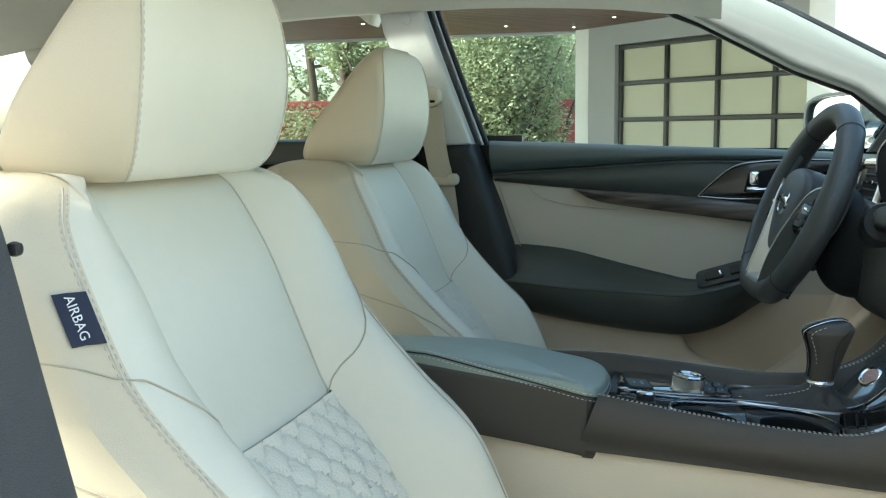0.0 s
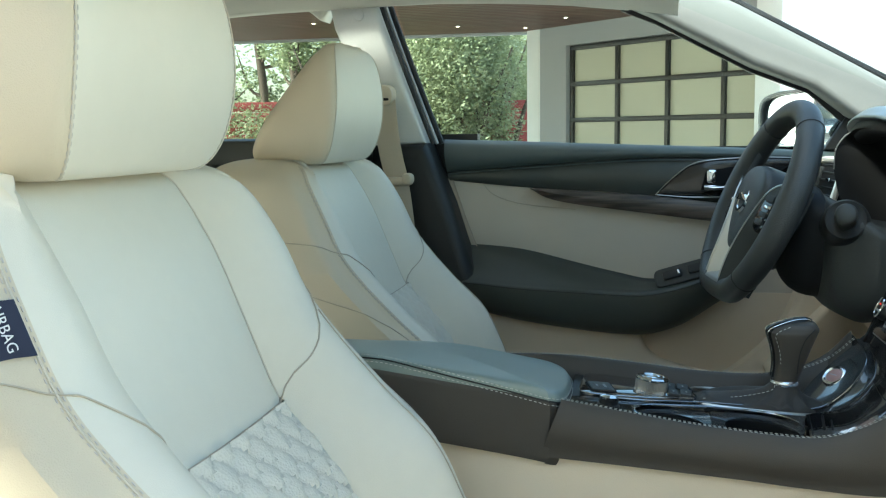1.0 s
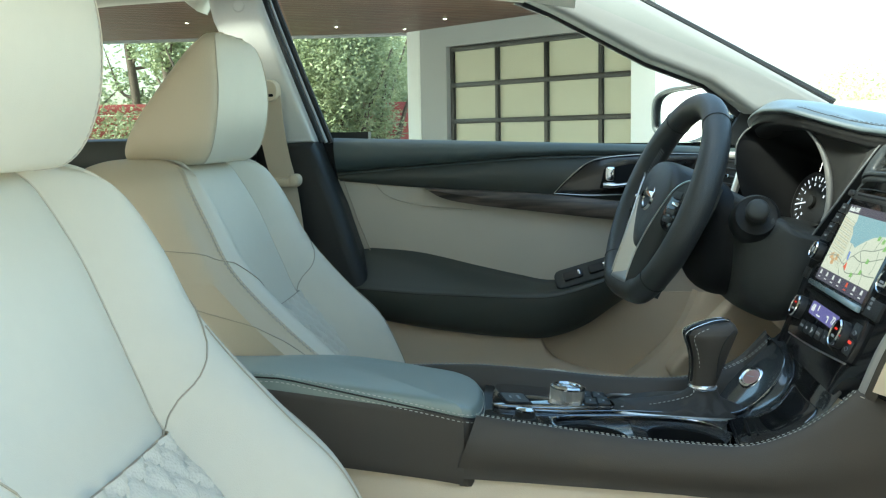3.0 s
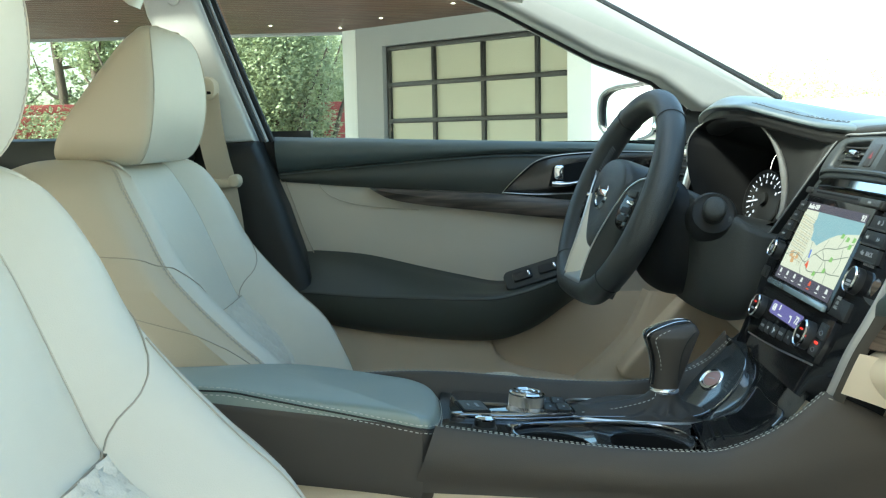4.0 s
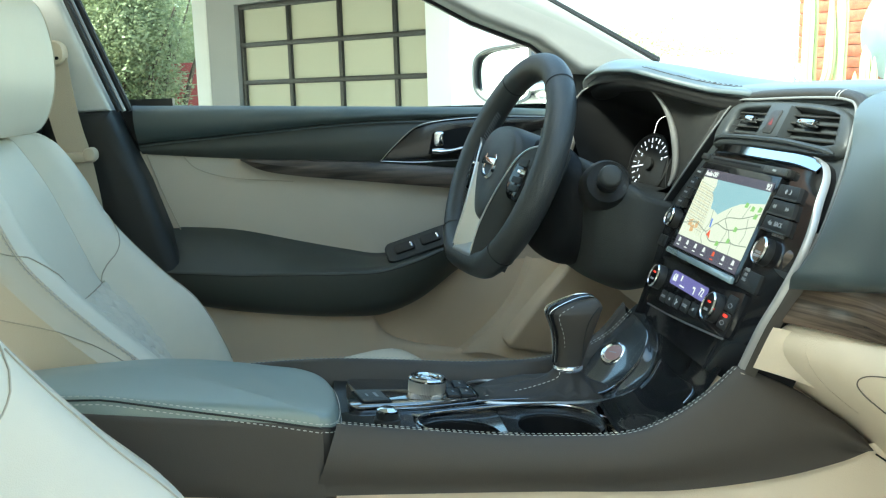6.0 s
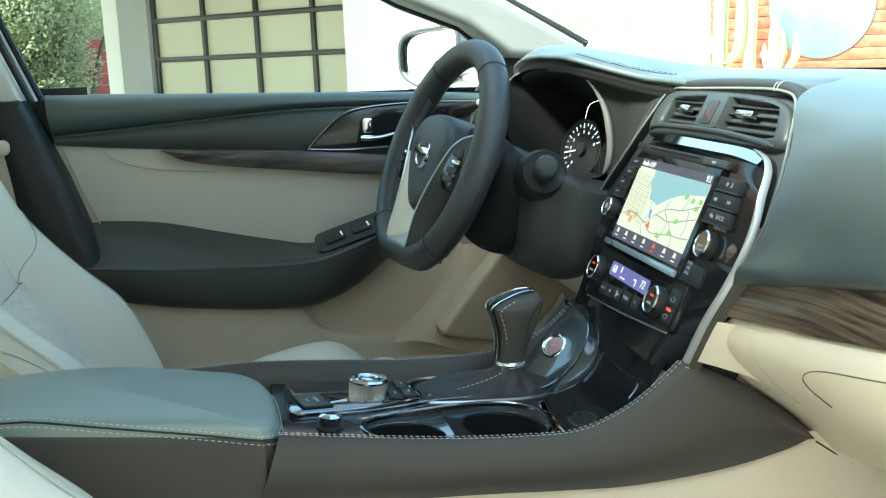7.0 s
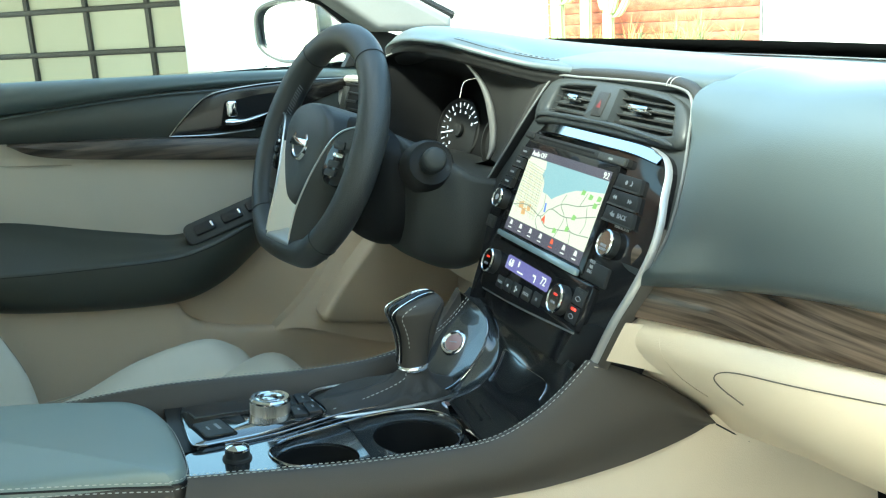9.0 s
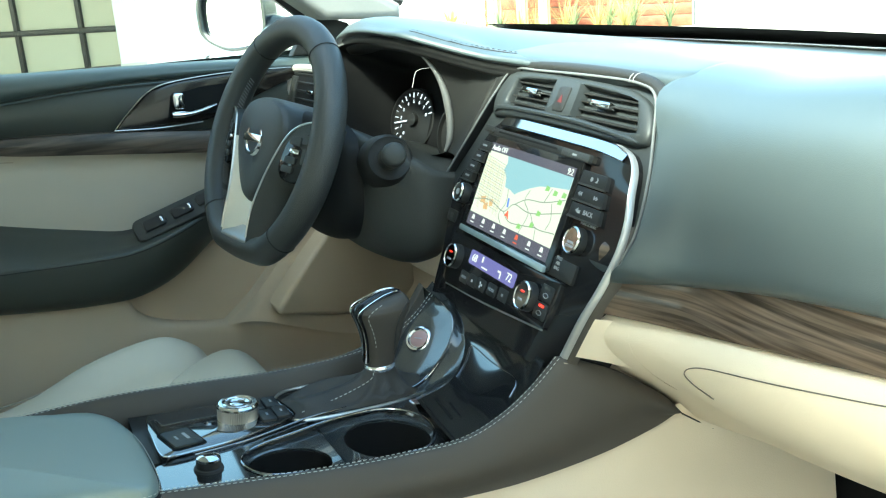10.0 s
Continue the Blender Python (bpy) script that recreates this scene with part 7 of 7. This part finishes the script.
writing("TUNE-SCROLL", 0.0048, PNL @ Matrix.Translation((0.1330, -0.0200, -0.0065)), GREY_PRINT, "lettering", stack)


def dial_knob(u, v, r, label, mark, h=0.0, legend=""):
    k = thing("knob", label, "knob", "centre stack knobs")
    m = PNL @ Matrix.Translation((u, v, h - 0.004))
    part("skirt", lathe([(r * 1.12, -0.004), (r * 1.10, 0.001), (r * 0.98, 0.002)], m, 36), BLACK, k)
    part("grip", lathe([(r * 0.98, 0.001), (r * 0.96, 0.0110), (r * 0.90, 0.0125)], m, 36), BLACK, k)
    part("ring", lathe([(r * 0.93, 0.0115), (r * 0.96, 0.0135), (r * 0.87, 0.0148), (r * 0.82, 0.0140)], m, 40), CHROME, k)
    part("face", lathe([(0.0001, 0.0140), (r * 0.82, 0.0139), (r * 0.84, 0.0125)], m, 30), BLACK, k)
    if mark:
        part("lamp", move(box(-0.0030, 0.0030, 0.0030, 0.0046, 0.0141, 0.0145), m), REDLAMP, k)
    if legend:
        writing(legend, 0.0034, m @ Matrix.Translation((0, -0.004, 0.0142)), GREY_PRINT, "lettering", k)
    else:
        part("mark", lathe([(0.0026, 0.0141), (0.0034, 0.0141), (0.0034, 0.0144), (0.0026, 0.0144)], m, 20), GREY_PRINT, k)


REDLAMP = glow("red_indicator", (1.0, 0.04, 0.025), 0.3)
dial_knob(-0.115, -0.0350, 0.0115, "small black volume knob with a chrome ring", False, 0.002)
dial_knob(0.121, -0.0335, 0.0130, "black tuning knob with a chrome ring", False, -0.003, "ENTER\nSOUND")
writing("TUNE-SCROLL", 0.0040, PNL @ Matrix.Translation((0.128, -0.0165, -0.0006)), GREY_PRINT, "lettering", stack)
pa = part("airbag_lamp", slab(rounded(0.044, 0.018, 0.002, 0.112, -0.0625), -0.006, 0.0006, PNL, 0.0008), BLACK, stack)
writing("PASS\nAIR\nBAG", 0.0046, PNL @ Matrix.Translation((0.104, -0.0585, 0.0008)), GREY_PRINT, "lettering", pa)
lp = part("left_lamp", slab(rounded(0.022, 0.013, 0.002, -0.128, -0.0630), 0.0, 0.0040, PNL, 0.0008), BLACK, stack)
part("mark", slab(rounded(0.010, 0.006, 0.001, -0.128, -0.0630), 0.0041, 0.0043, PNL), CHAR_SOFT, lp)
# climate panel
CLM = PNL @ Matrix.Translation((0, 0, -0.0015))
clim = thing("climate_panel", "black climate control panel with a violet display", "control panel")
part("plate", slab(sp([(-0.112, -0.079), (0.0, -0.076), (0.112, -0.0733), (0.119, -0.0740), (0.1215, -0.078), (0.1205, -0.095), (0.1165, -0.113), (0.1145, -0.1175), (0.108, -0.1190), (0.0, -0.127), (-0.098, -0.132), (-0.114, -0.105)], 60), -0.010, 0.0025, CLM, 0.002), PIANO, clim)
part("lower_edge", move(tube(spline([(-0.096, -0.133, 0.002), (0.0, -0.1285, 0.002), (0.114, -0.1195, 0.002)], 16), 0.0010, 6), CLM), SATIN, clim)
part("window", slab(rounded(0.104, 0.0150, 0.003, -0.008, -0.0930), 0.002, 0.0030, CLM), glow("violet_display", (0.13, 0.115, 0.32), 0.24), clim)
writing("68", 0.0115, CLM @ Matrix.Translation((-0.048, -0.0930, 0.0032)), WHITEL, "lettering", clim)
writing("72", 0.0115, CLM @ Matrix.Translation((0.031, -0.0930, 0.0032)), WHITEL, "lettering", clim)
for u, v, w, q in ((-0.030, -0.090, 0.003, 0.006), (-0.022, -0.0975, 0.014, 0.0016), (0.010, -0.0925, 0.007, 0.002), (0.013, -0.096, 0.002, 0.006)):
    part("mark", slab(rounded(w, q, 0.0006, u, v), 0.0030, 0.0033, CLM), WHITEL, clim)
for i, u in enumerate((-0.058, -0.038, -0.018, 0.006, 0.030)):
    b = part("button", slab(rounded(0.0195, 0.013, 0.002, u, -0.1165 + 0.06 * (u + 0.058)), 0.001, 0.0034, CLM, 0.001), BLACK, clim)
    vb = -0.1165 + 0.06 * (u + 0.058)
    if i == 3:
        writing("MODE", 0.0046, CLM @ Matrix.Translation((u, vb, 0.0036)), GREY_PRINT, "lettering", b)
    elif i == 0:
        writing("AUTO", 0.0042, CLM @ Matrix.Translation((u, vb, 0.0036)), GREY_PRINT, "lettering", b)
    elif i == 2:
        for k in range(3):
            a = 2.094 * k
            part("mark", move(box(0.0006, 0.0036, -0.0009, 0.0013, 0.0035, 0.0037), CLM @ Matrix.Translation((u, vb, 0)) @ Matrix.Rotation(a, 4, "Z")), WHITE_PRINT, b)
    else:
        part("mark", slab(rounded(0.004, 0.003, 0.0010, u, vb), 0.0035, 0.0037, CLM), GREY_PRINT if i == 4 else WHITE_PRINT, b)
for u, v, c in ((0.1040, -0.0880, CHAR_SOFT), (0.1020, -0.1050, REDLAMP)):
    b = part("button", slab(rounded(0.022, 0.0155, 0.002, u, v), 0.001, 0.0034, CLM, 0.001), BLACK, clim)
    part("lamp", slab(rounded(0.0095, 0.0026, 0.001, u + 0.001, v + 0.0050), 0.0035, 0.0039, CLM), c, b)
    part("mark", move(tube([(u + 0.0035 * math.cos(a) * (1 + 0.3 * math.cos(2 * a)), v - 0.002 + 0.0022 * math.sin(a), 0.0036) for a in np.linspace(0, 6.283, 20, endpoint=False)], 0.0004, 4, closed=True), CLM), GREY_PRINT, b)
dial_knob(-0.087, -0.1010, 0.0138, "black temperature knob with chrome ring and red light", True, 0.001, "AUTO")
dial_knob(0.0785, -0.0985, 0.0145, "black temperature knob with chrome ring and red light", True, 0.001, "DUAL")

# ---- steering wheel and column ----
TAU = radians(23)
YAW = radians(10)
WN = Vector((-math.cos(TAU) * math.cos(YAW), -math.cos(TAU) * math.sin(YAW), math.sin(TAU)))
WX = Vector((math.sin(YAW), -math.cos(YAW), 0))
WU = WN.cross(WX)
WHL = axes((0.613, 0.367, 0.8856), WX, WU, WN)
sw = thing("steering_wheel", "flat-bottomed dark leather steering wheel with silver spokes", "steering wheel")
R, RR = 0.1423, 0.0187
ringp = []
for a in np.linspace(0, 2 * math.pi, 96, endpoint=False):
    x, y = R * math.cos(a) * 0.98, R * math.sin(a)
    if y < -0.1289:
        y = -0.1289 + (y + 0.1289) * 0.25
    ringp.append((x, y, 0.0))
part("rim", move(tube(ringp, [RR + 0.0006 * math.cos(2 * math.atan2(y, x)) for x, y, z in ringp], 20, closed=True), WHL), RIM_LEATHER, sw, "dark leather rim", sharp=80)
for a in (53, 127, 226, 314):
    i = int(a / 360 * 96)
    p0, p1 = np.array(ringp[i]), np.array(ringp[(i + 1) % 96])
    t = (p1 - p0) / np.linalg.norm(p1 - p0)
    n1, n2 = np.array((-t[1], t[0], 0)), np.array((0, 0, 1.0))
    part("seam", move(tube([p0 + (RR + 0.0002) * (math.cos(w) * n1 + math.sin(w) * n2) for w in np.linspace(0, 2 * math.pi, 24, endpoint=False)], 0.0007, 5, closed=True), WHL), BLACK, sw)
for i in list(range(38, 57)) + list(range(58, 66)) + list(range(88, 96)) + list(range(0, 10)):
    for k in (0, 0.5):
        p = np.array(ringp[i]) * (1 - k) + np.array(ringp[(i + 1) % 96]) * k
        q = np.array(ringp[(i + 1) % 96]) * (1 - k) + np.array(ringp[(i + 2) % 96]) * k
        m0, m1 = p * (1 - (RR + 0.0003) / np.linalg.norm(p)), q * (1 - (RR + 0.0003) / np.linalg.norm(q))
        part("stitch", move(tube([m0 + np.array((0, 0, 0.004)), m0 * 0.4 + m1 * 0.6 + np.array((0, 0, -0.004))], 0.0005, 4), WHL), GREY_PRINT, sw)
hub = [(-0.052, 0.040), (-0.028, 0.051), (0.0, 0.054), (0.028, 0.051), (0.052, 0.040), (0.064, 0.018), (0.058, -0.012), (0.040, -0.045), (0.020, -0.070), (0.0, -0.078), (-0.020, -0.070), (-0.040, -0.045), (-0.058, -0.012), (-0.064, 0.018)]
part("hub", move(loft([[(x * s, y * s, h + 0.05 * y) for x, y in hub] for s, h in ((1.04, -0.055), (1.02, -0.015), (1.0, 0.006), (0.96, 0.014), (0.88, 0.0185), (0.6, 0.0215), (0.05, 0.0225))], 28, 64), WHL), RIM_LEATHER, sw, "charcoal hub pad", sharp=80)
BG = WHL @ Matrix.Translation((0, 0.0, 0.0035))
part("badge", lathe([(0.0165, 0.0185), (0.0180, 0.0205), (0.0215, 0.0205), (0.0230, 0.0170)], BG, 44), CHROME, sw, "round chrome badge")
part("badge_face", lathe([(0.0001, 0.0190), (0.0165, 0.0190), (0.0175, 0.017)], BG, 30), BLACK, sw)
part("badge_bar", move(box(-0.0235, 0.0235, -0.0048, 0.0048, 0.0185, 0.0222, 0.001), BG), CHROME, sw)
part("pad_mark", move(box(-0.006, 0.006, -0.0505, -0.0495, 0.0150, 0.0166, 0.0003), WHL), BLACK, sw)
# the lower spoke is a satin trough between two ridges
ridge = spline([(-0.1235, 0.037, 0.0175), (-0.100, 0.037, 0.0195), (-0.075, 0.0385, 0.0200), (-0.035, 0.0505, 0.0190), (0.006, 0.071, 0.0165), (0.024, 0.088, 0.0125), (0.033, 0.110, 0.0070), (0.036, 0.132, 0.0030)], 40)
tro = [r for r in ridge if r[0] < 0.004]
part("spoke_inlay", move(grid(np.array([[(w * f, y, h - 0.0005 - 0.017 * (1 - abs(f) ** 1.5)) for f in np.linspace(-1, 1, 25)] for y, w, h in tro])), WHL), SPOKE, sw, "champagne silver lower spoke inlay", sharp=70)
part("spoke_foot", move(grid(np.array([[(0.037 * f, y, h) for f in np.linspace(-1, 1, 13)] for y, h in ((-0.108, 0.0035), (-0.114, 0.0080), (-0.121, 0.0160), (-0.1245, 0.0178), (-0.1290, 0.0170), (-0.132, 0.008))])), WHL), SATIN_PAINT, sw, "satin silver spoke foot", sharp=70)
for s in (-1, 1):
    edge = np.array([(s * w, y, h) for y, w, h in ridge])
    outer_ = spline([(s * x, y, h) for x, y, h in ((0.064, -0.1300, -0.004), (0.064, -0.108, -0.006), (0.066, -0.080, -0.006), (0.078, -0.052, -0.004), (0.110, -0.040, -0.003), (0.128, -0.020, -0.003), (0.134, 0.008, -0.003), (0.137, 0.034, -0.002))], 40)
    deep = outer_ + np.array((0, 0, -0.022))
    inner = edge * np.array((0.97, 1, 1)) + np.array((0, 0, -0.02))
    mid = edge * 0.45 + outer_ * 0.55 + np.array((0, 0, 0.002))
    sk_ = part("spoke", move(grid(np.array([inner, edge, edge * 0.9 + mid * 0.1 + np.array((s * 0.001, 0, 0.0004)), mid, outer_, deep])), WHL), CHAR_SOFT, sw, "dark plastic side spoke", sharp=70)
    part("spoke_trim", move(tube(edge[1:] + np.array((0, 0, 0.0006)), 0.0013, 6), WHL), SATIN, sk_, "thin silver spoke line")
    PM = WHL @ Matrix.Translation((s * 0.098, -0.006, 0.0045)) @ Matrix.Rotation(s * 0.30, 4, "Y")
    pod_ = part("switch_pod", slab(sp([(-s * 0.020, 0.020), (s * 0.004, 0.032), (s * 0.022, 0.030), (s * 0.026, 0.0), (s * 0.012, -0.030), (-s * 0.018, -0.034), (-s * 0.030, -0.016)], 32), -0.006, 0.0045, PM, 0.003), PIANO, sk_, "gloss black switch pod")
    for dx, dy, w, h, c in ((-0.008, 0.014, 0.018, 0.010, CHAR_SOFT), (0.010, 0.018, 0.014, 0.012, CHAR_SOFT), (-0.006, 0.002, 0.016, 0.0055, CHROME), (-0.010, -0.009, 0.018, 0.008, CHAR_SOFT), (-0.012, -0.020, 0.018, 0.008, CHAR_SOFT), (0.012, -0.002, 0.010, 0.018, CHAR_SOFT)):
        bt_ = part("switch", slab(rounded(w, h, 0.002, s * dx, dy), 0.0045, 0.0075, PM, 0.001), c, sk_)
part("foot", move(loft([[(x, y, h) for x, y in ((-0.062, -0.116), (0.062, -0.116), (0.058, -0.132), (-0.058, -0.132))] for h in (-0.020, -0.002)], 6, 32), WHL), CHAR_SOFT, sw)
col = thing("steering_column", "dark plastic steering column shroud with stalks", "steering column")


def col_ring(x, zc, w, top, bot, p=3.0):
    """A rounded-box ring of the column at x."""
    out = []
    for a in np.linspace(0, 2 * math.pi, 28, endpoint=False):
        c, q = math.cos(a), math.sin(a)
        k = (abs(c) ** p + abs(q) ** p) ** (-1 / p)
        out.append((x, 0.367 + w * c * k, zc + (top if q > 0 else bot) * q * k))
    return out


part("collar", loft([col_ring(0.636, 0.880, 0.062, 0.040, 0.075, 2.4), col_ring(0.650, 0.878, 0.098, 0.046, 0.105), col_ring(0.668, 0.872, 0.118, 0.046, 0.112), col_ring(0.688, 0.866, 0.126, 0.046, 0.110)], 16, 64), COLUMN, col, "matt black collar behind the wheel", sharp=80)
part("shroud", loft([col_ring(0.686, 0.862, 0.130, 0.045, 0.100), col_ring(0.698, 0.858, 0.160, 0.042, 0.110, 4.5), col_ring(0.730, 0.848, 0.186, 0.034, 0.112, 5.5), col_ring(0.760, 0.842, 0.192, 0.020, 0.104, 5.5), col_ring(0.84, 0.83, 0.192, 0.016, 0.09, 5)], 26, 72), CHAR_SOFT, col, sharp=80)
SE = Vector((0.6975, 0.160, 0.8885))
SD = Vector((-0.16, -0.93, 0.30)).normalized()
SA = SD.cross(Vector((0, 0, 1))).normalized()
SM_ = axes(SE, SA, SD.cross(SA), SD)
part("boss", lathe([(0.032, -0.070), (0.029, -0.046), (0.0255, -0.036), (0.0245, -0.034), (0.0200, -0.036)], SM_, 40), BLACK, col)
part("stalk", lathe([(0.0135, -0.045), (0.0125, -0.012), (0.0122, -0.010)], SM_, 28), BLACK, col)
part("stalk_end", lathe([(0.0001, 0.0020), (0.0095, 0.0016), (0.0120, 0.0), (0.0135, -0.004), (0.0140, -0.012), (0.0130, -0.016)], SM_, 32), CHAR_SOFT, col, "round stalk end")
